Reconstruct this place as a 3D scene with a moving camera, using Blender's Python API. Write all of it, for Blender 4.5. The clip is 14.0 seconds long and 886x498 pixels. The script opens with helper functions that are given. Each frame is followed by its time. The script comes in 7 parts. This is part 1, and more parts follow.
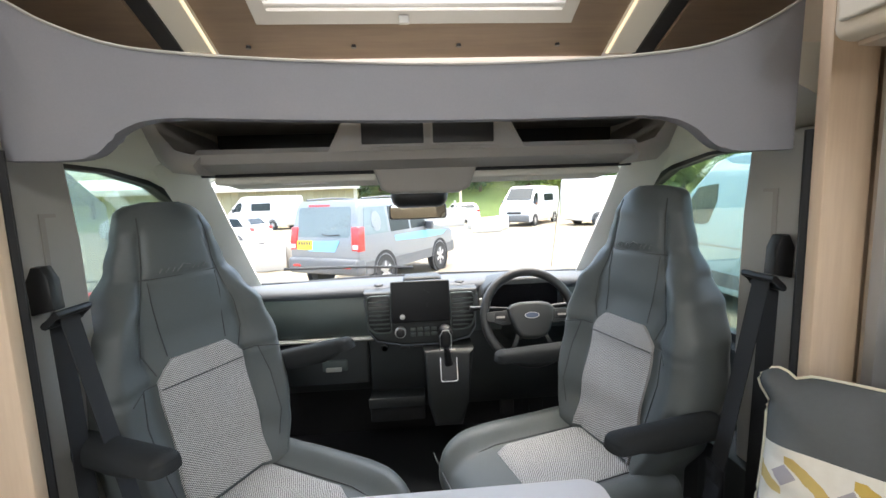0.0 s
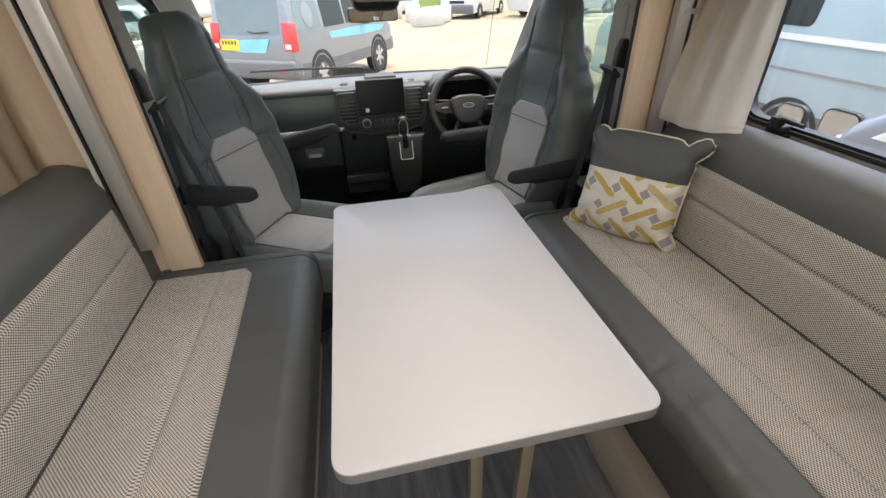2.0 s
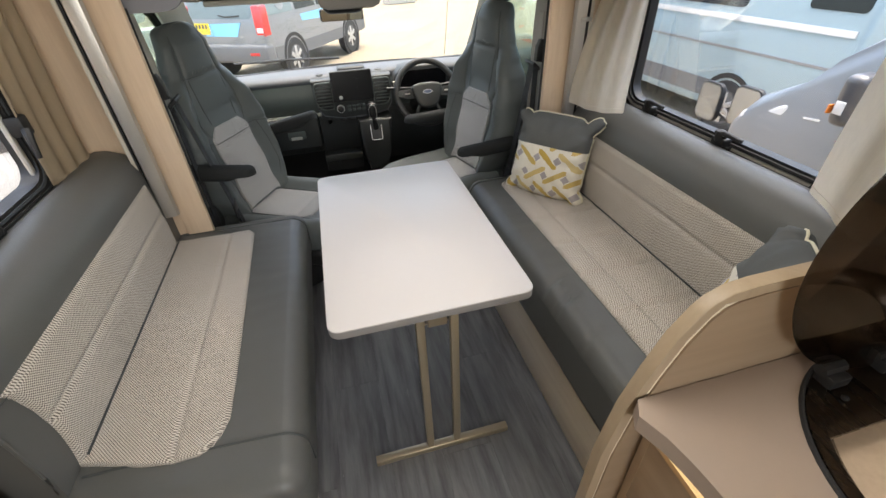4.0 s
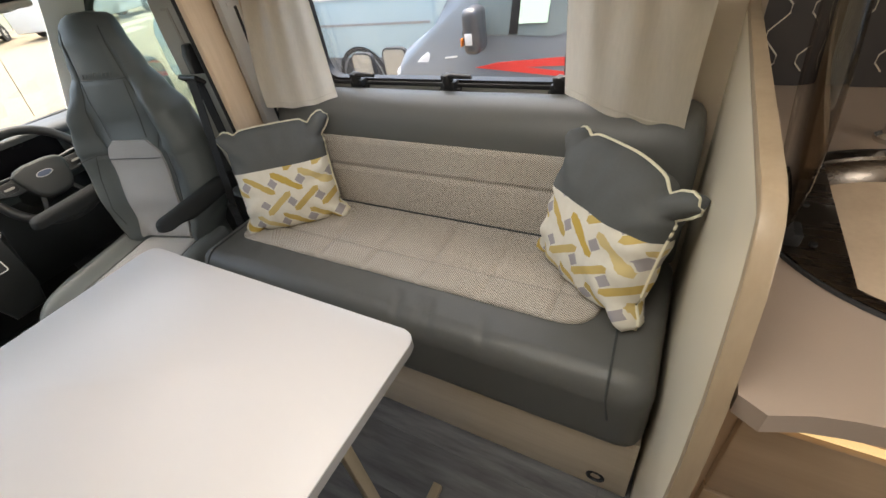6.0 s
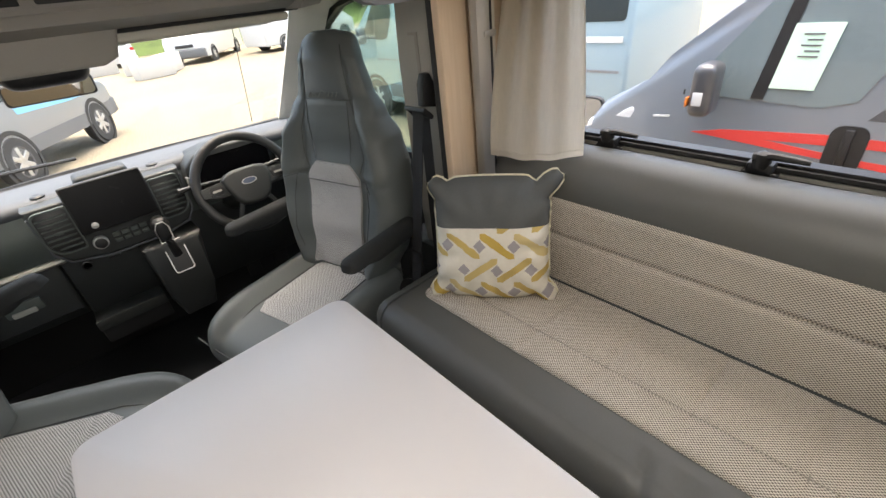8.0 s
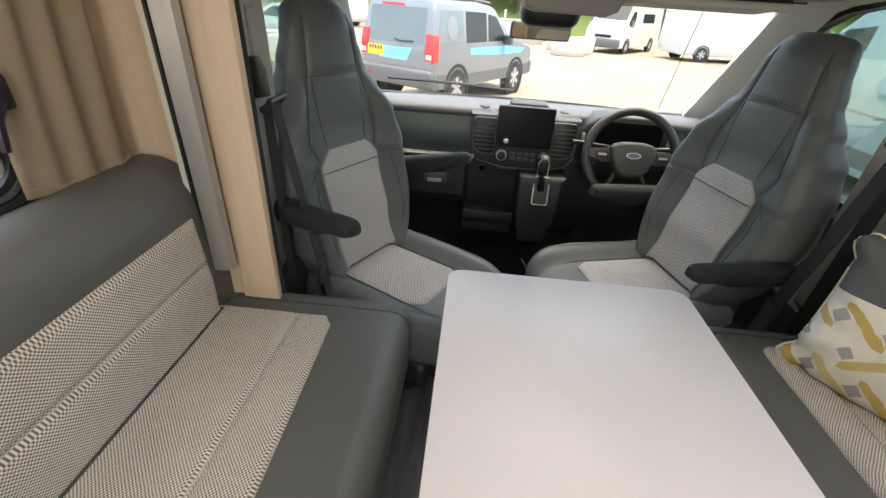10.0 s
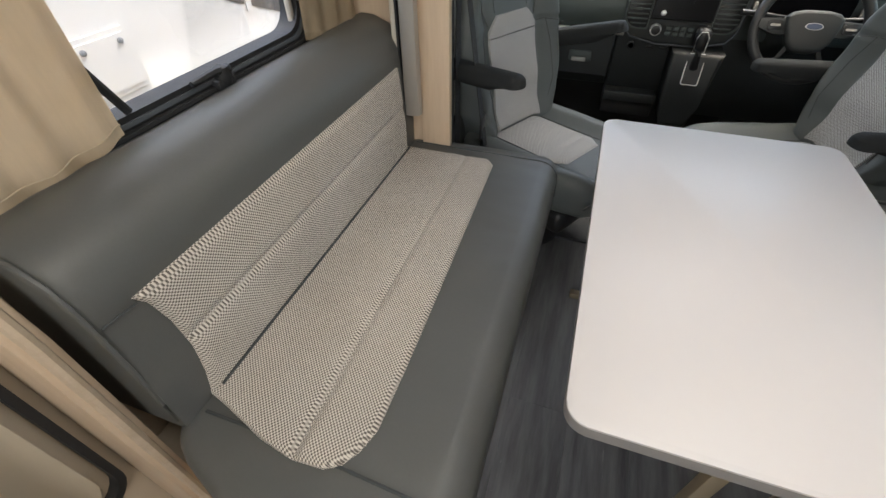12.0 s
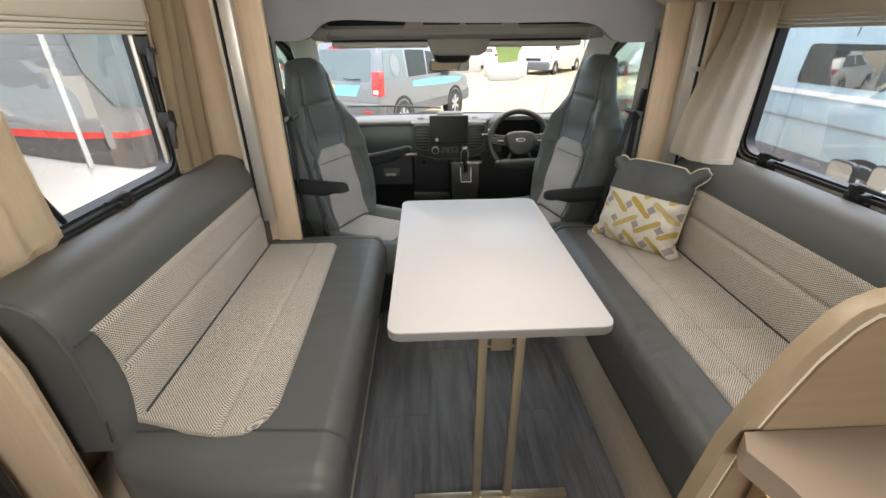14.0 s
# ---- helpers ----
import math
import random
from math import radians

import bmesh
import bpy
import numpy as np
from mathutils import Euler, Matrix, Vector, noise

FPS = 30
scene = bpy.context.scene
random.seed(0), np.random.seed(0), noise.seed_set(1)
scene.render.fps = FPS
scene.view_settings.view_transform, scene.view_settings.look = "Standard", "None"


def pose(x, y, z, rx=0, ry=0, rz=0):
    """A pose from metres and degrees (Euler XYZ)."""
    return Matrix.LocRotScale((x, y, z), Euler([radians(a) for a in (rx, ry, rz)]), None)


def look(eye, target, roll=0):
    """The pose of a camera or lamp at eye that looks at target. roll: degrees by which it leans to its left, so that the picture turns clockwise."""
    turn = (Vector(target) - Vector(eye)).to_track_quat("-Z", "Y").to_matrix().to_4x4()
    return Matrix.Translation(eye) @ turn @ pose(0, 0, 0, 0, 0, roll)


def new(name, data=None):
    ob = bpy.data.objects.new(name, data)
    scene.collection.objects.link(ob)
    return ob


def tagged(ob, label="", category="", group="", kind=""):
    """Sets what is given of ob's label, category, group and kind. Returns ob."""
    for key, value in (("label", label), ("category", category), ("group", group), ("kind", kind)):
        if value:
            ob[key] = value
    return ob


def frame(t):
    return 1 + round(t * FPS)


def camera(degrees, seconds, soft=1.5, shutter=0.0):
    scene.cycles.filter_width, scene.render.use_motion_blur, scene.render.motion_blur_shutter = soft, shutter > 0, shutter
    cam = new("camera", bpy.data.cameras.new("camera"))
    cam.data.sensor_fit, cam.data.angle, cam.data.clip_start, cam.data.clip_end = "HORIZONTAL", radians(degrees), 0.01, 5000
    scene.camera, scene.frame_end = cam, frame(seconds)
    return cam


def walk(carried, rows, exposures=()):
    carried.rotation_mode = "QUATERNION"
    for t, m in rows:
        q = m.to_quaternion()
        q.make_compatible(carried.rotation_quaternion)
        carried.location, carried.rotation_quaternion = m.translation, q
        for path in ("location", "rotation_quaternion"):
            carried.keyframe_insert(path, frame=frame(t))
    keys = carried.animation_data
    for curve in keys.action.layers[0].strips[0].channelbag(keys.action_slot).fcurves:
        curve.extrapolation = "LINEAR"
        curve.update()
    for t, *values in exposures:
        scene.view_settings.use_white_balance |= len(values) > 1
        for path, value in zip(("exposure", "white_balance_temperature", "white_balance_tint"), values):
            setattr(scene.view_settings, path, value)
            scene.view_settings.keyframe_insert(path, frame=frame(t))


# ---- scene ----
cam = camera(92.6, 14.0)
PATH = [
    (0, (-0.04, -0.101, 1.277), (0.097, 1.88, 1.032), -2.0),
    (0.5, (-0.056, -0.186, 1.233), (0.136, 1.74, 0.732), -2.5),
    (1, (-0.124, -0.332, 1.226), (0.134, 1.517, 0.508), -2.7),
    (1.5, (-0.158, -0.49, 1.272), (0.167, 1.253, 0.346), -2.4),
    (2, (-0.169, -0.674, 1.367), (0.152, 0.976, 0.283), -1.9),
    (4.3, (-0.164, -1.091, 1.516), (0.259, 0.469, 0.337), -2.8),
    (4.5, (-0.151, -1.048, 1.495), (0.356, 0.476, 0.303), -3.7),
    (5, (-0.158, -0.913, 1.469), (0.675, 0.425, 0.238), -6.4),
    (5.5, (-0.159, -0.779, 1.432), (0.969, 0.313, 0.194), -9.0),
    (6, (-0.142, -0.684, 1.396), (1.158, 0.186, 0.151), -10.2),
    (6.5, (-0.094, -0.57, 1.362), (1.273, 0.198, 0.12), -10.1),
    (7, (-0.013, -0.424, 1.354), (1.333, 0.427, 0.144), -10.0),
    (7.5, (-0.007, -0.303, 1.366), (1.25, 0.753, 0.224), -8.8),
    (8, (-0.048, -0.215, 1.373), (1.031, 1.101, 0.322), -6.9),
    (8.5, (-0.089, -0.196, 1.364), (0.729, 1.351, 0.397), -4.8),
    (9, (-0.106, -0.201, 1.379), (0.371, 1.49, 0.424), -3.1),
    (9.2, (-0.144, -0.214, 1.343), (0.24, 1.529, 0.439), -1.1),
    (11.3, (-0.316, -0.388, 1.294), (-0.901, 0.975, -0.047), 0.2),
    (11.5, (-0.33, -0.437, 1.29), (-0.916, 0.905, -0.073), -0.1),
    (12, (-0.337, -0.591, 1.285), (-0.829, 0.793, -0.072), -1.0),
    (12.5, (-0.306, -0.733, 1.312), (-0.61, 0.757, 0.013), -0.8),
    (13, (-0.231, -0.872, 1.331), (-0.366, 0.716, 0.124), -0.3),
    (13.5, (-0.178, -1.018, 1.352), (-0.186, 0.666, 0.272), -0.3),
    (14, (-0.169, -1.119, 1.378), (-0.104, 0.667, 0.48), -0.6),
]
walk(cam, [(t, look(eye, target, roll)) for t, eye, target, roll in PATH], [(0, 2.98, 6550, 8), (1, 2.64, 7100, 10), (2, 2.42, 6950, 10), (5, 2.64, 7050, 8), (6.5, 2.62, 7200, 9), (8, 2.62, 7150, 10), (9, 2.70, 7350, 10), (11.4, 2.46, 6750, 8), (12.5, 2.56, 7100, 8), (14, 2.66, 7150, 8)])

# ---- world and light ----
world = bpy.data.worlds.new("world")
scene.world = world
world.use_nodes = True
wn = world.node_tree.nodes
sky = wn.new("ShaderNodeTexSky")
sky.sky_type = 'NISHITA'
sky.sun_disc = False
sky.sun_elevation, sky.sun_rotation = radians(82), radians(42)
sky.air_density, sky.dust_density, sky.ozone_density = 1.0, 5.0, 1.0
world.node_tree.links.new(sky.outputs[0], wn["Background"].inputs[0])
wn["Background"].inputs[1].default_value = 0.15
sun = new("sun", bpy.data.lights.new("sun", 'SUN'))
sun.data.energy, sun.data.angle, sun.data.color = 0.5, radians(90), (1.0, 0.97, 0.92)
sun.matrix_basis = look((1.57, 1.74, 16.65), (0, 0, 0))


def area(name, m, sx, sy, power, color=(1, 1, 1)):
    la = bpy.data.lights.new(name, 'AREA')
    la.shape, la.size, la.size_y, la.energy, la.color = 'RECTANGLE', sx, sy, power, color
    ob = new(name, la)
    ob.matrix_basis = m
    return ob


# overhead and rear: unseen fill lamps made up as daylight, without known openings
area("rooflight_daylight", look((0.0, -0.40, 1.93), (0.0, -0.40, 0)), 0.66, 0.66, 1.5, (0.97, 0.985, 1.0))
# added rear lamp that brightens the cab seats and dash from behind
area("rear_window_daylight", look((0.0, -2.55, 1.45), (0, 0, 1.0)), 1.2, 0.6, 4.5, (0.97, 0.985, 1.0))
area("overcab_skylight_daylight", look((0.0, 0.95, 1.965), (0, 0.6, 0.6)), 0.76, 0.42, 0.65, (0.97, 0.985, 1.0))


# ---- helpers for building ----
WM = {}


def thing(name, at=(0, 0, 0), rz=0, label="", category="", group="", kind=""):
    ob = new(name)
    ob.matrix_basis = pose(*at, 0, 0, rz)
    WM[ob] = ob.matrix_basis.copy()
    return tagged(ob, label, category, group, kind)


def mesh_of(name, bm, mat, angle=38):
    me = bpy.data.meshes.new(name)
    bmesh.ops.recalc_face_normals(bm, faces=bm.faces[:])
    bm.to_mesh(me)
    bm.free()
    for m in (mat if isinstance(mat, (list, tuple)) else [mat]):
        me.materials.append(m)
    me.shade_smooth()
    me.set_sharp_from_angle(angle=radians(angle))
    return me


def part(name, bm, mat, parent, label="", local=False, angle=38):
    """One mesh under a thing; built in world metres unless local."""
    ob = new(name, mesh_of(name, bm, mat, angle))
    ob.parent = parent
    w = WM[parent]
    if local:
        WM[ob] = w.copy()
    else:
        ob.matrix_parent_inverse = w.inverted()
        WM[ob] = Matrix.Identity(4)
    return tagged(ob, label)


def struct(name, bm, mat, label="", category="", angle=38):
    ob = new(name, mesh_of(name, bm, mat, angle))
    WM[ob] = Matrix.Identity(4)
    return tagged(ob, label, category, kind="structure")


def B():
    return bmesh.new()


def box(bm, x0, x1, y0, y1, z0, z1, r=0.0, seg=2, m=None):
    q = Matrix.Translation(((x0 + x1) / 2, (y0 + y1) / 2, (z0 + z1) / 2)) @ Matrix.Diagonal((x1 - x0, y1 - y0, z1 - z0, 1))
    vs = bmesh.ops.create_cube(bm, size=1, matrix=q)["verts"]
    if r > 0:
        es = list({e for v in vs for e in v.link_edges})
        n = bmesh.ops.bevel(bm, geom=es, offset=r, segments=seg, affect='EDGES', profile=0.5)
        vs = list({v for f in n["faces"] for v in f.verts} | {v for v in vs if v.is_valid})
    if m is not None:
        bmesh.ops.transform(bm, matrix=m, verts=[v for v in vs if v.is_valid])
    return bm


def prism(bm, outline, axis, a, b, r=0.0, seg=2):
    """An outline in the plane across the axis ('x': y,z; 'y': x,z; 'z': x,y), from a to b, with rounded rims."""
    def put(u, v, w):
        return {'x': (w, u, v), 'y': (u, w, v), 'z': (u, v, w)}[axis]
    lo = [bm.verts.new(put(u, v, a)) for u, v in outline]
    hi = [bm.verts.new(put(u, v, b)) for u, v in outline]
    n = len(outline)
    caps = [bm.faces.new(lo[::-1]), bm.faces.new(hi)]
    for i in range(n):
        bm.faces.new((lo[i], lo[(i + 1) % n], hi[(i + 1) % n], hi[i]))
    if r > 0:
        es = list({e for f in caps for e in f.edges})
        bmesh.ops.bevel(bm, geom=es, offset=r, segments=seg, affect='EDGES', profile=0.5)
    return bm


def rrect(u0, u1, v0, v1, r, n=5):
    """A rectangle with round corners; r: one radius or four (from low-low round to low-high)."""
    rs = r if isinstance(r, (list, tuple)) else (r,) * 4
    out = []
    for (cu, cv, a0), q in zip(((u0, v0, 180), (u1, v0, 270), (u1, v1, 0), (u0, v1, 90)), rs):
        pu, pv = cu + (q if cu == u0 else -q), cv + (q if cv == v0 else -q)
        for i in range(n + 1):
            a = radians(a0 + 90 * i / n)
            out.append((pu + q * math.cos(a), pv + q * math.sin(a)))
    return out


def ring_prism(bm, outer, inner, axis, a, b):
    """A flat ring between two outlines of the same count, from a to b."""
    def put(u, v, w):
        return {'x': (w, u, v), 'y': (u, w, v), 'z': (u, v, w)}[axis]
    L = [[bm.verts.new(put(u, v, w)) for u, v in o] for o, w in ((outer, a), (inner, a), (inner, b), (outer, b))]
    n = len(outer)
    for k in range(4):
        p, q = L[k], L[(k + 1) % 4]
        for i in range(n):
            bm.faces.new((p[i], p[(i + 1) % n], q[(i + 1) % n], q[i]))
    return bm


def loft(bm, rings, caps=True, closed=True):
    L = [[bm.verts.new(p) for p in r] for r in rings]
    n = len(L[0])
    for p, q in zip(L, L[1:]):
        for i in range(n if closed else n - 1):
            bm.faces.new((p[i], p[(i + 1) % n], q[(i + 1) % n], q[i]))
    if caps and closed:
        bm.faces.new(L[0][::-1])
        bm.faces.new(L[-1])
    return bm


def tube(bm, pts, r, n=8, closed=False):
    pts = [Vector(p) for p in pts]
    rings = []
    up = Vector((0, 0, 1))
    for i, p in enumerate(pts):
        if closed:
            d = pts[(i + 1) % len(pts)] - pts[i - 1]
        else:
            d = pts[min(i + 1, len(pts) - 1)] - pts[max(i - 1, 0)]
        d.normalize()
        a = d.cross(up)
        if a.length < 0.05:
            a = d.cross(Vector((1, 0, 0)))
        a.normalize()
        c = a.cross(d).normalized()
        rr = r[i] if isinstance(r, (list, tuple)) else r
        rings.append([p + rr * (math.cos(t) * a + math.sin(t) * c) for t in (2 * math.pi * k / n for k in range(n))])
    if closed:
        L = [[bm.verts.new(p) for p in q] for q in rings]
        for j in range(len(L)):
            p, q = L[j], L[(j + 1) % len(L)]
            for i in range(n):
                bm.faces.new((p[i], p[(i + 1) % n], q[(i + 1) % n], q[i]))
        return bm
    return loft(bm, rings)


def softbox(bm, x0, x1, y0, y1, z0, z1, r, k=8, fn=None):
    """A box with round edges of radius r, finely gridded, then bent by fn(point)."""
    lo, hi = Vector((x0, y0, z0)), Vector((x1, y1, z1))
    ax = []
    for a, b in zip(lo, hi):
        q = min(r, (b - a) / 2 - 1e-4)
        mid = [a + q + (b - a - 2 * q) * i / k for i in range(k + 1)]
        ax.append([a, a + 0.25 * q, a + 0.55 * q] + mid + [b - 0.55 * q, b - 0.25 * q, b])
    seen = {}

    def vert(p):
        key = tuple(round(c, 6) for c in p)
        if key not in seen:
            p = Vector(p)
            c = Vector([min(max(p[i], lo[i] + min(r, (hi[i] - lo[i]) / 2 - 1e-4)), hi[i] - min(r, (hi[i] - lo[i]) / 2 - 1e-4)) for i in range(3)])
            d = p - c
            if d.length > 1e-9:
                p = c + r * d.normalized() if all(hi[i] - lo[i] >= 2 * r for i in range(3)) else c + d * (max(abs(t) for t in d) / d.length)
            if fn:
                p = Vector(fn(p))
            seen[key] = bm.verts.new(p)
        return seen[key]
    for i in range(3):
        u, v = [j for j in range(3) if j != i]
        for side in (0, -1):
            for a in range(len(ax[u]) - 1):
                for b in range(len(ax[v]) - 1):
                    co = []
                    for da, db in ((0, 0), (1, 0), (1, 1), (0, 1)):
                        p = [0, 0, 0]
                        p[i], p[u], p[v] = ax[i][side], ax[u][a + da], ax[v][b + db]
                        co.append(vert(p))
                    bm.faces.new(co)
    return bm


def lathe(bm, prof, n=20, m=None, caps=True):
    """Turns (radius, height) round z."""
    rings = []
    for rad, h in prof:
        ring = [Vector((rad * math.cos(t), rad * math.sin(t), h)) for t in (2 * math.pi * i / n for i in range(n))]
        rings.append([m @ p for p in ring] if m is not None else ring)
    return loft(bm, rings, caps)


def slab(bm, quad, th):
    """A four-sided plate given by its corners, thickened along its normal."""
    q = [Vector(p) for p in quad]
    n = (q[1] - q[0]).cross(q[3] - q[0]).normalized() * th
    return loft(bm, [q, [p + n for p in q]])


# ---- materials ----
def nodes_of(name):
    m = bpy.data.materials.new(name)
    m.use_nodes = True
    t = m.node_tree
    return m, t, t.nodes["Principled BSDF"]


def mathn(t, op, a, b=None, c=None):
    n = t.nodes.new("ShaderNodeMath")
    n.operation = op
    for i, v in enumerate((a, b, c)):
        if v is None:
            continue
        if isinstance(v, (int, float)):
            n.inputs[i].default_value = v
        else:
            t.links.new(v, n.inputs[i])
    return n.outputs[0]


def mixc(t, fac, a, b):
    n = t.nodes.new("ShaderNodeMix")
    n.data_type = 'RGBA'
    for sock, v in ((n.inputs[0], fac), (n.inputs[6], a), (n.inputs[7], b)):
        if isinstance(v, (int, float)):
            sock.default_value = v
        elif isinstance(v, tuple):
            sock.default_value = (*v, 1) if len(v) == 3 else v
        else:
            t.links.new(v, sock)
    return n.outputs[2]


def noise_n(t, vec, scale, detail=3, rough=0.55):
    n = t.nodes.new("ShaderNodeTexNoise")
    n.inputs["Scale"].default_value, n.inputs["Detail"].default_value, n.inputs["Roughness"].default_value = scale, detail, rough
    if vec is not None:
        t.links.new(vec, n.inputs["Vector"])
    return n.outputs["Fac"]


def coords(t, scale=(1, 1, 1), rz=0.0):
    c = t.nodes.new("ShaderNodeTexCoord")
    mp = t.nodes.new("ShaderNodeMapping")
    mp.inputs["Scale"].default_value = scale
    mp.inputs["Rotation"].default_value = (0, 0, rz)
    t.links.new(c.outputs["Object"], mp.inputs["Vector"])
    return mp.outputs[0]


def bump(t, b, height, strength, dist=0.002):
    n = t.nodes.new("ShaderNodeBump")
    n.inputs["Strength"].default_value, n.inputs["Distance"].default_value = strength, dist
    t.links.new(height, n.inputs["Height"])
    t.links.new(n.outputs[0], b.inputs["Normal"])


def plain(name, col, rough=0.5, metal=0.0, var=0.12, scale=40.0, bumps=0.15, big=2.5, coat=0.0, spec=0.5, grain=None, dist=0.002):
    """Paint, plastic, leather and the like: two scales of variation and a fine relief."""
    m, t, b = nodes_of(name)
    v = coords(t, grain or (1, 1, 1))
    f = mathn(t, 'ADD', mathn(t, 'MULTIPLY', noise_n(t, v, scale), 0.5), mathn(t, 'MULTIPLY', noise_n(t, v, big, 2), 0.5))
    lo, hi = tuple(c * (1 - var) for c in col), tuple(min(1, c * (1 + var)) for c in col)
    t.links.new(mixc(t, f, lo, hi), b.inputs["Base Color"])
    b.inputs["Metallic"].default_value = metal
    t.links.new(mathn(t, 'MULTIPLY_ADD', f, 0.16, rough - 0.08), b.inputs["Roughness"])
    b.inputs["Coat Weight"].default_value = coat
    b.inputs["Specular IOR Level"].default_value = spec
    if bumps:
        bump(t, b, noise_n(t, v, scale * 4, 4), bumps, dist)
    return m


def weave(name, light, dark, pitch, along=1):
    """Coarse two-tone cloth: a diagonal basket of light and dark threads."""
    m, t, b = nodes_of(name)
    c = t.nodes.new("ShaderNodeTexCoord")
    s = t.nodes.new("ShaderNodeSeparateXYZ")
    t.links.new(c.outputs["Object"], s.inputs[0])
    u = s.outputs[along]
    v = mathn(t, 'ADD', s.outputs[1 - along], s.outputs[2])
    k = math.pi / pitch
    wob = mathn(t, 'MULTIPLY', noise_n(t, c.outputs["Object"], 60, 2), 0.4)
    a = mathn(t, 'SINE', mathn(t, 'ADD', mathn(t, 'MULTIPLY', u, k), wob))
    q = mathn(t, 'SINE', mathn(t, 'ADD', mathn(t, 'MULTIPLY', v, k * 1.12), wob))
    f = mathn(t, 'MULTIPLY_ADD', mathn(t, 'MULTIPLY', a, q), 1.3, 0.56)
    f2 = mathn(t, 'MINIMUM', mathn(t, 'MAXIMUM', mathn(t, 'ADD', f, mathn(t, 'MULTIPLY_ADD', noise_n(t, c.outputs["Object"], 5, 3), 0.3, -0.15)), 0.0), 1.0)
    t.links.new(mixc(t, f2, dark, light), b.inputs["Base Color"])
    b.inputs["Roughness"].default_value = 0.95
    b.inputs["Specular IOR Level"].default_value = 0.15
    b.inputs["Sheen Weight"].default_value = 0.15
    bump(t, b, f2, 0.35, 0.0012)
    return m


def woodm(name, lo, hi, axis, scale=9.0, rough=0.45):
    m, t, b = nodes_of(name)
    sc = [1.0, 1.0, 1.0]
    sc[axis] = 0.07
    v = coords(t, tuple(sc))
    f = noise_n(t, v, scale * 3, 5, 0.6)
    g = noise_n(t, v, scale * 14, 3)
    h = mathn(t, 'ADD', mathn(t, 'MULTIPLY', f, 0.65), mathn(t, 'MULTIPLY', g, 0.35))
    h = mathn(t, 'MULTIPLY_ADD', mathn(t, 'SUBTRACT', h, 0.5), 2.0, 0.5)
    t.links.new(mixc(t, h, lo, hi), b.inputs["Base Color"])
    t.links.new(mathn(t, 'MULTIPLY_ADD', g, 0.2, rough - 0.1), b.inputs["Roughness"])
    bump(t, b, g, 0.12, 0.001)
    return m


def plankm(name):
    m, t, b = nodes_of(name)
    v = coords(t, (1, 0.10, 1))
    info = t.nodes.new("ShaderNodeObjectInfo")
    add = t.nodes.new("ShaderNodeVectorMath")
    add.operation = 'ADD'
    t.links.new(v, add.inputs[0])
    t.links.new(mathn(t, 'MULTIPLY', info.outputs["Random"], 9.0), add.inputs[1])
    f = noise_n(t, add.outputs[0], 26, 6, 0.65)
    g = noise_n(t, add.outputs[0], 120, 3)
    w = mathn(t, 'MINIMUM', mathn(t, 'MAXIMUM', mathn(t, 'MULTIPLY_ADD', f, 3.2, -1.1), 0.0), 1.0)
    base = mixc(t, w, (0.064, 0.063, 0.065), (0.17, 0.168, 0.170))
    spots = mathn(t, 'MULTIPLY', mathn(t, 'GREATER_THAN', noise_n(t, add.outputs[0], 17, 6, 0.75), 0.68), mathn(t, 'GREATER_THAN', g, 0.52))
    c = mixc(t, mathn(t, 'MULTIPLY', spots, 0.55), base, (0.30, 0.30, 0.29))
    t.links.new(mixc(t, mathn(t, 'MULTIPLY', info.outputs["Random"], 0.35), c, (0.105, 0.104, 0.107)), b.inputs["Base Color"])
    t.links.new(mathn(t, 'MULTIPLY_ADD', g, 0.25, 0.35), b.inputs["Roughness"])
    bump(t, b, f, 0.25, 0.002)
    return m


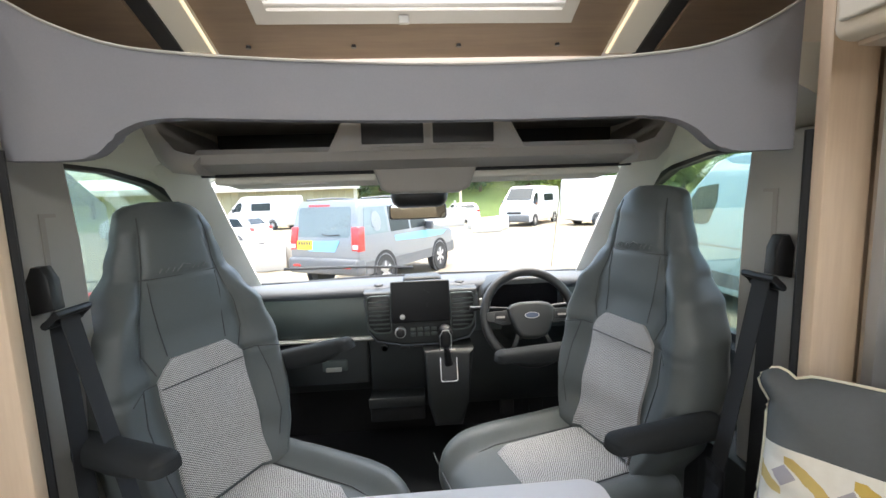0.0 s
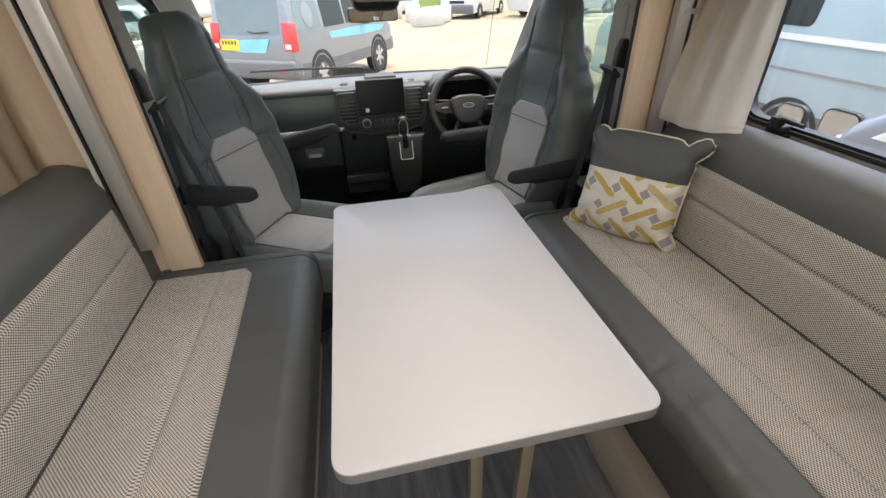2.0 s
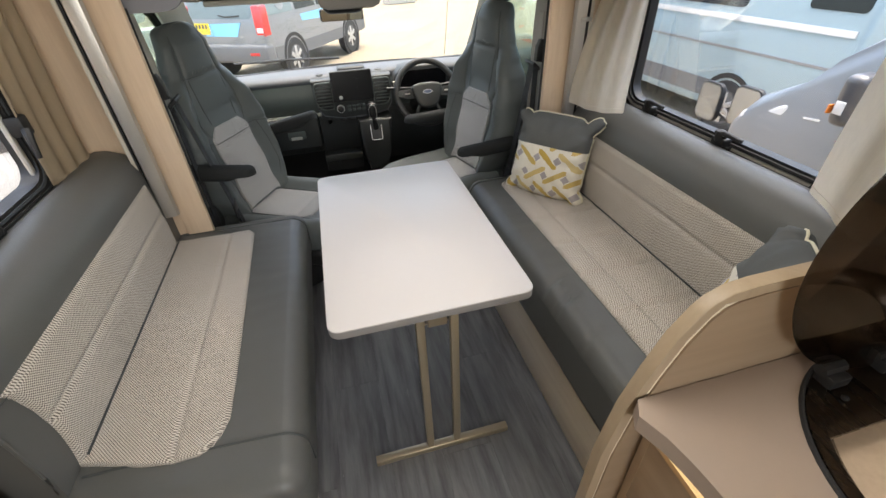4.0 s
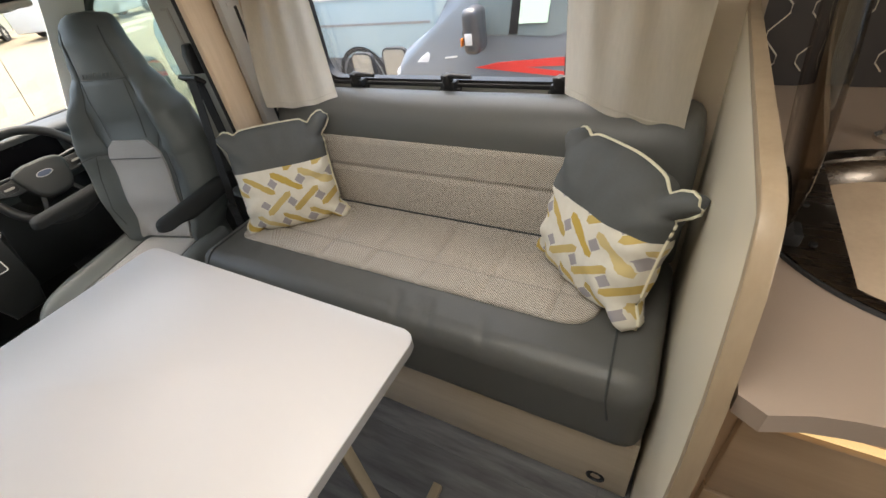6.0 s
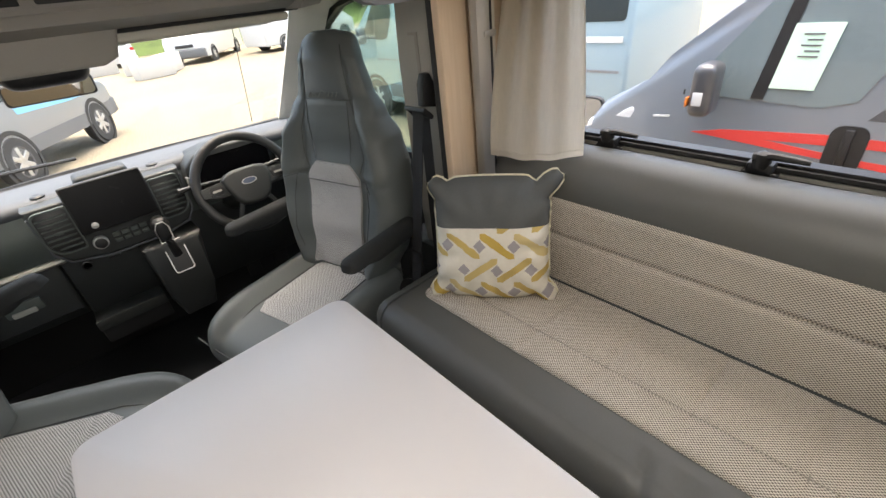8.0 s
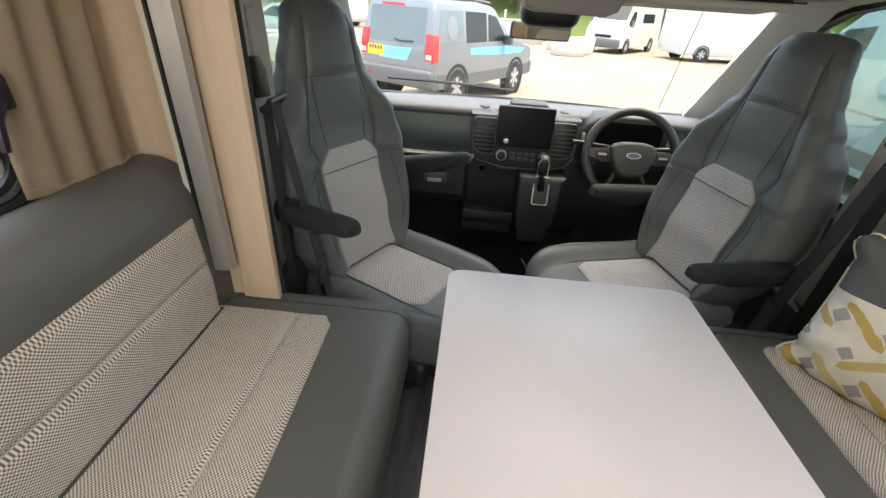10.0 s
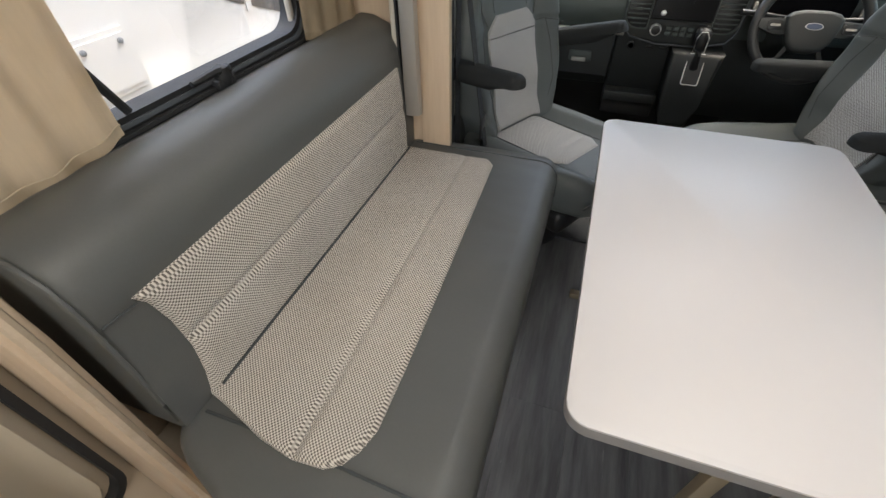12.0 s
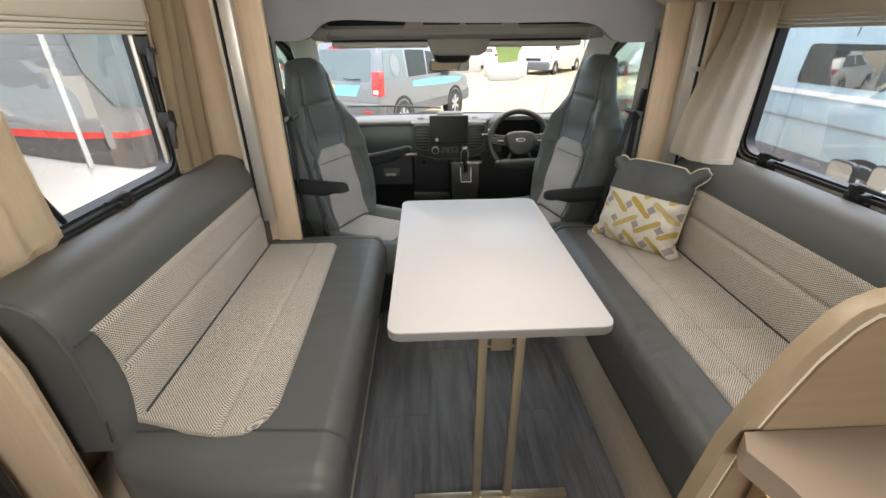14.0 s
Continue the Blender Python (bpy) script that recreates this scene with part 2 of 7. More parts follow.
def printed(name):
    """Cream cushion cloth: rows of slanting mustard bars that turn from row to row, with grey diamonds between."""
    m, t, b = nodes_of(name)
    c = t.nodes.new("ShaderNodeTexCoord")
    s = t.nodes.new("ShaderNodeSeparateXYZ")
    t.links.new(c.outputs["Object"], s.inputs[0])
    wob = mathn(t, 'MULTIPLY_ADD', noise_n(t, c.outputs["Object"], 26, 3), 0.012, -0.006)
    W, H = 0.094, 0.071
    zz = mathn(t, 'DIVIDE', mathn(t, 'ADD', mathn(t, 'ADD', s.outputs[2], wob), 1.0), H)
    row = mathn(t, 'FLOOR', zz)
    odd = mathn(t, 'MODULO', row, 2.0)
    xx = mathn(t, 'ADD', mathn(t, 'DIVIDE', mathn(t, 'ADD', mathn(t, 'ADD', s.outputs[0], wob), 2.0), W), mathn(t, 'MULTIPLY', odd, 0.5))
    fz = mathn(t, 'SUBTRACT', mathn(t, 'FRACT', zz), 0.5)
    fx = mathn(t, 'SUBTRACT', mathn(t, 'FRACT', xx), 0.5)
    turn = mathn(t, 'MULTIPLY_ADD', odd, -2.0, 1.0)
    lean = mathn(t, 'MULTIPLY', mathn(t, 'MULTIPLY', fx, turn), 0.95)
    wn_ = t.nodes.new("ShaderNodeTexWhiteNoise")
    wn_.noise_dimensions = '2D'
    cell = t.nodes.new("ShaderNodeCombineXYZ")
    t.links.new(mathn(t, 'FLOOR', xx), cell.inputs[0])
    t.links.new(row, cell.inputs[1])
    t.links.new(cell.outputs[0], wn_.inputs["Vector"])
    hashed = wn_.outputs["Value"]
    shown = mathn(t, 'SUBTRACT', 1.0, mathn(t, 'MULTIPLY', odd, mathn(t, 'GREATER_THAN', hashed, 0.62)))
    bar = mathn(t, 'MULTIPLY', mathn(t, 'LESS_THAN', mathn(t, 'ABSOLUTE', mathn(t, 'ADD', fz, lean)), 0.175), shown)
    ux = mathn(t, 'MULTIPLY', mathn(t, 'SUBTRACT', 0.5, mathn(t, 'ABSOLUTE', fx)), W)
    uz = mathn(t, 'MULTIPLY', mathn(t, 'ABSOLUTE', fz), H)
    sq = mathn(t, 'LESS_THAN', mathn(t, 'ADD', ux, uz), 0.0185)
    deep = mixc(t, noise_n(t, c.outputs["Object"], 18, 3), (0.46, 0.29, 0.035), (0.66, 0.47, 0.12))
    tone = mixc(t, mathn(t, 'MULTIPLY', hashed, 0.75), deep, (0.72, 0.62, 0.36))
    cream = mixc(t, noise_n(t, c.outputs["Object"], 60, 3), (0.72, 0.68, 0.59), (0.84, 0.81, 0.73))
    x = mixc(t, bar, cream, tone)
    x = mixc(t, sq, x, (0.40, 0.37, 0.385))
    t.links.new(x, b.inputs["Base Color"])
    b.inputs["Roughness"].default_value = 0.9
    b.inputs["Specular IOR Level"].default_value = 0.2
    bump(t, b, noise_n(t, c.outputs["Object"], 350, 2), 0.25, 0.001)
    return m


def glass(name, col, rough=0.0, alpha=0.9):
    """A thin pane: mostly clear, with a mirror gloss that grows towards grazing views."""
    m, t, b = nodes_of(name)
    t.nodes.remove(b)
    tr = t.nodes.new("ShaderNodeBsdfTransparent")
    tr.inputs[0].default_value = (*col, 1)
    gl = t.nodes.new("ShaderNodeBsdfGlossy")
    gl.inputs["Roughness"].default_value = rough
    fr = t.nodes.new("ShaderNodeFresnel")
    fr.inputs[0].default_value = 1.45
    mx = t.nodes.new("ShaderNodeMixShader")
    t.links.new(mathn(t, 'MULTIPLY', fr.outputs[0], alpha), mx.inputs[0])
    t.links.new(tr.outputs[0], mx.inputs[1])
    t.links.new(gl.outputs[0], mx.inputs[2])
    t.links.new(mx.outputs[0], t.nodes["Material Output"].inputs[0])
    return m


def curtainm(name, col, trans):
    m, t, b = nodes_of(name)
    v = coords(t, (1, 1, 0.15))
    f = noise_n(t, v, 160, 3)
    c = mixc(t, f, tuple(x * 0.88 for x in col), col)
    t.links.new(c, b.inputs["Base Color"])
    b.inputs["Roughness"].default_value = 0.9
    tl = t.nodes.new("ShaderNodeBsdfTranslucent")
    t.links.new(c, tl.inputs[0])
    mx = t.nodes.new("ShaderNodeMixShader")
    mx.inputs[0].default_value = trans
    t.links.new(b.outputs[0], mx.inputs[1])
    t.links.new(tl.outputs[0], mx.inputs[2])
    t.links.new(mx.outputs[0], t.nodes["Material Output"].inputs[0])
    bump(t, b, f, 0.3, 0.001)
    return m


def lit(name, col, power):
    m, t, b = nodes_of(name)
    b.inputs["Base Color"].default_value = (*col, 1)
    b.inputs["Emission Color"].default_value = (*col, 1)
    b.inputs["Emission Strength"].default_value = power
    return m


LEATHER = plain("grey_leather", (0.098, 0.099, 0.094), 0.43, var=0.12, scale=180, bumps=0.3, big=4, dist=0.0008, spec=0.45)
LEATHER_CAB = plain("cab_leather", (0.108, 0.120, 0.119), 0.45, var=0.12, scale=180, bumps=0.3, big=4, dist=0.0008, spec=0.38)
SEAM = plain("cloth_seam", (0.30, 0.275, 0.245), 0.9, bumps=0, spec=0.1)
# thread colour, also used to paint the shade between bench seat and back
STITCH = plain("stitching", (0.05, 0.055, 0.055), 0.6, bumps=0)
WEAVE_Y = weave("woven_cloth_bench", (0.66, 0.605, 0.535), (0.135, 0.115, 0.100), 0.0038, 1)
WEAVE_X = weave("woven_cloth_seat", (0.62, 0.605, 0.585), (0.12, 0.117, 0.114), 0.0042, 0)
WOOD = woodm("pale_oak_upright", (0.57, 0.42, 0.29), (0.71, 0.56, 0.41), 2)
WOOD_Y = woodm("pale_ash_long", (0.56, 0.47, 0.36), (0.70, 0.61, 0.49), 1)
WOOD_X = woodm("pale_oak_cross", (0.48, 0.37, 0.26), (0.62, 0.50, 0.38), 0)
WOOD_DARK = woodm("brown_walnut_panel", (0.11, 0.075, 0.05), (0.19, 0.135, 0.09), 0)
DIVIDER = plain("cream_laminate", (0.60, 0.52, 0.40), 0.4, var=0.07, scale=12, bumps=0.05)
PLANK = plankm("dark_vinyl_plank")
TABLE = plain("white_laminate", (0.60, 0.575, 0.57), 0.40, var=0.012, scale=60, bumps=0.03)
TABLE_EDGE = plain("grey_table_edge", (0.26, 0.245, 0.24), 0.45, var=0.05)
BRASS = plain("champagne_metal", (0.50, 0.42, 0.30), 0.34, metal=0.75, var=0.08, scale=90, bumps=0.05, grain=(1, 1, 0.1))
ALU = plain("satin_aluminium", (0.52, 0.50, 0.47), 0.36, metal=0.7, var=0.06, scale=60, bumps=0.06, grain=(1, 1, 0.05))
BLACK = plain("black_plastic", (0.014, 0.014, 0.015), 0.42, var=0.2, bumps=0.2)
RUBBER = plain("black_rubber", (0.018, 0.018, 0.019), 0.62, var=0.2, bumps=0.2)
BELT = plain("belt_webbing", (0.022, 0.022, 0.024), 0.7, var=0.2, scale=300, bumps=0.5)
DASH = plain("dark_dash_plastic", (0.030, 0.033, 0.033), 0.5, var=0.12, scale=220, bumps=0.35, dist=0.0006)
DASH_MID = plain("green_grey_dash_panel", (0.072, 0.086, 0.082), 0.48, var=0.10, scale=220, bumps=0.35, dist=0.0006)
DASH_TOP = plain("dash_top_plastic", (0.075, 0.082, 0.094), 0.62, var=0.10, scale=220, bumps=0.35, dist=0.0006)
TRIM = plain("grey_cab_trim", (0.40, 0.39, 0.36), 0.6, var=0.06, scale=150, bumps=0.2, dist=0.0006)
LINER = plain("cream_headliner", (0.62, 0.60, 0.53), 0.85, var=0.06, scale=260, bumps=0.3, dist=0.0008)
SHELF = plain("grey_overhead_plastic", (0.34, 0.32, 0.29), 0.6, var=0.06, scale=150, bumps=0.2)
FELT = plain("grey_felt", (0.255, 0.255, 0.28), 0.95, var=0.10, scale=300, bumps=0.5, big=6, spec=0.15)
WALLM = plain("beige_wallboard", (0.56, 0.47, 0.36), 0.55, var=0.05, scale=30, bumps=0.08)
CEIL = plain("white_ceiling_board", (0.74, 0.72, 0.68), 0.6, var=0.03, scale=50, bumps=0.1)
CURTAIN = curtainm("beige_curtain_cloth", (0.66, 0.55, 0.40), 0.35)
NET = curtainm("pale_curtain_cloth", (0.90, 0.85, 0.76), 0.62)
BLIND = plain("cream_blind_cassette", (0.62, 0.57, 0.48), 0.5, var=0.04)
PRINT = printed("mustard_print_cloth")
CUSHION_GREY = plain("grey_cushion_velvet", (0.115, 0.12, 0.12), 0.85, var=0.12, scale=120, bumps=0.4, big=8, spec=0.2)
PIPING = plain("cream_piping", (0.72, 0.68, 0.52), 0.8, var=0.1, scale=120)
BEZEL = plain("satin_bright_bezel", (0.62, 0.62, 0.61), 0.3, metal=0.35, var=0.03, bumps=0)
CHROME = plain("bright_chrome", (0.72, 0.72, 0.72), 0.14, metal=1.0, var=0.03, bumps=0)
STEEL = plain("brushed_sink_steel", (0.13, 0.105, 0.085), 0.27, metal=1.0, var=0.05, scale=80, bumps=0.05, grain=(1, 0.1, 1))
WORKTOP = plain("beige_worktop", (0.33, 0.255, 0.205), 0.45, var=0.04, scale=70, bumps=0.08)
SCREEN = plain("black_screen_glass", (0.005, 0.005, 0.006), 0.25, var=0.05, bumps=0, spec=0.1)
ARMPAD = plain("black_armrest_cloth", (0.026, 0.028, 0.029), 0.75, var=0.15, scale=200, bumps=0.4, spec=0.25)
SIDEGLASS = glass("green_tinted_side_glass", (0.74, 0.86, 0.82), alpha=0.45)
PANE = glass("clear_cab_glass", (0.95, 0.985, 0.965), alpha=0.45)
LIDGLASS = glass("smoked_lid_glass", (0.60, 0.53, 0.46), alpha=0.9)
ACRYLIC = glass("habitation_acrylic", (0.965, 0.975, 0.98), alpha=0.30)
MIRROR = plain("mirror_face", (0.42, 0.44, 0.44), 0.02, metal=1.0, var=0.0, bumps=0)
COVE = lit("warm_cove_light", (1.0, 0.82, 0.55), 0.10)
LEDSTRIP = lit("warm_led_strip", (1.0, 0.72, 0.36), 0.12)

# ---- large structure of the living space ----
GZ = -0.70      # outside ground


def wall_with_hole(x0, x1, y0, y1, z0, z1, hy0, hy1, hz0, hz1):
    bm = B()
    box(bm, x0, x1, y0, hy0, z0, z1)
    box(bm, x0, x1, hy1, y1, z0, z1)
    box(bm, x0, x1, hy0, hy1, z0, hz0)
    box(bm, x0, x1, hy0, hy1, hz1, z1)
    return bm


WR = (-0.47, 0.535, 0.935, 1.47)     # right window opening: y0 y1 z0 z1
WL = (-0.47, 0.455, 0.925, 1.47)
struct("wall_right", wall_with_hole(1.10, 1.135, -2.60, 0.70, -0.06, 2.02, WR[0] - 0.015, WR[1] + 0.015, WR[2] - 0.015, WR[3] + 0.015), WALLM, "beige wallboard side wall with a window opening", "wall")
struct("wall_left", wall_with_hole(-1.135, -1.10, -2.60, 0.70, -0.06, 2.02, WL[0] - 0.015, WL[1] + 0.015, WL[2] - 0.015, WL[3] + 0.015), WALLM, "beige wallboard side wall with a window opening", "wall")
# the opening in this unseen wall is made up for the rear lamp
bm = B()
box(bm, -1.15, 1.15, -2.65, -2.60, -0.06, 1.15)
box(bm, -1.15, 1.15, -2.65, -2.60, 1.75, 2.02)
box(bm, -1.15, -0.62, -2.65, -2.60, 1.15, 1.75)
box(bm, 0.62, 1.15, -2.65, -2.60, 1.15, 1.75)
struct("wall_rear", bm, WALLM, "beige wallboard rear wall with an opening added by the fill lamp", "wall")
# the hole in the ceiling is made up for the overhead fill lamp
bm = B()
box(bm, -1.15, 1.15, -2.65, -0.75, 1.97, 2.02)
box(bm, -1.15, 1.15, -0.05, 0.55, 1.97, 2.02)
box(bm, -1.15, -0.35, -0.75, -0.05, 1.97, 2.02)
box(bm, 0.35, 1.15, -0.75, -0.05, 1.97, 2.02)
struct("ceiling", bm, CEIL, "white ceiling board with an opening added for fill light", "ceiling")
# added pane that diffuses direct sun through the made-up roof opening
struct("rooflight", box(B(), -0.38, 0.38, -0.78, -0.02, 2.022, 2.032, 0.003), NET, "pale pane added over the roof opening to diffuse direct sun", "roof light")
bm = B()
box(bm, -1.15, 1.15, -2.65, 2.3, -0.07, -0.008)
struct("floor", bm, RUBBER, "dark sub-floor under vinyl planks", "floor")
FLOOR = bpy.data.objects["floor"]

# transverse panels beside the passage to the cab
for side, name in ((-1, "trim_left"), (1, "trim_right")):
    bm = B()
    xs = sorted((side * 0.755, side * 0.855))
    box(bm, xs[0], xs[1], 0.672, 0.70, 0.0, 1.98, 0.004)
    struct(name, bm, WOOD, "pale oak upright panel beside the cab opening", "panel")
    bm = B()
    xs = sorted((side * 0.857, side * 1.10))
    box(bm, xs[0], xs[1], 0.690, 0.715, 0.0, 1.98)
    struct(name.replace("trim", "panel"), bm, WOOD, "beige panel behind the window curtain", "panel")
    # satin aluminium blind rail
    rail = thing("blind_rail", (side * 0.87, 0.65, 0.66), label="satin aluminium upright rail of the cab blind", category="rail", group="cab blind rails")
    bm = B()
    o = [(0.0, -0.022), (0.022, -0.022), (0.028, -0.012), (0.028, 0.018), (0.0, 0.018), (-0.02, 0.012), (-0.026, 0.0), (-0.02, -0.016)]
    prism(bm, [(side * (0.868 + u), 0.648 + v) for u, v in o], 'z', 0.66, 1.97, 0.002)
    part("profile", bm, ALU, rail)
    bm = B()
    xs = sorted((side * 0.899, side * 0.906))
    box(bm, xs[0], xs[1], 0.632, 0.668, 0.68, 1.97)
    part("groove", bm, BLACK, rail, "dark groove of the rail")
    bm = B()
    xs = sorted((side * 0.908, side * 0.924))
    box(bm, xs[0], xs[1], 0.636, 0.672, 0.70, 1.97, 0.003)
    part("cover_strip", bm, BLIND, rail)
    if side > 0:
        bm = B()
        box(bm, 0.866, 0.912, 0.622, 0.66, 1.246, 1.262, 0.003)
        part("clip", bm, ALU, rail)

# grey felt header over the cab opening
low = [(-0.775, 1.368), (-0.635, 1.365), (-0.60, 1.384), (-0.575, 1.416), (-0.51, 1.440), (-0.35, 1.434), (-0.15, 1.426), (0.15, 1.422), (0.35, 1.424), (0.47, 1.424), (0.535, 1.402), (0.575, 1.364), (0.615, 1.348), (0.75, 1.350)]
high = [(0.757, 1.645), (0.68, 1.600), (0.58, 1.558), (0.48, 1.541), (0.30, 1.528), (0.03, 1.522), (-0.28, 1.535), (-0.45, 1.548), (-0.565, 1.562), (-0.67, 1.602), (-0.72, 1.632), (-0.78, 1.668)]


def eased(pts, rounds=2):
    """Rounds the corners of an open line of points."""
    for _ in range(rounds):
        out = [pts[0]]
        for a, b in zip(pts, pts[1:]):
            out += [(a[0] * 0.75 + b[0] * 0.25, a[1] * 0.75 + b[1] * 0.25), (a[0] * 0.25 + b[0] * 0.75, a[1] * 0.25 + b[1] * 0.75)]
        pts = out + [pts[-1]]
    return pts


low, high = eased(low), eased(high)
bm = prism(B(), low + high, 'y', 0.735, 0.765, 0.004)
struct("header_panel", bm, FELT, "grey felt header panel arched over the cab", "header panel")
bm = tube(B(), [(u, 0.733, v + 0.002) for u, v in high], 0.003, 6)
struct("header_piping", bm, TRIM, "pale edging strip along the felt header", "trim")

# over-cab soffit with its skylight
def slope(y):
    return 1.735 + (1.354 - y) * 0.45


SX, SY0, SY1 = 0.45, 0.72, 1.205
bm = ring_prism(B(), [(-0.62, 0.55), (0.62, 0.55), (0.62, 1.36), (-0.62, 1.36)], [(-SX, SY0), (SX, SY0), (SX, SY1), (-SX, SY1)], 'z', 0.0, 0.03)
for v in bm.verts:
    v.co.z += slope(v.co.y)
struct("overcab_soffit", bm, WOOD_DARK, "brown wood soffit round the over-cab skylight", "soffit")
sk = thing("overcab_skylight", (0, 1.0, 1.8), label="white framed skylight in the brown over-cab soffit", category="skylight")
bm = B()
for x0, x1, y0, y1 in ((-SX - 0.012, SX + 0.012, SY1 - 0.03, SY1 + 0.012), (-SX - 0.012, -SX + 0.03, SY0, SY1 - 0.03), (SX - 0.03, SX + 0.012, SY0, SY1 - 0.03), (-SX - 0.012, SX + 0.012, SY0 - 0.02, SY0 + 0.02)):
    slab(bm, [(x0, y0, slope(y0) - 0.012), (x1, y0, slope(y0) - 0.012), (x1, y1, slope(y1) - 0.012), (x0, y1, slope(y1) - 0.012)], 0.05)
part("frame", bm, TRIM, sk, "white plastic skylight frame")
bm = slab(B(), [(-SX, SY0, slope(SY0) + 0.04), (SX, SY0, slope(SY0) + 0.04), (SX, SY1, slope(SY1) + 0.04), (-SX, SY1, slope(SY1) + 0.04)], 0.005)
p = part("pane", bm, glass("smoked_skylight_glass", (0.45, 0.45, 0.50)), sk, "smoked skylight pane")
p.visible_shadow = False
bm = tube(B(), [(x, SY1 - 0.045, slope(SY1) + 0.012) for x in (-0.42, 0, 0.42)], 0.008)
part("blind_bar", bm, ALU, sk)
bm = B()
box(bm, -0.055, -0.025, SY1 - 0.022, SY1 - 0.006, slope(SY1) - 0.028, slope(SY1) - 0.006, 0.003)
part("latch", bm, TRIM, sk, "grey skylight latch")
for x in (-0.52, -0.2, 0.13, 0.45):
    bm = lathe(B(), [(0.008, -0.004), (0.008, 0.004), (0.004, 0.006)], 10, pose(x, 1.305, slope(1.305) - 0.005))
    struct("soffit_cap", bm, BLACK, "small black screw cap", "screw cap")
bm = B()
slab(bm, [(-0.62, 1.36, 1.720), (0.64, 1.36, 1.720), (0.64, 1.372, 1.66), (-0.62, 1.372, 1.66)], 0.02)
struct("soffit_front", bm, WOOD_X, "pale wood strip at the front of the over-cab recess", "trim")
for side, nm in ((-1, "left"), (1, "right")):
    s = side
    bm = slab(B(), [(s * 0.622, 1.36, 1.757), (s * 0.735, 1.36, 1.757), (s * 0.735, 0.55, 2.12), (s * 0.622, 0.55, 2.12)], 0.02)
    struct("cove_" + nm, bm, LINER, "cream cove beside the over-cab soffit", "trim")
    # black slab stands in for the shadow beside the cove
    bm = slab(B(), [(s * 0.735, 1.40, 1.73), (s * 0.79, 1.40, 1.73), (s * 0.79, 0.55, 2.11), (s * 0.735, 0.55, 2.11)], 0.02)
    struct("cove_edge_" + nm, bm, BLACK, "black slab drawn in as the shadow beside the cove", "trim")
    bm = slab(B(), [(s * 0.79, 1.44, 1.70), (s * 1.12, 1.44, 1.70), (s * 1.12, 0.55, 2.10), (s * 0.79, 0.55, 2.10)], 0.02)
    struct("overcab_side_" + nm, bm, WOOD_DARK, "brown wood panel at the side of the over-cab recess", "panel")
    bm = tube(B(), [(s * 0.628, y, slope(y) - 0.012) for y in (0.6, 0.95, 1.33)], 0.006, 6)
    struct("cove_led_" + nm, bm, COVE, "warm light strip in the over-cab cove", "light strip")
    xs = sorted((s * 1.12, s * 1.15))
    bm = box(B(), xs[0], xs[1], 0.70, 1.5, 1.42, 2.15)
    struct("overcab_wall_" + nm, bm, WALLM, "beige side wall of the over-cab recess", "wall")
bm = B()
box(bm, -1.15, 1.15, 1.46, 1.50, 1.46, 1.80)
struct("overcab_front_wall", bm, WALLM, "beige wall at the front of the over-cab recess", "wall")
bm = B()
slab(bm, [(-1.15, 0.5, 2.16), (-0.62, 0.5, 2.16), (-0.62, 1.5, 1.80), (-1.15, 1.5, 1.80)], 0.02)
slab(bm, [(0.62, 0.5, 2.16), (1.15, 0.5, 2.16), (1.15, 1.5, 1.80), (0.62, 1.5, 1.80)], 0.02)
struct("overcab_roof", bm, CEIL, "white roof skin above the over-cab recess", "roof")

# unseen boards added to hold the rear lamp's light off both sides
bm = box(B(), 0.26, 1.10, -1.965, -1.905, 0.0, 1.97)
struct("wall_kitchen_end", bm, WALLM, "unseen beige board added to keep rear light off the kitchen", "wall")
bm = box(B(), -1.10, -0.55, -1.965, -1.905, 0.0, 1.97)
struct("wall_washroom", bm, WALLM, "unseen beige board added to shade the entrance door", "wall")
# overhead locker over the right window
lk = thing("overhead_locker", (0.95, 0.0, 1.58), label="cream overhead locker with a rounded lower lip", category="locker")
bm = B()
softbox(bm, 0.592, 1.10, -0.72, 0.525, 1.482, 1.97, 0.022, 3)
part("body", bm, DIVIDER, lk)
bm = B()
box(bm, 0.583, 0.594, -0.70, 0.503, 1.507, 1.95, 0.005, 3)
part("door", bm, BLIND, lk, "pale cream locker door")
bm = B()
box(bm, 0.62, 1.09, -0.71, 0.505, 1.474, 1.483, 0.003)
part("underside", bm, WOOD_X, lk, "pale oak underside")


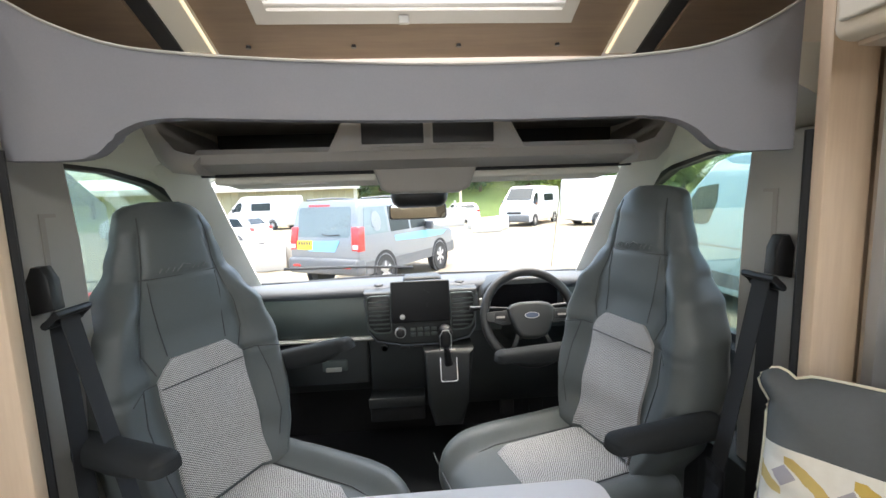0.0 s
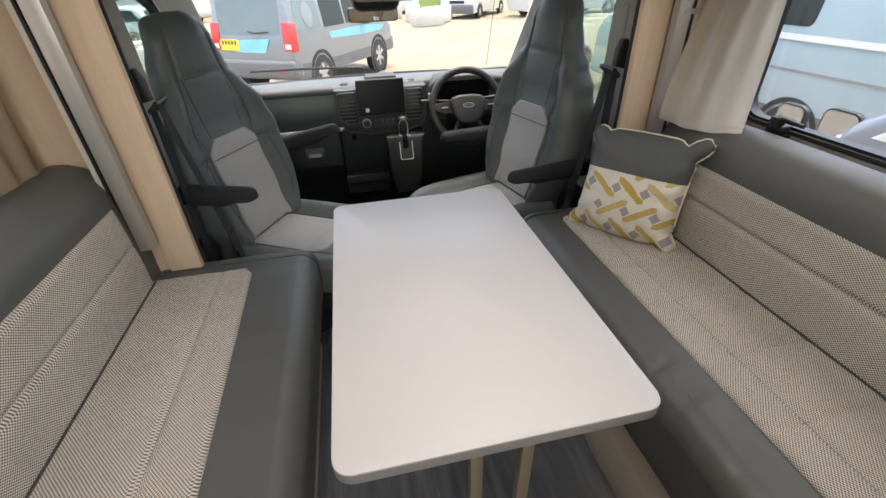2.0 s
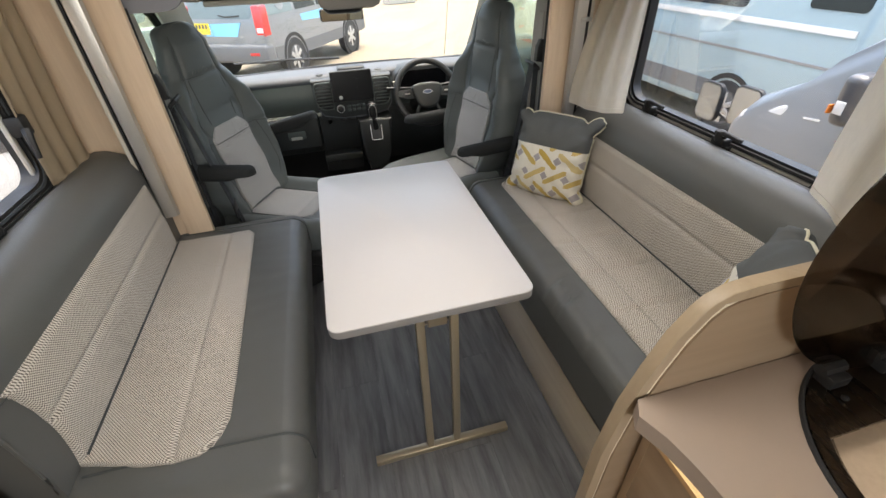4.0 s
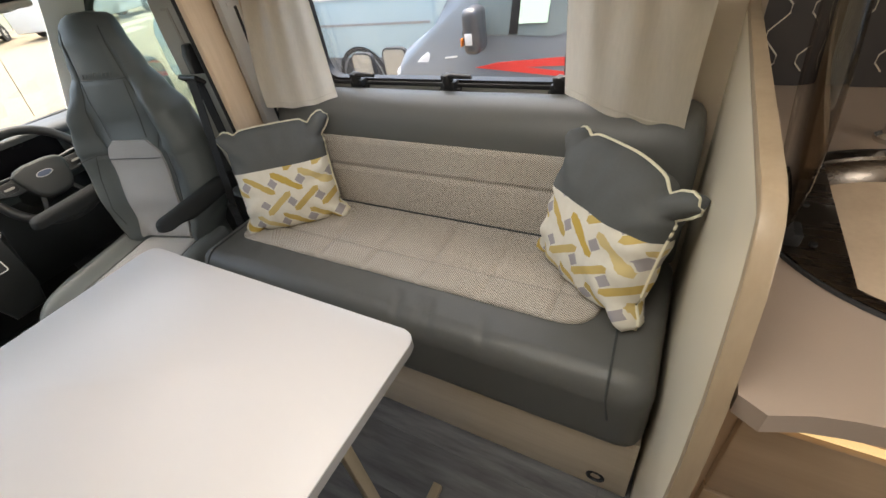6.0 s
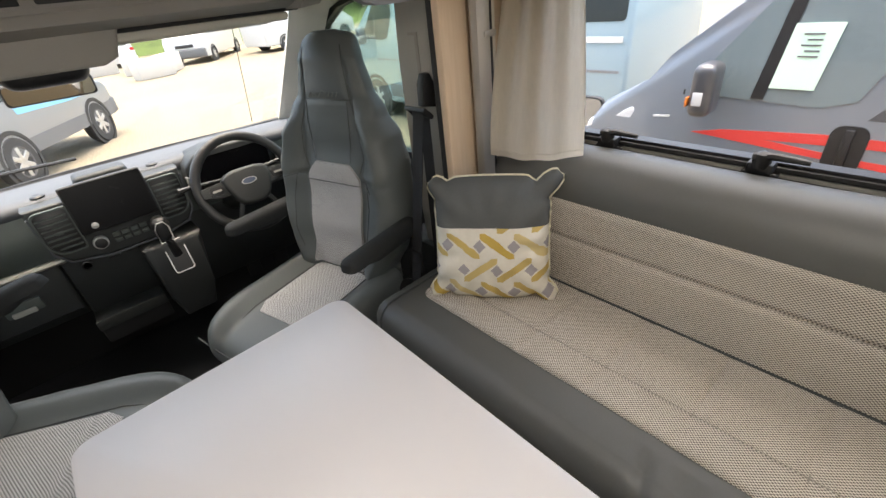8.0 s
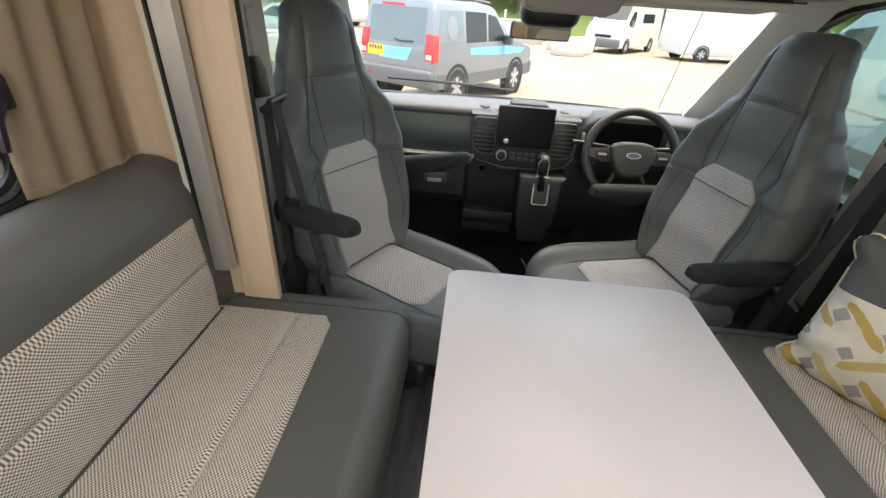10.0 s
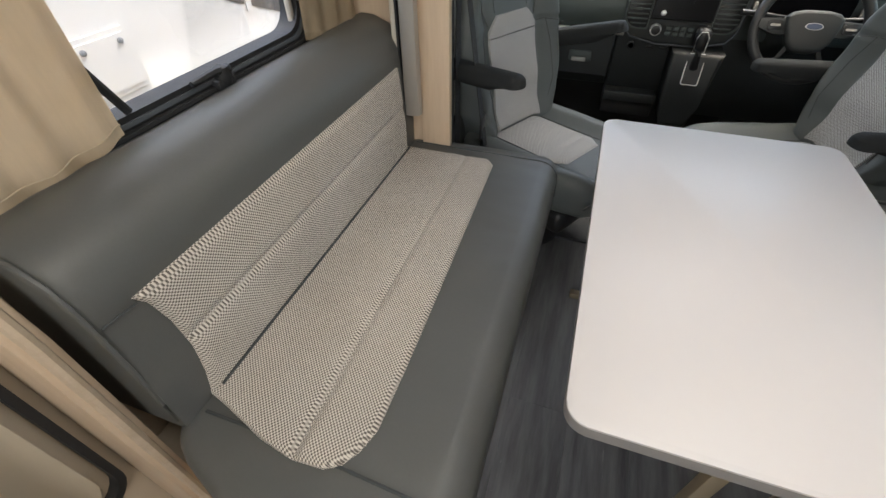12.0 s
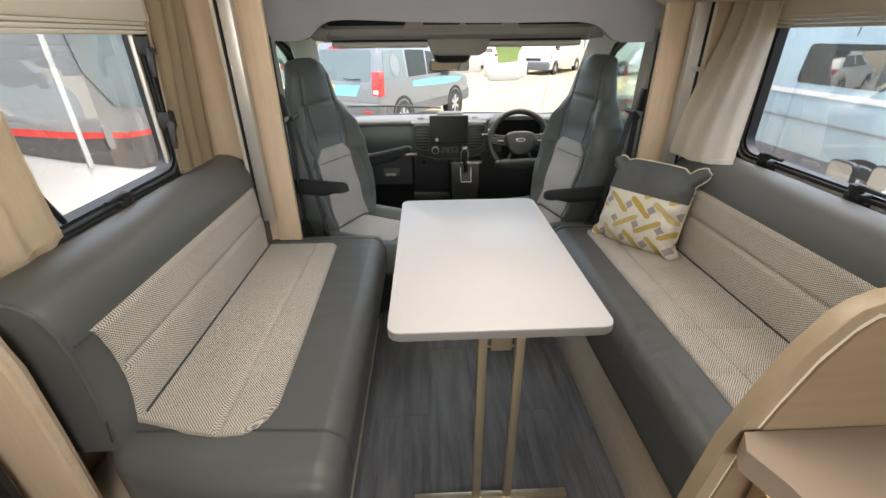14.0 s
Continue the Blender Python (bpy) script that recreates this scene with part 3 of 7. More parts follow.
# ---- side windows ----
def side_window(name, s, w, latches, label):
    y0, y1, z0, z1 = w
    X = s * 1.098
    win = thing(name, (s * 1.10, (y0 + y1) / 2, z0), label=label, category="window", kind="structure")
    g = 0.016 if s < 0 else 0.0
    out, inn = rrect(y0 - 0.026, y1 + 0.026, z0 - 0.020, z1 + 0.026, 0.085, 6), rrect(y0 + 0.028 + g, y1 - 0.028 - g, z0 + 0.030 + g, z1 - 0.03, 0.06, 6)
    d = 0.014 if s < 0 else 0.0
    a, b = sorted((s * (1.082 - d), s * 1.118))
    fr = part("window_frame", ring_prism(B(), out, inn, 'x', a, b), BLACK, win, "black plastic window frame with rounded corners")
    o2, i2 = rrect(y0 - 0.018, y1 + 0.018, z0 - 0.014, z1 + 0.018, 0.080, 6), rrect(y0 - 0.010, y1 + 0.010, z0 - 0.006, z1 + 0.010, 0.074, 6)
    a, b = sorted((s * (1.074 - d), s * (1.0819 - d)))
    part("inner_rib", ring_prism(B(), o2, i2, 'x', a, b), RUBBER, fr)
    o3, i3 = rrect(y0 - 0.005, y1 + 0.005, z0 - 0.002, z1 + 0.005, 0.070, 6), rrect(y0 + 0.004, y1 - 0.004, z0 + 0.007, z1 - 0.004, 0.066, 6)
    o4, i4 = rrect(y0 + 0.012, y1 - 0.012, z0 + 0.014, z1 - 0.012, 0.064, 6), rrect(y0 + 0.020, y1 - 0.020, z0 + 0.022, z1 - 0.020, 0.062, 6)
    a, b = sorted((s * (1.072 - d), s * (1.0819 - d)))
    part("inner_rib", ring_prism(B(), o4, i4, 'x', a, b), RUBBER, fr)
    a, b = sorted((s * (1.077 - d), s * (1.0819 - d)))
    part("bright_strip", ring_prism(B(), o3, i3, 'x', a, b), ALU if s > 0 else RUBBER, fr, "thin bright line in the frame" if s > 0 else "")
    a, b = sorted((s * 1.108, s * 1.113))
    if s < 0:
        o5, i5 = rrect(y0 + 0.026, y1 - 0.026, z0 + 0.028, z1 - 0.026, 0.060, 6), rrect(y0 + 0.034, y1 - 0.034, z0 + 0.036, z1 - 0.032, 0.058, 6)
        part("bright_strip", ring_prism(B(), o5, i5, 'x', -1.0819 + d, -1.064), DASH_TOP, fr, "grey line in the frame")
    pane = part("pane", prism(B(), rrect(y0 + 0.02, y1 - 0.02, z0 + 0.02, z1 - 0.02, 0.06, 6), 'x', a, b), ACRYLIC, win, "clear acrylic pane")
    pane.visible_shadow = False
    for ly in latches:
        lt = part("latch", box(B(), *sorted((s * 1.046, s * 1.090)), ly - 0.026, ly + 0.026, z0 + 0.008, z0 + 0.034, 0.006, 2), BLACK, win, "black window latch")
        bm = tube(B(), [(s * 1.054, ly + 0.016, z0 + 0.044), (s * 1.052, ly - 0.02, z0 + 0.052), (s * 1.051, ly - 0.085, z0 + 0.050)], [0.012, 0.009, 0.006], 8)
        part("lever", bm, BLACK, lt)
        part("pivot", lathe(B(), [(0.015, -0.014), (0.019, 0.0), (0.015, 0.018), (0.004, 0.024)], 14, pose(s * 1.056, ly, z0 + 0.036)), BLACK, lt)
        part("keeper", box(B(), *sorted((s * 1.060, s * 1.084)), ly - 0.036, ly + 0.036, z0 - 0.004, z0 + 0.009, 0.003), BLACK, lt)
    return win


side_window("window_1", 1, WR, (0.353, -0.013, -0.367), "habitation window with black frame and clear acrylic pane")
wl = side_window("window_2", -1, WL, (0.096,), "habitation window with black frame and clear acrylic pane")
for z in (1.13, 1.36):
    lt = part("side_latch", box(B(), -1.086, -1.036, 0.398, 0.44, z - 0.03, z + 0.03, 0.008), BLACK, wl, "black side latch of the window")
    part("lever", tube(B(), [(-1.042, 0.41, z - 0.01), (-1.035, 0.39, z - 0.04), (-1.035, 0.385, z - 0.09)], [0.014, 0.011, 0.007], 8), BLACK, lt)
part("stay", tube(B(), [(-1.075, -0.18, 1.07), (-1.07, -0.15, 1.055), (-1.07, -0.115, 0.975)], 0.008), BLACK, wl, "black window stay")
part("stay", tube(B(), [(-1.085, 0.40, 0.97), (-1.085, 0.402, 1.2), (-1.085, 0.404, 1.44)], 0.009), ALU, wl, "bright window stay")


# ---- blinds and curtains ----
for s, y0, y1 in ((1, -0.50, 0.485), (-1, -0.50, 0.437)):
    cas = thing("blind_cassette", (s * 1.06, 0, 1.39), label="cream window blind cassette with ribbed front", category="blind", group="window blinds")
    bm = B()
    box(bm, *sorted((s * 1.030, s * 1.0995)), y0, y1, 1.425, 1.50, 0.008)
    part("housing", bm, BLIND, cas)
    for i, z in enumerate((1.392, 1.404, 1.416)):
        bm = B()
        box(bm, *sorted((s * 1.036, s * 1.070)), y0 + 0.01, y1 - 0.006, z, z + 0.0105, 0.003)
        part("rib", bm, BLIND, cas)


def curtain(s, top, hem, mat, label, n=46, folds=6, amp=0.014, ph=0.0):
    """A hanging curtain: top and hem are ((x, y, z), (x, y, z)) ends; it bellies a little between."""
    bm = B()
    rows = 14
    rings = []
    for j in range(rows + 1):
        t = j / rows
        e = t * t * (3 - 2 * t)
        a = Vector(top[0]).lerp(Vector(hem[0]), e)
        b = Vector(top[1]).lerp(Vector(hem[1]), e)
        a.z, b.z = top[0][2] + (hem[0][2] - top[0][2]) * t, top[1][2] + (hem[1][2] - top[1][2]) * t
        d = (b - a)
        nrm = Vector((d.y, -d.x, 0)).normalized()
        ring = []
        for i in range(n + 1):
            u = i / n
            w = amp * (1.25 - 0.95 * t) * (math.sin(u * folds * 2 * math.pi + ph + 0.9 * math.sin(2.2 * t + ph)) + 0.35 * math.sin(u * folds * 4.7 + 3 * t))
            p = a + d * u + nrm * w
            p.z -= 0.018 * math.sin(math.pi * u) * t
            ring.append(p)
        rings.append(ring)
    L = [[bm.verts.new(p) for p in r] for r in rings]
    for p, q in zip(L, L[1:]):
        for i in range(n):
            bm.faces.new((p[i], p[i + 1], q[i + 1], q[i]))
    bmesh.ops.solidify(bm, geom=bm.faces[:], thickness=0.0016)
    c = thing("curtain", (s * 1.03, hem[0][1], hem[0][2]), label=label, category="curtain", group="window curtains")
    part("cloth", bm, mat, c, angle=80)
    bm = tube(B(), [p + Vector((-s * 0.001, 0, 0.018)) for p in rings[-1]], 0.0016, 5)
    part("hem", bm, mat, c)
    return c


curtain(1, ((0.99, 0.640, 1.52), (1.03, 0.440, 1.52)), ((0.845, 0.600, 0.940), (0.955, 0.365, 0.946)), NET, "pale beige curtain swept aside over the sofa back", folds=3.2, amp=0.012)
curtain(1, ((1.02, -0.395, 1.55), (1.02, -0.72, 1.55)), ((0.948, -0.410, 0.985), (0.93, -0.695, 0.905)), NET, "pale translucent beige curtain hanging over the sofa back", folds=3.0, amp=0.012, ph=1.0)
curtain(1, ((1.03, 0.66, 1.56), (1.06, 0.50, 1.56)), ((1.02, 0.665, 0.90), (1.06, 0.53, 0.92)), CURTAIN, "beige curtain gathered beside the window", folds=3, amp=0.012)
curtain(-1, ((-1.02, 0.655, 1.56), (-1.05, 0.415, 1.56)), ((-1.035, 0.645, 0.935), (-1.055, 0.395, 0.945)), CURTAIN, "beige curtain gathered beside the window", folds=3.5, amp=0.016, ph=2.0)
curtain(-1, ((-1.045, -0.15, 1.56), (-1.045, -0.47, 1.56)), ((-1.05, -0.150, 0.952), (-1.05, -0.46, 0.955)), CURTAIN, "beige curtain drawn partly over the window", folds=4, amp=0.018, ph=0.4)


# ---- benches ----
def seam(bm, pts, r=0.0022):
    return tube(bm, pts, r, 5)


def rows_of(outline, n):
    """Slices an outline of (u, v) into n + 1 level rows (v, least u, greatest u), closer together at both ends."""
    v0, v1 = min(v for u, v in outline), max(v for u, v in outline)
    rows = []
    for j in range(n + 1):
        k = 0.5 - 0.5 * math.cos(math.pi * j / n)
        v = v0 + (v1 - v0) * (0.5 * k + 0.5 * j / n)
        v = min(max(v, v0 + 1e-5), v1 - 1e-5)
        us = []
        for (ua, va), (ub, vb) in zip(outline, outline[1:] + outline[:1]):
            if (va - v) * (vb - v) <= 0 and va != vb:
                us.append(ua + (ub - ua) * (v - va) / (vb - va))
        rows.append((v, min(us), max(us)))
    return rows


def quilt(outline, put, across=(), along=(), puff=0.006, nu=34, nv=90, width=0.011, skirt=0.012):
    """Padded cloth over an outline of (u, v), drawn in along stitched lines; put(u, v, h) lays it on its support."""
    bm = B()
    rows = rows_of(outline, nv)
    v0, v1 = rows[0][0], rows[-1][0]
    grid = []
    for v, a, b in rows:
        line = []
        for i in range(nu + 1):
            u = a + (b - a) * i / nu
            k = 1.0
            for g in along:
                k *= 1 - 0.9 * math.exp(-((u - g) / width) ** 2)
            for g in across:
                k *= 1 - 0.9 * math.exp(-((v - g) / width) ** 2)
            rim = min(u - a, b - u, v - v0, v1 - v)
            k *= 0.15 + 0.85 * min(1.0, max(0.0, rim) / 0.014) ** 0.6
            h = puff * k + 0.0008 * noise.noise(Vector((u * 24, v * 24, 1.0)))
            line.append((u, v, h))
        grid.append(line)
    V = [[bm.verts.new(put(*p)) for p in line] for line in grid]
    for p, q in zip(V, V[1:]):
        for i in range(nu):
            bm.faces.new((p[i], p[i + 1], q[i + 1], q[i]))
    ring = [(0, i) for i in range(nu + 1)] + [(j, nu) for j in range(1, nv + 1)] + [(nv, i) for i in range(nu - 1, -1, -1)] + [(j, 0) for j in range(nv - 1, 0, -1)]
    low = [bm.verts.new(put(grid[j][i][0], grid[j][i][1], -skirt)) for j, i in ring]
    for k in range(len(ring)):
        n = (k + 1) % len(ring)
        bm.faces.new((V[ring[k][0]][ring[k][1]], V[ring[n][0]][ring[n][1]], low[n], low[k]))
    bm.faces.new(low)
    return bm


def bench(s, name, y0, y1, xf, xb, zb, zt, backz, fab_in, fab_y, label):
    """A side bench: seat pad, woven seat insert, backrest, woven back insert, wooden plinth. s: side of the room."""
    th = thing(name, (s * (xf + xb) / 2, (y0 + y1) / 2, 0.0), label=label, category="bench seat", group="lounge benches")

    def seatfn(p):
        # a slightly crowned pad whose front rolls down
        q = Vector(p)
        d = abs(q.x) - xf
        if q.z > (zb + zt) / 2 and d < 0.07:
            q.z -= 0.010 * (1 - max(0, d) / 0.07) ** 2 * min(1, (q.z - (zb + zt) / 2) / 0.09)
        if s < 0 and q.y < -0.2:
            q.y += 0.11 * max(0.0, (abs(q.x) - 0.50) / 0.45) ** 2 * min(1.0, (-0.2 - q.y) / 0.15)
        q.z += 0.0025 * noise.noise(Vector((q.x * 6, q.y * 5, q.z * 3))) + 0.0016 * noise.noise(Vector((q.x * 9, q.y * 22, q.z * 9)))
        if s > 0 and d < 0.11 and q.z > zb + 0.06:
            # creases of the soft front edge
            for cy, k in ((-0.10, 1.0), (-0.17, 0.7), (-0.20, 0.9), (-0.36, 0.6)):
                q.z -= 0.011 * k * min(1, (q.z - zb - 0.06) / 0.12) * math.exp(-((q.y - cy - 0.3 * d) / 0.010) ** 2) * max(0, min(1, (0.11 - d) / 0.05))
        return q
    xs = sorted((s * xf, s * (xb + 0.04)))
    part("seat_pad", softbox(B(), xs[0], xs[1], y0, y1, zb, zt, 0.055, 120, seatfn), LEATHER, th, "dark grey leather seat pad", angle=60)
    ya, yb = fab_y
    xs = sorted((s * fab_in, s * (xb + 0.012)))
    o = rrect(xs[0], xs[1], ya, yb, (0.02, 0.085, 0.03, 0.012) if s < 0 else (0.085, 0.02, 0.012, 0.03), 6)
    if s < 0:       # the near edge of this cloth is a shallow curve
        o = [(-xb - 0.012, ya + 0.045), (-0.85, ya + 0.030), (-0.75, ya - 0.002), (-0.68, ya - 0.014), (-0.625, ya - 0.013), (-0.595, ya + 0.003), (-0.575, ya + 0.034), (-0.562, ya + 0.075), (-0.562, ya + 0.20), (-fab_in, yb - 0.03), (-fab_in - 0.022, yb), (-xb - 0.012, yb)]
    line = fab_in + 0.098
    cross = (-0.49, -0.295, -0.10, 0.093, 0.285) if s > 0 else ()
    part("seat_insert", quilt(o, lambda u, v, h: (u, v, zt + 0.0035 + h), cross, (s * line,), 0.010, 52, 170, 0.008), WEAVE_Y, th, "two-tone woven cloth seat insert", angle=60)
    sb = seam(B(), [(s * line, ya + 0.02 + (yb - ya - 0.04) * i / 12, zt + 0.0048) for i in range(13)], 0.0013)
    for y in cross:
        seam(sb, [(s * (fab_in + 0.01), y, zt + 0.0048), (s * line, y, zt + 0.0048), (s * (xb - 0.01), y, zt + 0.0048)], 0.0013)
    part("seat_seam", sb, SEAM, th)
    for yy in ((y0 + 0.135, y1 - 0.075) if s < 0 else (y0 + 0.095, y1 - 0.06)):
        pts = []
        for k in range(15):
            d = (xb - xf - 0.02) * (1 - k / 14) ** 2 + 0.002
            r = 0.055
            drop = r - math.sqrt(max(0.0, r * r - (r - d) ** 2)) if d < r else 0.0
            pts.append((s * (xf + d), yy + (0.02 * min(1, d / 0.4) if yy < 0 else 0), zt + 0.001 - 0.010 * max(0.0, 1 - d / 0.07) ** 2 - drop))
        pts.append((s * (xf - 0.001), yy - 0.01, zt - 0.12))
        sb = seam(B(), pts, 0.0032)
        part("end_seam", sb, STITCH, th)
    if s < 0:
        part("welt", seam(B(), [(-x, y0 + 0.002 + 0.11 * max(0.0, (x - 0.50) / 0.45) ** 2 + 0.03 * max(0.0, (0.43 - x) / 0.045) ** 2, zt - 0.075) for x in (0.385, 0.40, 0.42, 0.45, 0.55, 0.65, 0.75, 0.85)], 0.0035), LEATHER, th, "leather welt round the end of the pad")
    # dark tube in place of the crease shadow where seat meets back
    part("gap_lining", tube(B(), [(s * (xb - 0.0195), ya + (0.06 if s < 0 else 0.0) + (yb - ya - 0.08) * i / 10, zt + 0.0150) for i in range(11)], 0.0034, 6), STITCH, th, "dark tube drawn as the crease shadow between seat and back")
    # backrest: a rolled profile from the seat up to the window sill
    prof = [(xb - 0.004, zt - 0.02), (xb - 0.006, zt + 0.10), (xb, zt + 0.20), (xb + 0.006, backz - 0.115), (xb + 0.010, backz - 0.085), (xb + 0.026, backz - 0.05), (xb + 0.055, backz - 0.02), (xb + 0.10, backz - 0.002), (xb + 0.14, backz), (xb + 0.175, backz - 0.012), (xb + 0.185, backz - 0.05), (xb + 0.185, zt - 0.02)]
    bm = B()
    rings = []
    e = 0.04
    b0, b1 = (-0.418 if s < 0 else y0 + 0.01), y1 - 0.03
    e0 = (0.955, 0.978, 0.994) if s < 0 else (0.72, 0.86, 0.95)      # the near end of the shorter bench is cut square and piped
    for y, k in ((b0, e0[0]), (b0 + 0.006, e0[1]), (b0 + 0.018, e0[2]), (b0 + e, 1.0), *((b0 + e + (b1 - b0 - 2 * e) * i / 14, 1.0) for i in range(1, 14)), (b1 - e, 1.0), (b1 - 0.018, 0.95), (b1 - 0.006, 0.86), (b1, 0.72)):
        cx, cz = xb + 0.10, (zt + backz) / 2 - 0.02
        ring = []
        for u, v in prof:
            kk = k if v > zt else 1.0
            u2 = cx + (u - cx) * (k if u < cx else 1)
            v2 = cz + (v - cz) * kk if v > cz else v
            ring.append((s * u2, y, v2 + 0.002 * noise.noise(Vector((u * 5, y * 5, v * 5)))))
        rings.append(ring)
    loft(bm, rings)
    part("backrest", bm, LEATHER, th, "dark grey leather backrest with a rolled top", angle=60)
    ftop = backz - 0.115
    if s < 0:
        ftop = 0.822
    o = rrect(ya + (0.035 if s < 0 else -0.02), yb - 0.02, zt + 0.004, ftop, (0.12, 0.01, 0.01, 0.05) if s < 0 else (0.01, 0.01, 0.01, 0.01), 6)
    if s < 0:
        o = [(ya + 0.042, zt + 0.004), (yb - 0.02, zt + 0.004), (yb - 0.02, ftop), (ya + 0.036, ftop), (ya + 0.050, ftop - 0.025), (ya + 0.060, ftop - 0.08), (ya + 0.062, ftop - 0.15), (ya + 0.054, ftop - 0.22)]
    rise = ((zt - 0.02, xb - 0.004), (zt + 0.10, xb - 0.006), (zt + 0.20, xb), (backz - 0.115, xb + 0.006))

    def skin(v):
        """How far out the backrest's front stands at height v."""
        for (z0, a), (z1, b) in zip(rise, rise[1:]):
            if v <= z1:
                return a + (b - a) * max(0.0, (v - z0) / (z1 - z0))
        return rise[-1][1]
    zs = (zt + 0.168) if s > 0 else 0.70
    part("back_insert", quilt(o, lambda u, v, h: (s * (skin(v) - 0.003 - h), u, v), (zs,), (), 0.010, 100, 56, 0.009), WEAVE_Y, th, "two-tone woven cloth back insert", angle=60)
    part("back_seam", seam(B(), [(s * (skin(zs) - 0.0042), ya + (0.10 if s < 0 else 0.03) + (yb - ya - (0.13 if s < 0 else 0.06)) * i / 12, zs) for i in range(13)], 0.0012), SEAM, th)
    return th


bl = bench(-1, "bench", -0.540, 0.745, 0.375, 0.895, 0.335, 0.543, 0.945, 0.58, (-0.395, 0.62), "grey leather bench with woven cloth inserts on a wooden plinth")
br = bench(1, "bench", -0.752, 0.765, 0.422, 0.885, 0.30, 0.560, 0.950, 0.562, (-0.60, 0.66), "grey leather sofa bench with woven cloth inserts on a wooden plinth")
# piped end of the shorter backrest, with the seam where its leather cheek meets the cloth
part("end_piping", tube(B(), [(-0.905, -0.4185, 0.556), (-0.899, -0.4195, 0.62), (-0.898, -0.4195, 0.72), (-0.901, -0.4195, 0.80), (-0.908, -0.4195, 0.855), (-0.925, -0.4190, 0.895), (-0.955, -0.4190, 0.922), (-1.0, -0.4185, 0.936), (-1.06, -0.4185, 0.936)], 0.0042, 6), LEATHER, bl, "leather piping")
part("cheek_seam", tube(B(), [(-0.887, y, z) for y, z in ((-0.416, 0.826), (-0.39, 0.824), (-0.362, 0.820))], 0.0022, 5), STITCH, bl)
part("plinth", box(B(), -1.09, -0.447, -0.44, 0.745, 0.0, 0.340, 0.004), WOOD_Y, bl, "pale ash plinth")
pl = part("plinth", box(B(), 0.458, 1.09, -0.752, 0.765, 0.0, 0.305, 0.004), WOOD_Y, br, "pale ash plinth")
part("cable_hole", lathe(B(), [(0.026, -0.002), (0.026, 0.003), (0.0235, 0.0045), (0.022, 0.0), (0.002, -0.0012)], 20, pose(0.4575, -0.665, 0.062, 0, -90, 0)), BLACK, pl, "round black cable hole")

# ---- table ----
tb = thing("table", (0, 0.15, 0), label="white laminate lounge table on champagne metal legs", category="table")
TOPZ = 0.745
o = rrect(-0.277, 0.284, -0.302, 0.612, 0.032, 7)
part("tabletop", prism(B(), o, 'z', TOPZ - 0.004, TOPZ, 0.002), TABLE, tb, "white laminate tabletop")
part("table_edge", prism(B(), o, 'z', TOPZ - 0.026, TOPZ - 0.004, 0.0015), TABLE_EDGE, tb, "grey edged table board")
for fy, nm in ((-0.240, "leg"), (0.62, "leg")):
    for x in (-0.036, 0.064):
        part(nm, box(B(), x - 0.0125, x + 0.0125, fy - 0.011, fy + 0.011, 0.024, TOPZ - 0.028, 0.003), BRASS, tb, "champagne metal upright")
    part("foot_bar", box(B(), -0.238, 0.262, fy - 0.014, fy + 0.014, 0.0, 0.025, 0.003), BRASS, tb, "champagne metal foot bar")
    part("bracket", box(B(), -0.014, 0.042, fy - 0.009, fy + 0.02, TOPZ - 0.11, TOPZ - 0.027, 0.003), BRASS, tb)
    part("cross_pin", tube(B(), [(-0.03, fy, TOPZ - 0.10), (0.06, fy, TOPZ - 0.10)], 0.004), CHROME, tb)


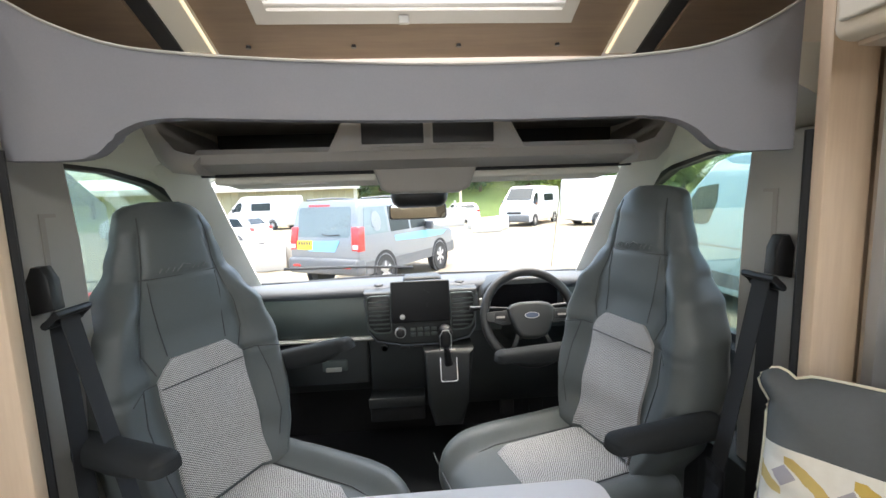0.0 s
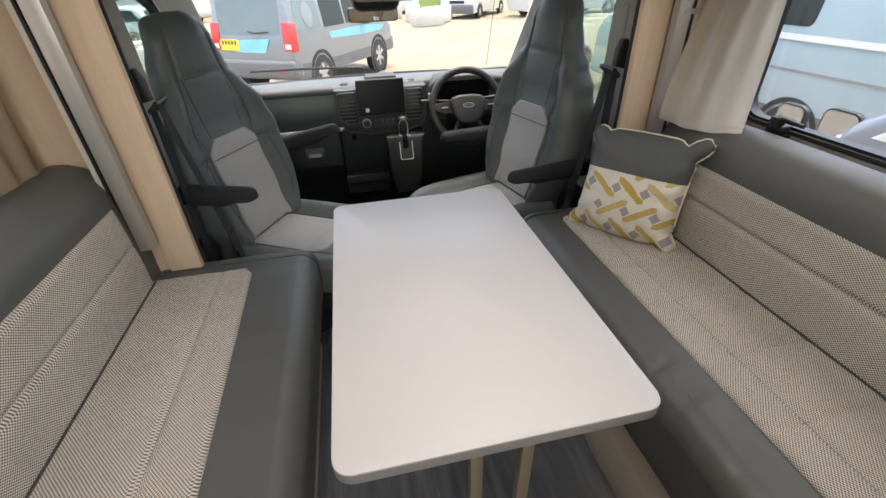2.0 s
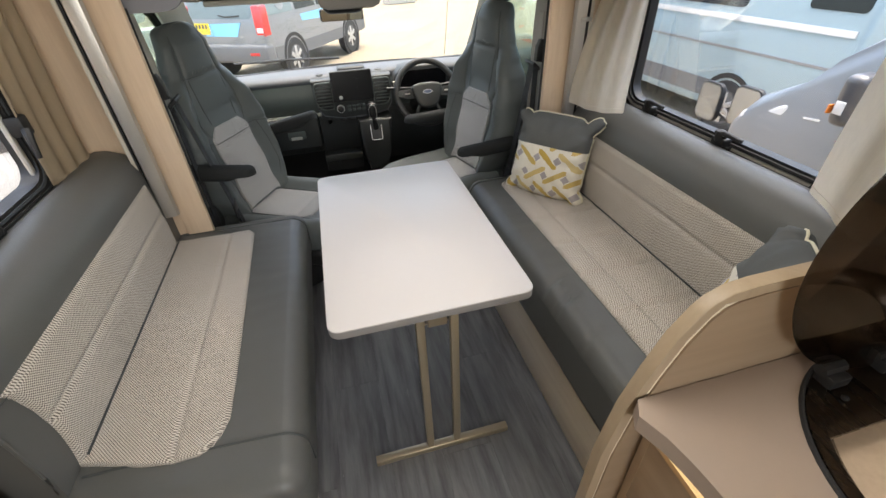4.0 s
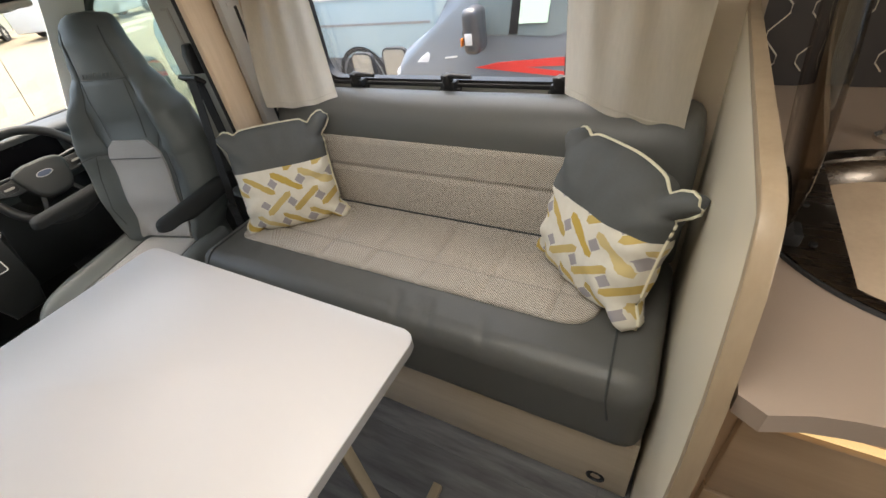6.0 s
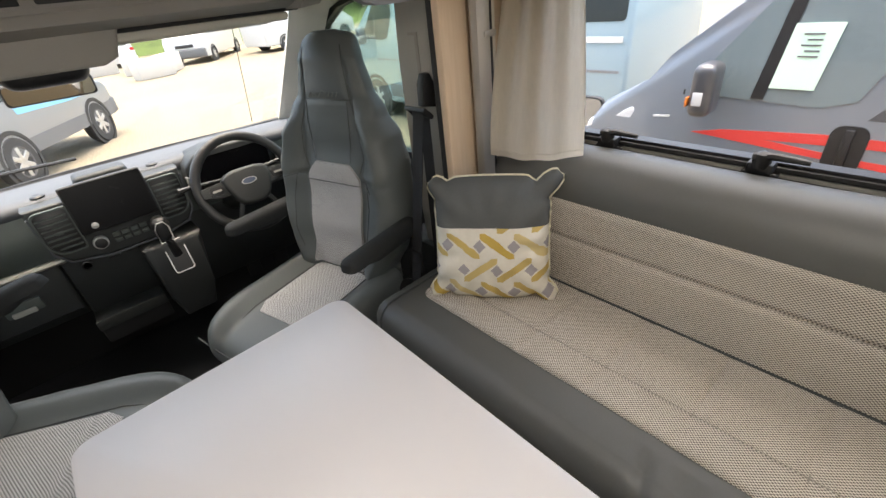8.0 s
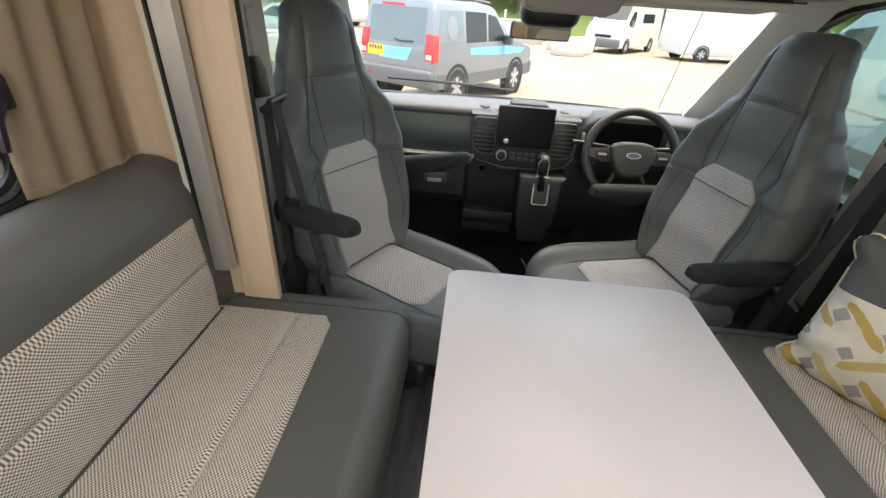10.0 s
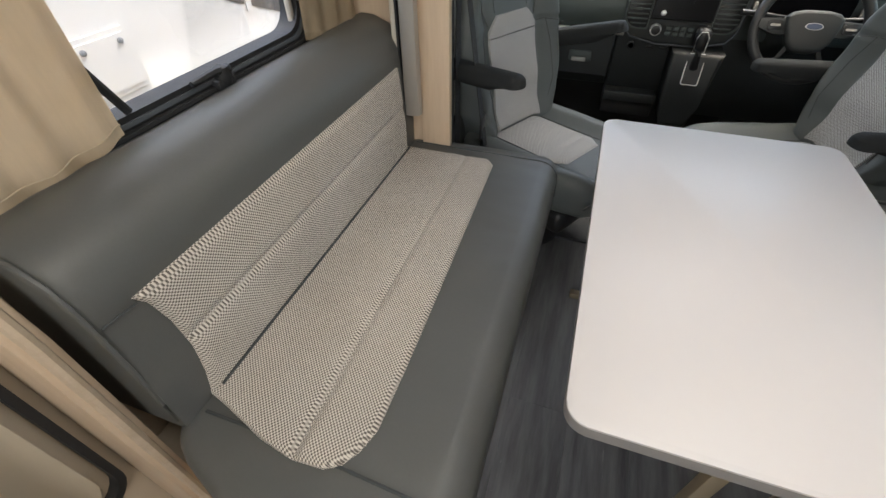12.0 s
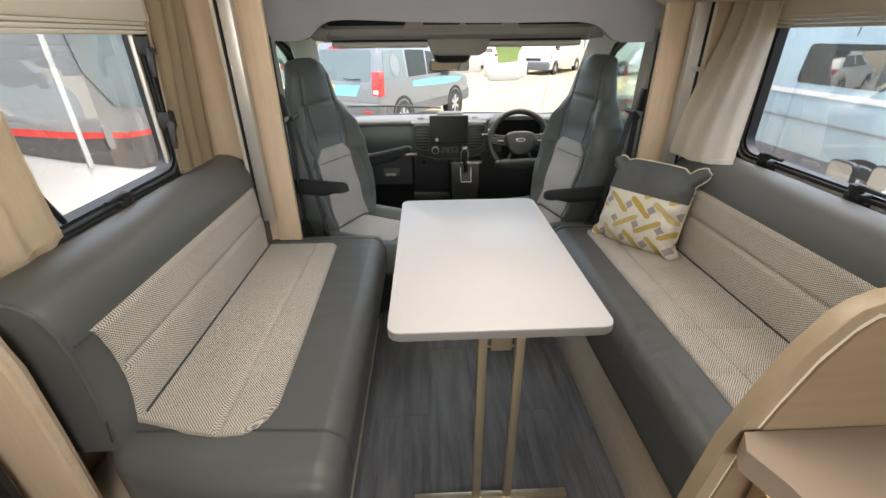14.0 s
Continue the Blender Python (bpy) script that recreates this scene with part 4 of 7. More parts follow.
# ---- cushions ----
def cushion(m, size, ears, label, splay=0.0):
    """A square scatter cushion standing in its own x-z plane; ears: how far each corner sticks out."""
    c = thing("scatter_cushion", (0, 0, 0), label=label, category="cushion", group="scatter cushions")
    c.matrix_basis = m
    WM[c] = m.copy()
    n, h = 30, size / 2
    split = h - 0.36 * size

    def place(u, v, side):
        ru, rv = abs(u), abs(v)
        inset = 0.012 * (1 - abs(v) ** 2.2)
        inset2 = -0.008 * (1 - abs(u) ** 2.2)
        x = u * (h - inset * (ru ** 3))
        z = v * (h - inset2 * (rv ** 3))
        key = (1 if u > 0 else -1, 1 if v > 0 else -1)
        e, sag = ears.get(key, (0.0, 0.0))
        k = min(1, max(0, ru - 0.74) / 0.16) * min(1, max(0, rv - 0.74) / 0.16)
        if ru > 0.72 and rv > 0.72:            # the corner is sewn round, not pointed
            a, b = (ru - 0.72) / 0.28, (rv - 0.72) / 0.28
            x = key[0] * h * (0.72 + 0.28 * a * math.sqrt(1 - b * b * 0.72))
            z = key[1] * h * (0.72 + 0.28 * b * math.sqrt(1 - a * a * 0.72))
        pinch = math.exp(-((ru - 0.70) / 0.07) ** 2) * max(0.0, rv - 0.6) + math.exp(-((rv - 0.70) / 0.07) ** 2) * max(0.0, ru - 0.6)
        x -= key[0] * 0.55 * e * pinch * (rv < 0.92)
        z -= key[1] * 0.9 * e * pinch * (ru < 0.92)
        x += key[0] * e * k
        z += key[1] * e * k * 0.9 - sag * max(0, (ru + rv) / 2 - 0.35) ** 1.5 * 1.9 * (u > 0) * max(0, u) * max(0, v)
        full = ((1 - ru ** 3.2) * (1 - rv ** 3.2)) ** 0.5
        y = side * (0.088 * full + 0.020 * k * (1 - max(ru, rv)) * 8)
        wr = 0.006 * noise.noise(Vector((u * 3.1, v * 3.1, side * 2 + size * 10))) * min(1, full * 2)
        rad = 0.011 * math.sin(14 * math.atan2(v, u)) * max(0, min(1, (max(ru, rv) - 0.45) * 2)) * (1 - max(ru, rv) ** 6)
        return Vector((x, y + wr * side + rad * side, z + h))
    grids = {}
    for side in (-1, 1):
        grids[side] = [[place(2 * i / n - 1, 2 * j / n - 1, side) for i in range(n + 1)] for j in range(n + 1)]
    js = round((split + h) / size * n)
    for lab, j0, j1, mat, nm in (("grey velvet upper band", js, n, CUSHION_GREY, "grey_band"), ("cream cloth printed with mustard bars and grey squares", 0, js, PRINT, "printed_cloth")):
        bm = B()
        for side in (-1, 1):
            V = [[bm.verts.new(p) for p in row] for row in grids[side][j0:j1 + 1]]
            for a, b in zip(V, V[1:]):
                for i in range(n):
                    bm.faces.new((a[i], a[i + 1], b[i + 1], b[i]))
        bmesh.ops.remove_doubles(bm, verts=bm.verts[:], dist=0.0004)
        part(nm, bm, mat, c, lab, local=True, angle=80)
    g = grids[1]
    loop = [g[0][i] for i in range(n)] + [g[j][n] for j in range(n)] + [g[n][n - i] for i in range(n)] + [g[n - j][0] for j in range(n)]
    part("piping", tube(B(), loop, 0.0042, 6, closed=True), PIPING, c, "cream corded piping", local=True)
    return c


def stand(bl_, br_, lean, z):
    """The pose of a cushion whose lower corners stand near two floor points, leaning back by degrees."""
    a, b = Vector((*bl_, z)), Vector((*br_, z))
    mid = (a + b) / 2
    rz = math.degrees(math.atan2(b.y - a.y, b.x - a.x))
    return pose(mid.x, mid.y, mid.z, lean, 0, rz)


# first cushion leans into the front corner of the sofa, the second against the divider
cushion(stand((0.588, 0.640), (0.815, 0.335), -17, 0.564), 0.350, {(-1, 1): (0.020, 0), (1, 1): (0.036, 0), (-1, -1): (0.026, 0), (1, -1): (0.026, 0)}, "scatter cushion with grey band and mustard print on the sofa")
cushion(stand((0.826, -0.395), (0.600, -0.672), -17, 0.568), 0.362, {(-1, 1): (0.018, 0), (1, 1): (0.040, 0.05), (-1, -1): (0.022, 0), (1, -1): (0.026, 0)}, "scatter cushion with grey band and mustard print against the divider")

# ---- divider and kitchen ----
o = [(0.175, 0.0), (0.165, 0.40), (0.161, 0.60), (0.167, 0.815), (0.184, 0.935), (0.206, 1.012), (0.228, 1.073), (0.251, 1.114), (0.267, 1.130), (0.288, 1.138), (0.325, 1.141), (0.60, 1.141), (1.10, 1.141), (1.10, 0.0)]
# marbled laminate, lightened in colour because little light reaches this face
MARBLED_LIFTED = plain("brightened_marbled_laminate", (0.76, 0.68, 0.54), 0.38, var=0.10, scale=9, bumps=0.04)
WOOD_TAN = woodm("tan_oak_face", (0.24, 0.165, 0.105), (0.33, 0.24, 0.16), 0)
WOOD_EDGE = woodm("oak_edge_band", (0.29, 0.215, 0.14), (0.39, 0.30, 0.205), 2)
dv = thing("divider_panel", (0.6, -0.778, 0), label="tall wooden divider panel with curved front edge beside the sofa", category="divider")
part("panel", prism(B(), o, 'y', -0.786, -0.766), MARBLED_LIFTED, dv, "cream laminate panel face")
part("kitchen_face", prism(B(), [(u + 0.016, v - 0.012) if u < 1 else (u, v - (0.012 if v > 0 else 0)) for u, v in o], 'y', -0.7895, -0.7862), WOOD_TAN, dv, "tan wood face towards the kitchen")
part("edge_strip", prism(B(), [(u - 0.004, v) for u, v in o[:9]] + [(u, v + 0.004) for u, v in o[9:13]] + [(u, v - 0.014) for u, v in reversed(o[9:13])] + [(u + 0.014, v - 0.002) for u, v in reversed(o[:9])], 'y', -0.787, -0.7655, 0.002), WOOD_EDGE, dv, "pale oak edge strip")
wt = thing("worktop", (0.65, -1.3, 0.93), label="beige kitchen worktop with a softly curved front", category="worktop")
edge = [(0.176, -0.791), (0.175, -0.817), (0.188, -0.843), (0.197, -0.882), (0.203, -0.928), (0.205, -0.98), (0.206, -1.9)]
SC, SR = (0.555, -1.035), 0.222


def plate_with_hole(bm, outer, c, r, z0, z1, n=48):
    """A plate with a round hole: outer boundary sampled by direction from the hole's middle."""
    ring_i, ring_o = [], []
    for i in range(n):
        t = 2 * math.pi * i / n
        d = Vector((math.cos(t), math.sin(t)))
        best = None
        for (ax, ay), (bx, by) in zip(outer, outer[1:] + outer[:1]):
            ex, ey = bx - ax, by - ay
            den = d.x * ey - d.y * ex
            if abs(den) < 1e-9:
                continue
            k = ((ax - c[0]) * ey - (ay - c[1]) * ex) / den
            w = ((ax - c[0]) * d.y - (ay - c[1]) * d.x) / den
            if k > 0 and -1e-6 <= w <= 1 + 1e-6 and (best is None or k < best):
                best = k
        ring_i.append((c[0] + r * d.x, c[1] + r * d.y))
        ring_o.append((c[0] + best * d.x, c[1] + best * d.y))
    ring_prism(bm, ring_o, ring_i, 'z', z0, z1)
    return bm


near = edge[:6] + [(0.206, -1.30), (1.099, -1.30), (1.099, -0.791)]
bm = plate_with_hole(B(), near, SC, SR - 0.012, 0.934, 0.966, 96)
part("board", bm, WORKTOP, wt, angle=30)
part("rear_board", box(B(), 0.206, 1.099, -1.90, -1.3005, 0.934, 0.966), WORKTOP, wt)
sink = thing("sink", (SC[0], SC[1], 0.966), label="round brushed steel sink with open smoked glass lid", category="sink")
M = pose(SC[0], SC[1], 0.966)
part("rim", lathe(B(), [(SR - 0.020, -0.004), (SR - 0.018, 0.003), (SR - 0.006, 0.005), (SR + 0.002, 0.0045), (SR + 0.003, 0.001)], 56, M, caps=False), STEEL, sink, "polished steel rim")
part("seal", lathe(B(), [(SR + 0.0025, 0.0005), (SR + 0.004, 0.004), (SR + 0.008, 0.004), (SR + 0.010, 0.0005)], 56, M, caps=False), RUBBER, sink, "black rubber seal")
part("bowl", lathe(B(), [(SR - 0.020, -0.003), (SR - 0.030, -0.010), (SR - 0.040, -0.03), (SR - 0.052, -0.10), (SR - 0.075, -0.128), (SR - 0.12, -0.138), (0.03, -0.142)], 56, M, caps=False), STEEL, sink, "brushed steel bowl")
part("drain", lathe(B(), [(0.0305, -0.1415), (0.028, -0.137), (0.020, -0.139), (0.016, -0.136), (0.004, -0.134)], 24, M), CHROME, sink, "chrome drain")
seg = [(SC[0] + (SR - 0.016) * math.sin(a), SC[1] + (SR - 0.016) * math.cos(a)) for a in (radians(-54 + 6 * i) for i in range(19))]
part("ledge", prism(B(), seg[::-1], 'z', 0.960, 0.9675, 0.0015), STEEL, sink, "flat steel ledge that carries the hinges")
M2 = pose(0.56, -0.823, 0.972, 0, 0, -4) @ pose(0, 0, 0.205, 86, 0, 0)
lid = part("lid", lathe(B(), [(0.203, 0.0), (0.208, 0.002), (0.208, 0.004), (0.203, 0.006)], 56, M2), LIDGLASS, sink, "smoked black glass lid standing open")
for x in (0.474, 0.575):
    h = part("hinge", box(B(), x - 0.018, x + 0.018, -0.860, -0.832, 0.969, 0.990, 0.004), BLACK, sink, "black plastic hinge")
    part("knuckle", tube(B(), [(x - 0.02, -0.838, 0.992), (x + 0.02, -0.838, 0.992)], 0.010), BLACK, h)
    part("screw", lathe(B(), [(0.005, 0), (0.005, 0.004), (0.002, 0.005)], 10, pose(x - 0.008, -0.875, 0.970)), BLACK, h)
tap = thing("tap", (0.83, -1.02, 0.966), label="chrome swivel tap beside the sink", category="tap")
part("base", lathe(B(), [(0.026, 0), (0.026, 0.008), (0.018, 0.014), (0.015, 0.06), (0.015, 0.10), (0.008, 0.105)], 20, pose(0.83, -1.02, 0.966)), CHROME, tap)
part("spout", tube(B(), [(0.83, -1.02, 1.05), (0.82, -1.022, 1.085), (0.77, -1.025, 1.10), (0.68, -1.03, 1.095), (0.66, -1.03, 1.07)], 0.010, 10), CHROME, tap)
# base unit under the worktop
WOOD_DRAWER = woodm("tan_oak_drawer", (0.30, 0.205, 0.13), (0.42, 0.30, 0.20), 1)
bu = thing("kitchen_base_unit", (0.65, -1.3, 0), label="pale oak kitchen base unit with drawers and a warm light strip", category="cabinet")
part("carcass", box(B(), 0.232, 1.095, -1.90, -0.790, 0.0, 0.933), WOOD, bu)
for z0, z1 in ((0.705, 0.885), (0.44, 0.695), (0.06, 0.43)):
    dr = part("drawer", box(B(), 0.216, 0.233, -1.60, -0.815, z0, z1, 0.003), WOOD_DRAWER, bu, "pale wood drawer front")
part("light_strip", box(B(), 0.219, 0.227, -1.60, -0.82, 0.892, 0.897), LEDSTRIP, bu, "warm light strip under the worktop")
# dark splashback with pale wavy lines
sp = thing("splashback", (1.09, -1.3, 1.0), label="dark splashback with pale wavy lines", category="splashback")
part("board", box(B(), 1.088, 1.0995, -1.9, -0.80, 0.967, 1.56), plain("dark_splashback", (0.05, 0.045, 0.045), 0.35), sp)
for i in range(16):
    bm = B()
    y0 = -0.83 - i * 0.068
    tube(bm, [(1.087, y0 + 0.017 * math.sin(k * 1.05) * (1 if i % 2 else -1), 1.0 + 0.017 * k) for k in range(33)], 0.0016, 5)
    part("wavy_line", bm, BLIND, sp)

# ---- end panel and entrance door behind the left bench ----
ep = thing("bench_end_panel", (-1.03, -0.46, 0), label="pale oak end panel behind the bench backrest", category="panel")
part("edge", tube(B(), [(-0.971, -0.459, 0.02), (-0.971, -0.459, 0.62), (-0.973, -0.459, 0.80), (-0.985, -0.459, 0.88), (-1.01, -0.459, 0.921), (-1.05, -0.459, 0.936), (-1.09, -0.459, 0.94)], 0.010, 8), WOOD_X, ep, "rounded oak edge")
part("panel", prism(B(), [(-1.099, 0.0), (-0.972, 0.0), (-0.972, 0.62), (-0.974, 0.80), (-0.985, 0.88), (-1.01, 0.92), (-1.05, 0.935), (-1.099, 0.94)], 'y', -0.478, -0.440, 0.006), WOOD, ep)
door = thing("door_1", (-1.09, -0.95, 0), label="cream entrance door with black rubber seals", category="door", kind="structure")
part("leaf", prism(B(), rrect(-1.25, -0.535, 0.34, 1.90, 0.05), 'x', -1.0985, -1.080, 0.004), DIVIDER, door)
part("seal", ring_prism(B(), rrect(-1.275, -0.498, 0.312, 1.925, 0.06), rrect(-1.255, -0.512, 0.328, 1.905, 0.05), 'x', -1.0985, -1.072), RUBBER, door, "black rubber door seal")
part("lower_bin", box(B(), -1.080, -1.03, -1.20, -0.62, 0.42, 0.72, 0.02, 3), BLIND, door, "cream door bin")

# ---- floor planks ----
PW, PL = 0.185, 1.22
plank_mesh = {}
for i in range(-7, 7):
    x0 = i * PW
    off = (i * 0.41) % PL
    j = -3
    while True:
        ya = -2.6 + off + (j) * PL + 1.1
        yb = ya + PL
        j += 1
        if ya > 1.7:
            break
        a, b = max(ya, -2.6), min(yb, 1.75)
        if b - a < 0.05 or x0 + PW < -1.1 or x0 > 1.1:
            continue
        key = round(b - a, 3)
        if key not in plank_mesh:
            plank_mesh[key] = mesh_of("plank", box(B(), 0.0002, PW - 0.0002, 0.0002, b - a - 0.0002, -0.008, 0.0, 0.0006, 1), PLANK)
        ob = new("plank", plank_mesh[key])
        ob.parent = FLOOR
        ob.location = (x0, a, 0)


# ---- cab seats ----
def interp(tab, z):
    for (a, va), (b, vb) in zip(tab, tab[1:]):
        if z <= b:
            k = max(0, (z - a) / (b - a))
            k = k * k * (3 - 2 * k)
            return va + (vb - va) * k
    return tab[-1][1]


HALF = [(0.47, 0.215), (0.58, 0.262), (0.72, 0.286), (0.86, 0.280), (0.96, 0.250), (1.04, 0.204), (1.12, 0.160), (1.20, 0.136), (1.255, 0.118), (1.275, 0.098), (1.29, 0.05)]
FRONT = [(0.47, 0.085), (0.60, 0.105), (0.80, 0.150), (0.95, 0.180), (1.10, 0.192), (1.20, 0.200), (1.29, 0.235)]
THICK = [(0.47, 0.15), (0.70, 0.17), (0.95, 0.14), (1.10, 0.115), (1.22, 0.105), (1.275, 0.085), (1.29, 0.05)]


SHOULDER = [(0.82, 0.125), (0.90, 0.150), (0.98, 0.140), (1.05, 0.118), (1.12, 0.102), (1.25, 0.088)]


def back_front(x, z):
    """Depth of the backrest's front skin at x, z."""
    w = interp(HALF, z)
    u = min(1.0, abs(x) / w)
    ramp = max(0.0, min(1.0, (z - 0.94) / 0.18))
    ramp = ramp * ramp * (3 - 2 * ramp)
    bol = 0.072 * max(0.0, min(1.0, (u - 0.52) / 0.3)) * (1 - ramp)
    crown = 0.02 * u * u * ramp
    ax = abs(x)
    crease = 0.0
    if 0.82 < z < 1.24:
        crease += 0.010 * math.exp(-((ax - interp(SHOULDER, z)) / 0.010) ** 2) * min(1.0, (z - 0.82) / 0.04) * min(1.0, (1.24 - z) / 0.05)
    if ax > 0.12:
        crease += 0.007 * math.exp(-((z - 0.822) / 0.010) ** 2) * min(1.0, (ax - 0.12) / 0.02)
    crease += 0.005 * math.exp(-((z - 1.088) / 0.009) ** 2)
    return interp(FRONT, z) - bol + crown + crease


def captain_seat(at, rz, arms, label):
    st = thing("captain_seat", at, rz, label, "seat", "cab seats")
    bm = B()
    rings = []
    N = 128
    zs = [0.41, 0.44] + [0.47 + 0.0075 * i for i in range(101)] + [1.235, 1.25, 1.262, 1.272, 1.28, 1.286, 1.29]
    for z in zs:
        w, th = interp(HALF, z), interp(THICK, z)
        ring = []
        for i in range(N):
            t = 2 * math.pi * i / N
            c, s = math.cos(t), math.sin(t)
            x = w * math.copysign(abs(c) ** 0.72, c)
            f = interp(FRONT, z)
            if s < 0:
                k = abs(s) ** 0.5
                y = f + th * 0.5 + (back_front(x, z) - f - th * 0.5) * k
            else:
                y = f + th * 0.5 + th * 0.5 * abs(s) ** 0.6
            n = 0.003 * noise.noise(Vector((x * 7, z * 7, rz)))
            ring.append((x, y + n, z))
        rings.append(ring)
    loft(bm, rings)
    back = part("backrest", bm, LEATHER_CAB, st, "dark grey leather backrest with integral headrest", local=True, angle=70)
    # woven insert of the backrest
    bm = B()
    rows, cols = 16, 12
    V = []
    for j in range(rows + 1):
        z = 0.475 + (0.872 - 0.475) * j / rows
        hw = 0.128 if z < 0.83 else 0.128 - 0.045 * (z - 0.83) / 0.042
        V.append([(hw * (2 * i / cols - 1), back_front(hw * (2 * i / cols - 1), z), z) for i in range(cols + 1)])
    fr = [[bm.verts.new((x, y - 0.0075, z)) for x, y, z in r] for r in V]
    bk = [[bm.verts.new((x, y + 0.01, z)) for x, y, z in r] for r in V]
    for L, fl in ((fr, False), (bk, True)):
        for a, b in zip(L, L[1:]):
            for i in range(cols):
                q = (a[i], a[i + 1], b[i + 1], b[i])
                bm.faces.new(q[::-1] if fl else q)
    edge_f = fr[0] + [r[-1] for r in fr[1:]] + fr[-1][-2::-1] + [r[0] for r in fr[-2:0:-1]]
    edge_b = bk[0] + [r[-1] for r in bk[1:]] + bk[-1][-2::-1] + [r[0] for r in bk[-2:0:-1]]
    for i in range(len(edge_f)):
        k = (i + 1) % len(edge_f)
        bm.faces.new((edge_f[i], edge_b[i], edge_b[k], edge_f[k]))
    part("back_insert", bm, WEAVE_X, st, "two-tone woven cloth back insert", local=True, angle=50)
    sb = B()
    seam(sb, [(x, back_front(x, 0.805) - 0.008, 0.805) for x in (-0.125, -0.06, 0, 0.06, 0.125)], 0.002)
    for s in (-1, 1):
        seam(sb, [(s * x, back_front(s * x, z) - 0.0005, z) for x, z in ((0.088, 0.88), (0.094, 0.95), (0.100, 1.02), (0.098, 1.08))], 0.0015)
        seam(sb, [(s * x, back_front(s * x, z) - 0.0005, z) for x, z in ((0.125, 0.84), (0.150, 0.90), (0.140, 0.98), (0.118, 1.05), (0.102, 1.12), (0.095, 1.2), (0.088, 1.25))], 0.0015)
        seam(sb, [(s * x, back_front(s * x, z) - 0.0005, z) for x, z in ((0.132, 0.82), (0.17, 0.825), (0.225, 0.815))], 0.0015)
        seam(sb, [(s * x, back_front(s * x, 1.086) - 0.0005, 1.086) for x in (0.0, 0.04, 0.08, 0.115)], 0.0015)
        seam(sb, [(s * x, back_front(s * x, z) - 0.0005, z) for x, z in ((0.175, 0.825), (0.19, 0.74), (0.185, 0.62), (0.165, 0.54))], 0.0015)
    part("stitching", sb, STITCH, st, local=True)
    sb = B()
    z = 1.105
    for i, x in enumerate((-0.062, -0.045, -0.028, 0.03, 0.047, 0.064)):
        tube(sb, [(x - 0.005, back_front(x, z) - 0.001, z - 0.006), (x + 0.004, back_front(x, z) - 0.001, z + 0.006)], 0.0018, 5)
    tube(sb, [(-0.02, back_front(0, z) - 0.0015, z - 0.008), (0.0, back_front(0, z) - 0.0015, z + 0.012), (0.02, back_front(0, z) - 0.0015, z + 0.006)], 0.002, 5)
    part("embroidery", sb, plain("grey_thread", (0.15, 0.16, 0.16), 0.7, bumps=0), back, "thin embroidered emblem", local=True)

    def top(x, y):
        """Height of the cushion over its flat: raised side bolsters, a rounded front."""
        u = abs(x) / 0.26
        rise = max(0.0, min(1.0, (u - 0.46) / 0.34))
        return 0.040 * rise * rise * (3 - 2 * rise) - 0.045 * max(0.0, (-y - 0.30) / 0.14) ** 2

    def cf(p):
        q = Vector(p)
        q.z += top(q.x, q.y) * max(0.0, min(1.0, (q.z - 0.35) / 0.08))
        f = max(0.0, (-q.y - 0.20) / 0.23)
        q.x *= 1 - 0.30 * f * f
        q.z += 0.002 * noise.noise(Vector((q.x * 9, q.y * 9, rz)))
        return q
    part("seat_cushion", softbox(B(), -0.260, 0.260, -0.43, 0.17, 0.325, 0.452, 0.055, 26, cf), LEATHER_CAB, st, "dark grey leather seat cushion with raised bolsters", local=True, angle=70)
    o = [(-0.132, 0.10), (-0.130, -0.200), (-0.100, -0.245), (0.100, -0.245), (0.130, -0.200), (0.132, 0.10)]
    part("seat_insert", quilt(o, lambda u, v, h: (u, v, 0.4535 + top(u, v) + h), (-0.165,), (), 0.006, 24, 34), WEAVE_X, st, "two-tone woven cloth seat insert", local=True, angle=60)
    for sx in (-1, 1):
        part("bolster_seam", seam(B(), [(sx * 0.137, y, 0.4535 + top(0.137, y)) for y in (0.08, -0.05, -0.15, -0.235)] + [(sx * 0.12, -0.33, 0.453 + top(0.12, -0.33)), (sx * 0.115, -0.40, 0.440 + top(0.115, -0.40))], 0.0024), STITCH, st, local=True)
    part("cushion_seam", seam(B(), [(-0.24, -0.415, 0.410), (-0.12, -0.425, 0.413), (0, -0.428, 0.413), (0.12, -0.425, 0.413), (0.24, -0.415, 0.410)], 0.003), STITCH, st, local=True)
    part("side_skirt", box(B(), -0.235, 0.235, -0.34, 0.22, 0.235, 0.335, 0.03, 3), BLACK, st, "black plastic seat skirt", local=True)
    part("swivel_base", lathe(B(), [(0.20, 0.0), (0.20, 0.205), (0.22, 0.215), (0.22, 0.24)], 28), BLACK, st, "black swivel base", local=True)
    for s, (armz, tilt) in zip((-1, 1), arms):
        arm = B()
        softbox(arm, -0.034, 0.034, -0.335, 0.02, -0.07, 0.0, 0.03, 6, lambda p: Vector((p.x, p.y, p.z + (0.035 * max(0, (-p.y - 0.20) / 0.13) if p.z < -0.04 else 0))))
        bmesh.ops.transform(arm, matrix=pose(s * 0.297, 0.185, armz - 0.022) @ pose(0, 0, 0, -tilt, 0, 0), verts=arm.verts[:])
        a = part("armrest", arm, ARMPAD, st, "padded black armrest", local=True, angle=60)
        piv = lathe(B(), [(0.030, -0.02), (0.034, 0.0), (0.030, 0.03)], 16, pose(s * 0.262, 0.185, armz - 0.06, 0, 90 * s, 0))
        part("pivot", piv, BLACK, a, local=True)
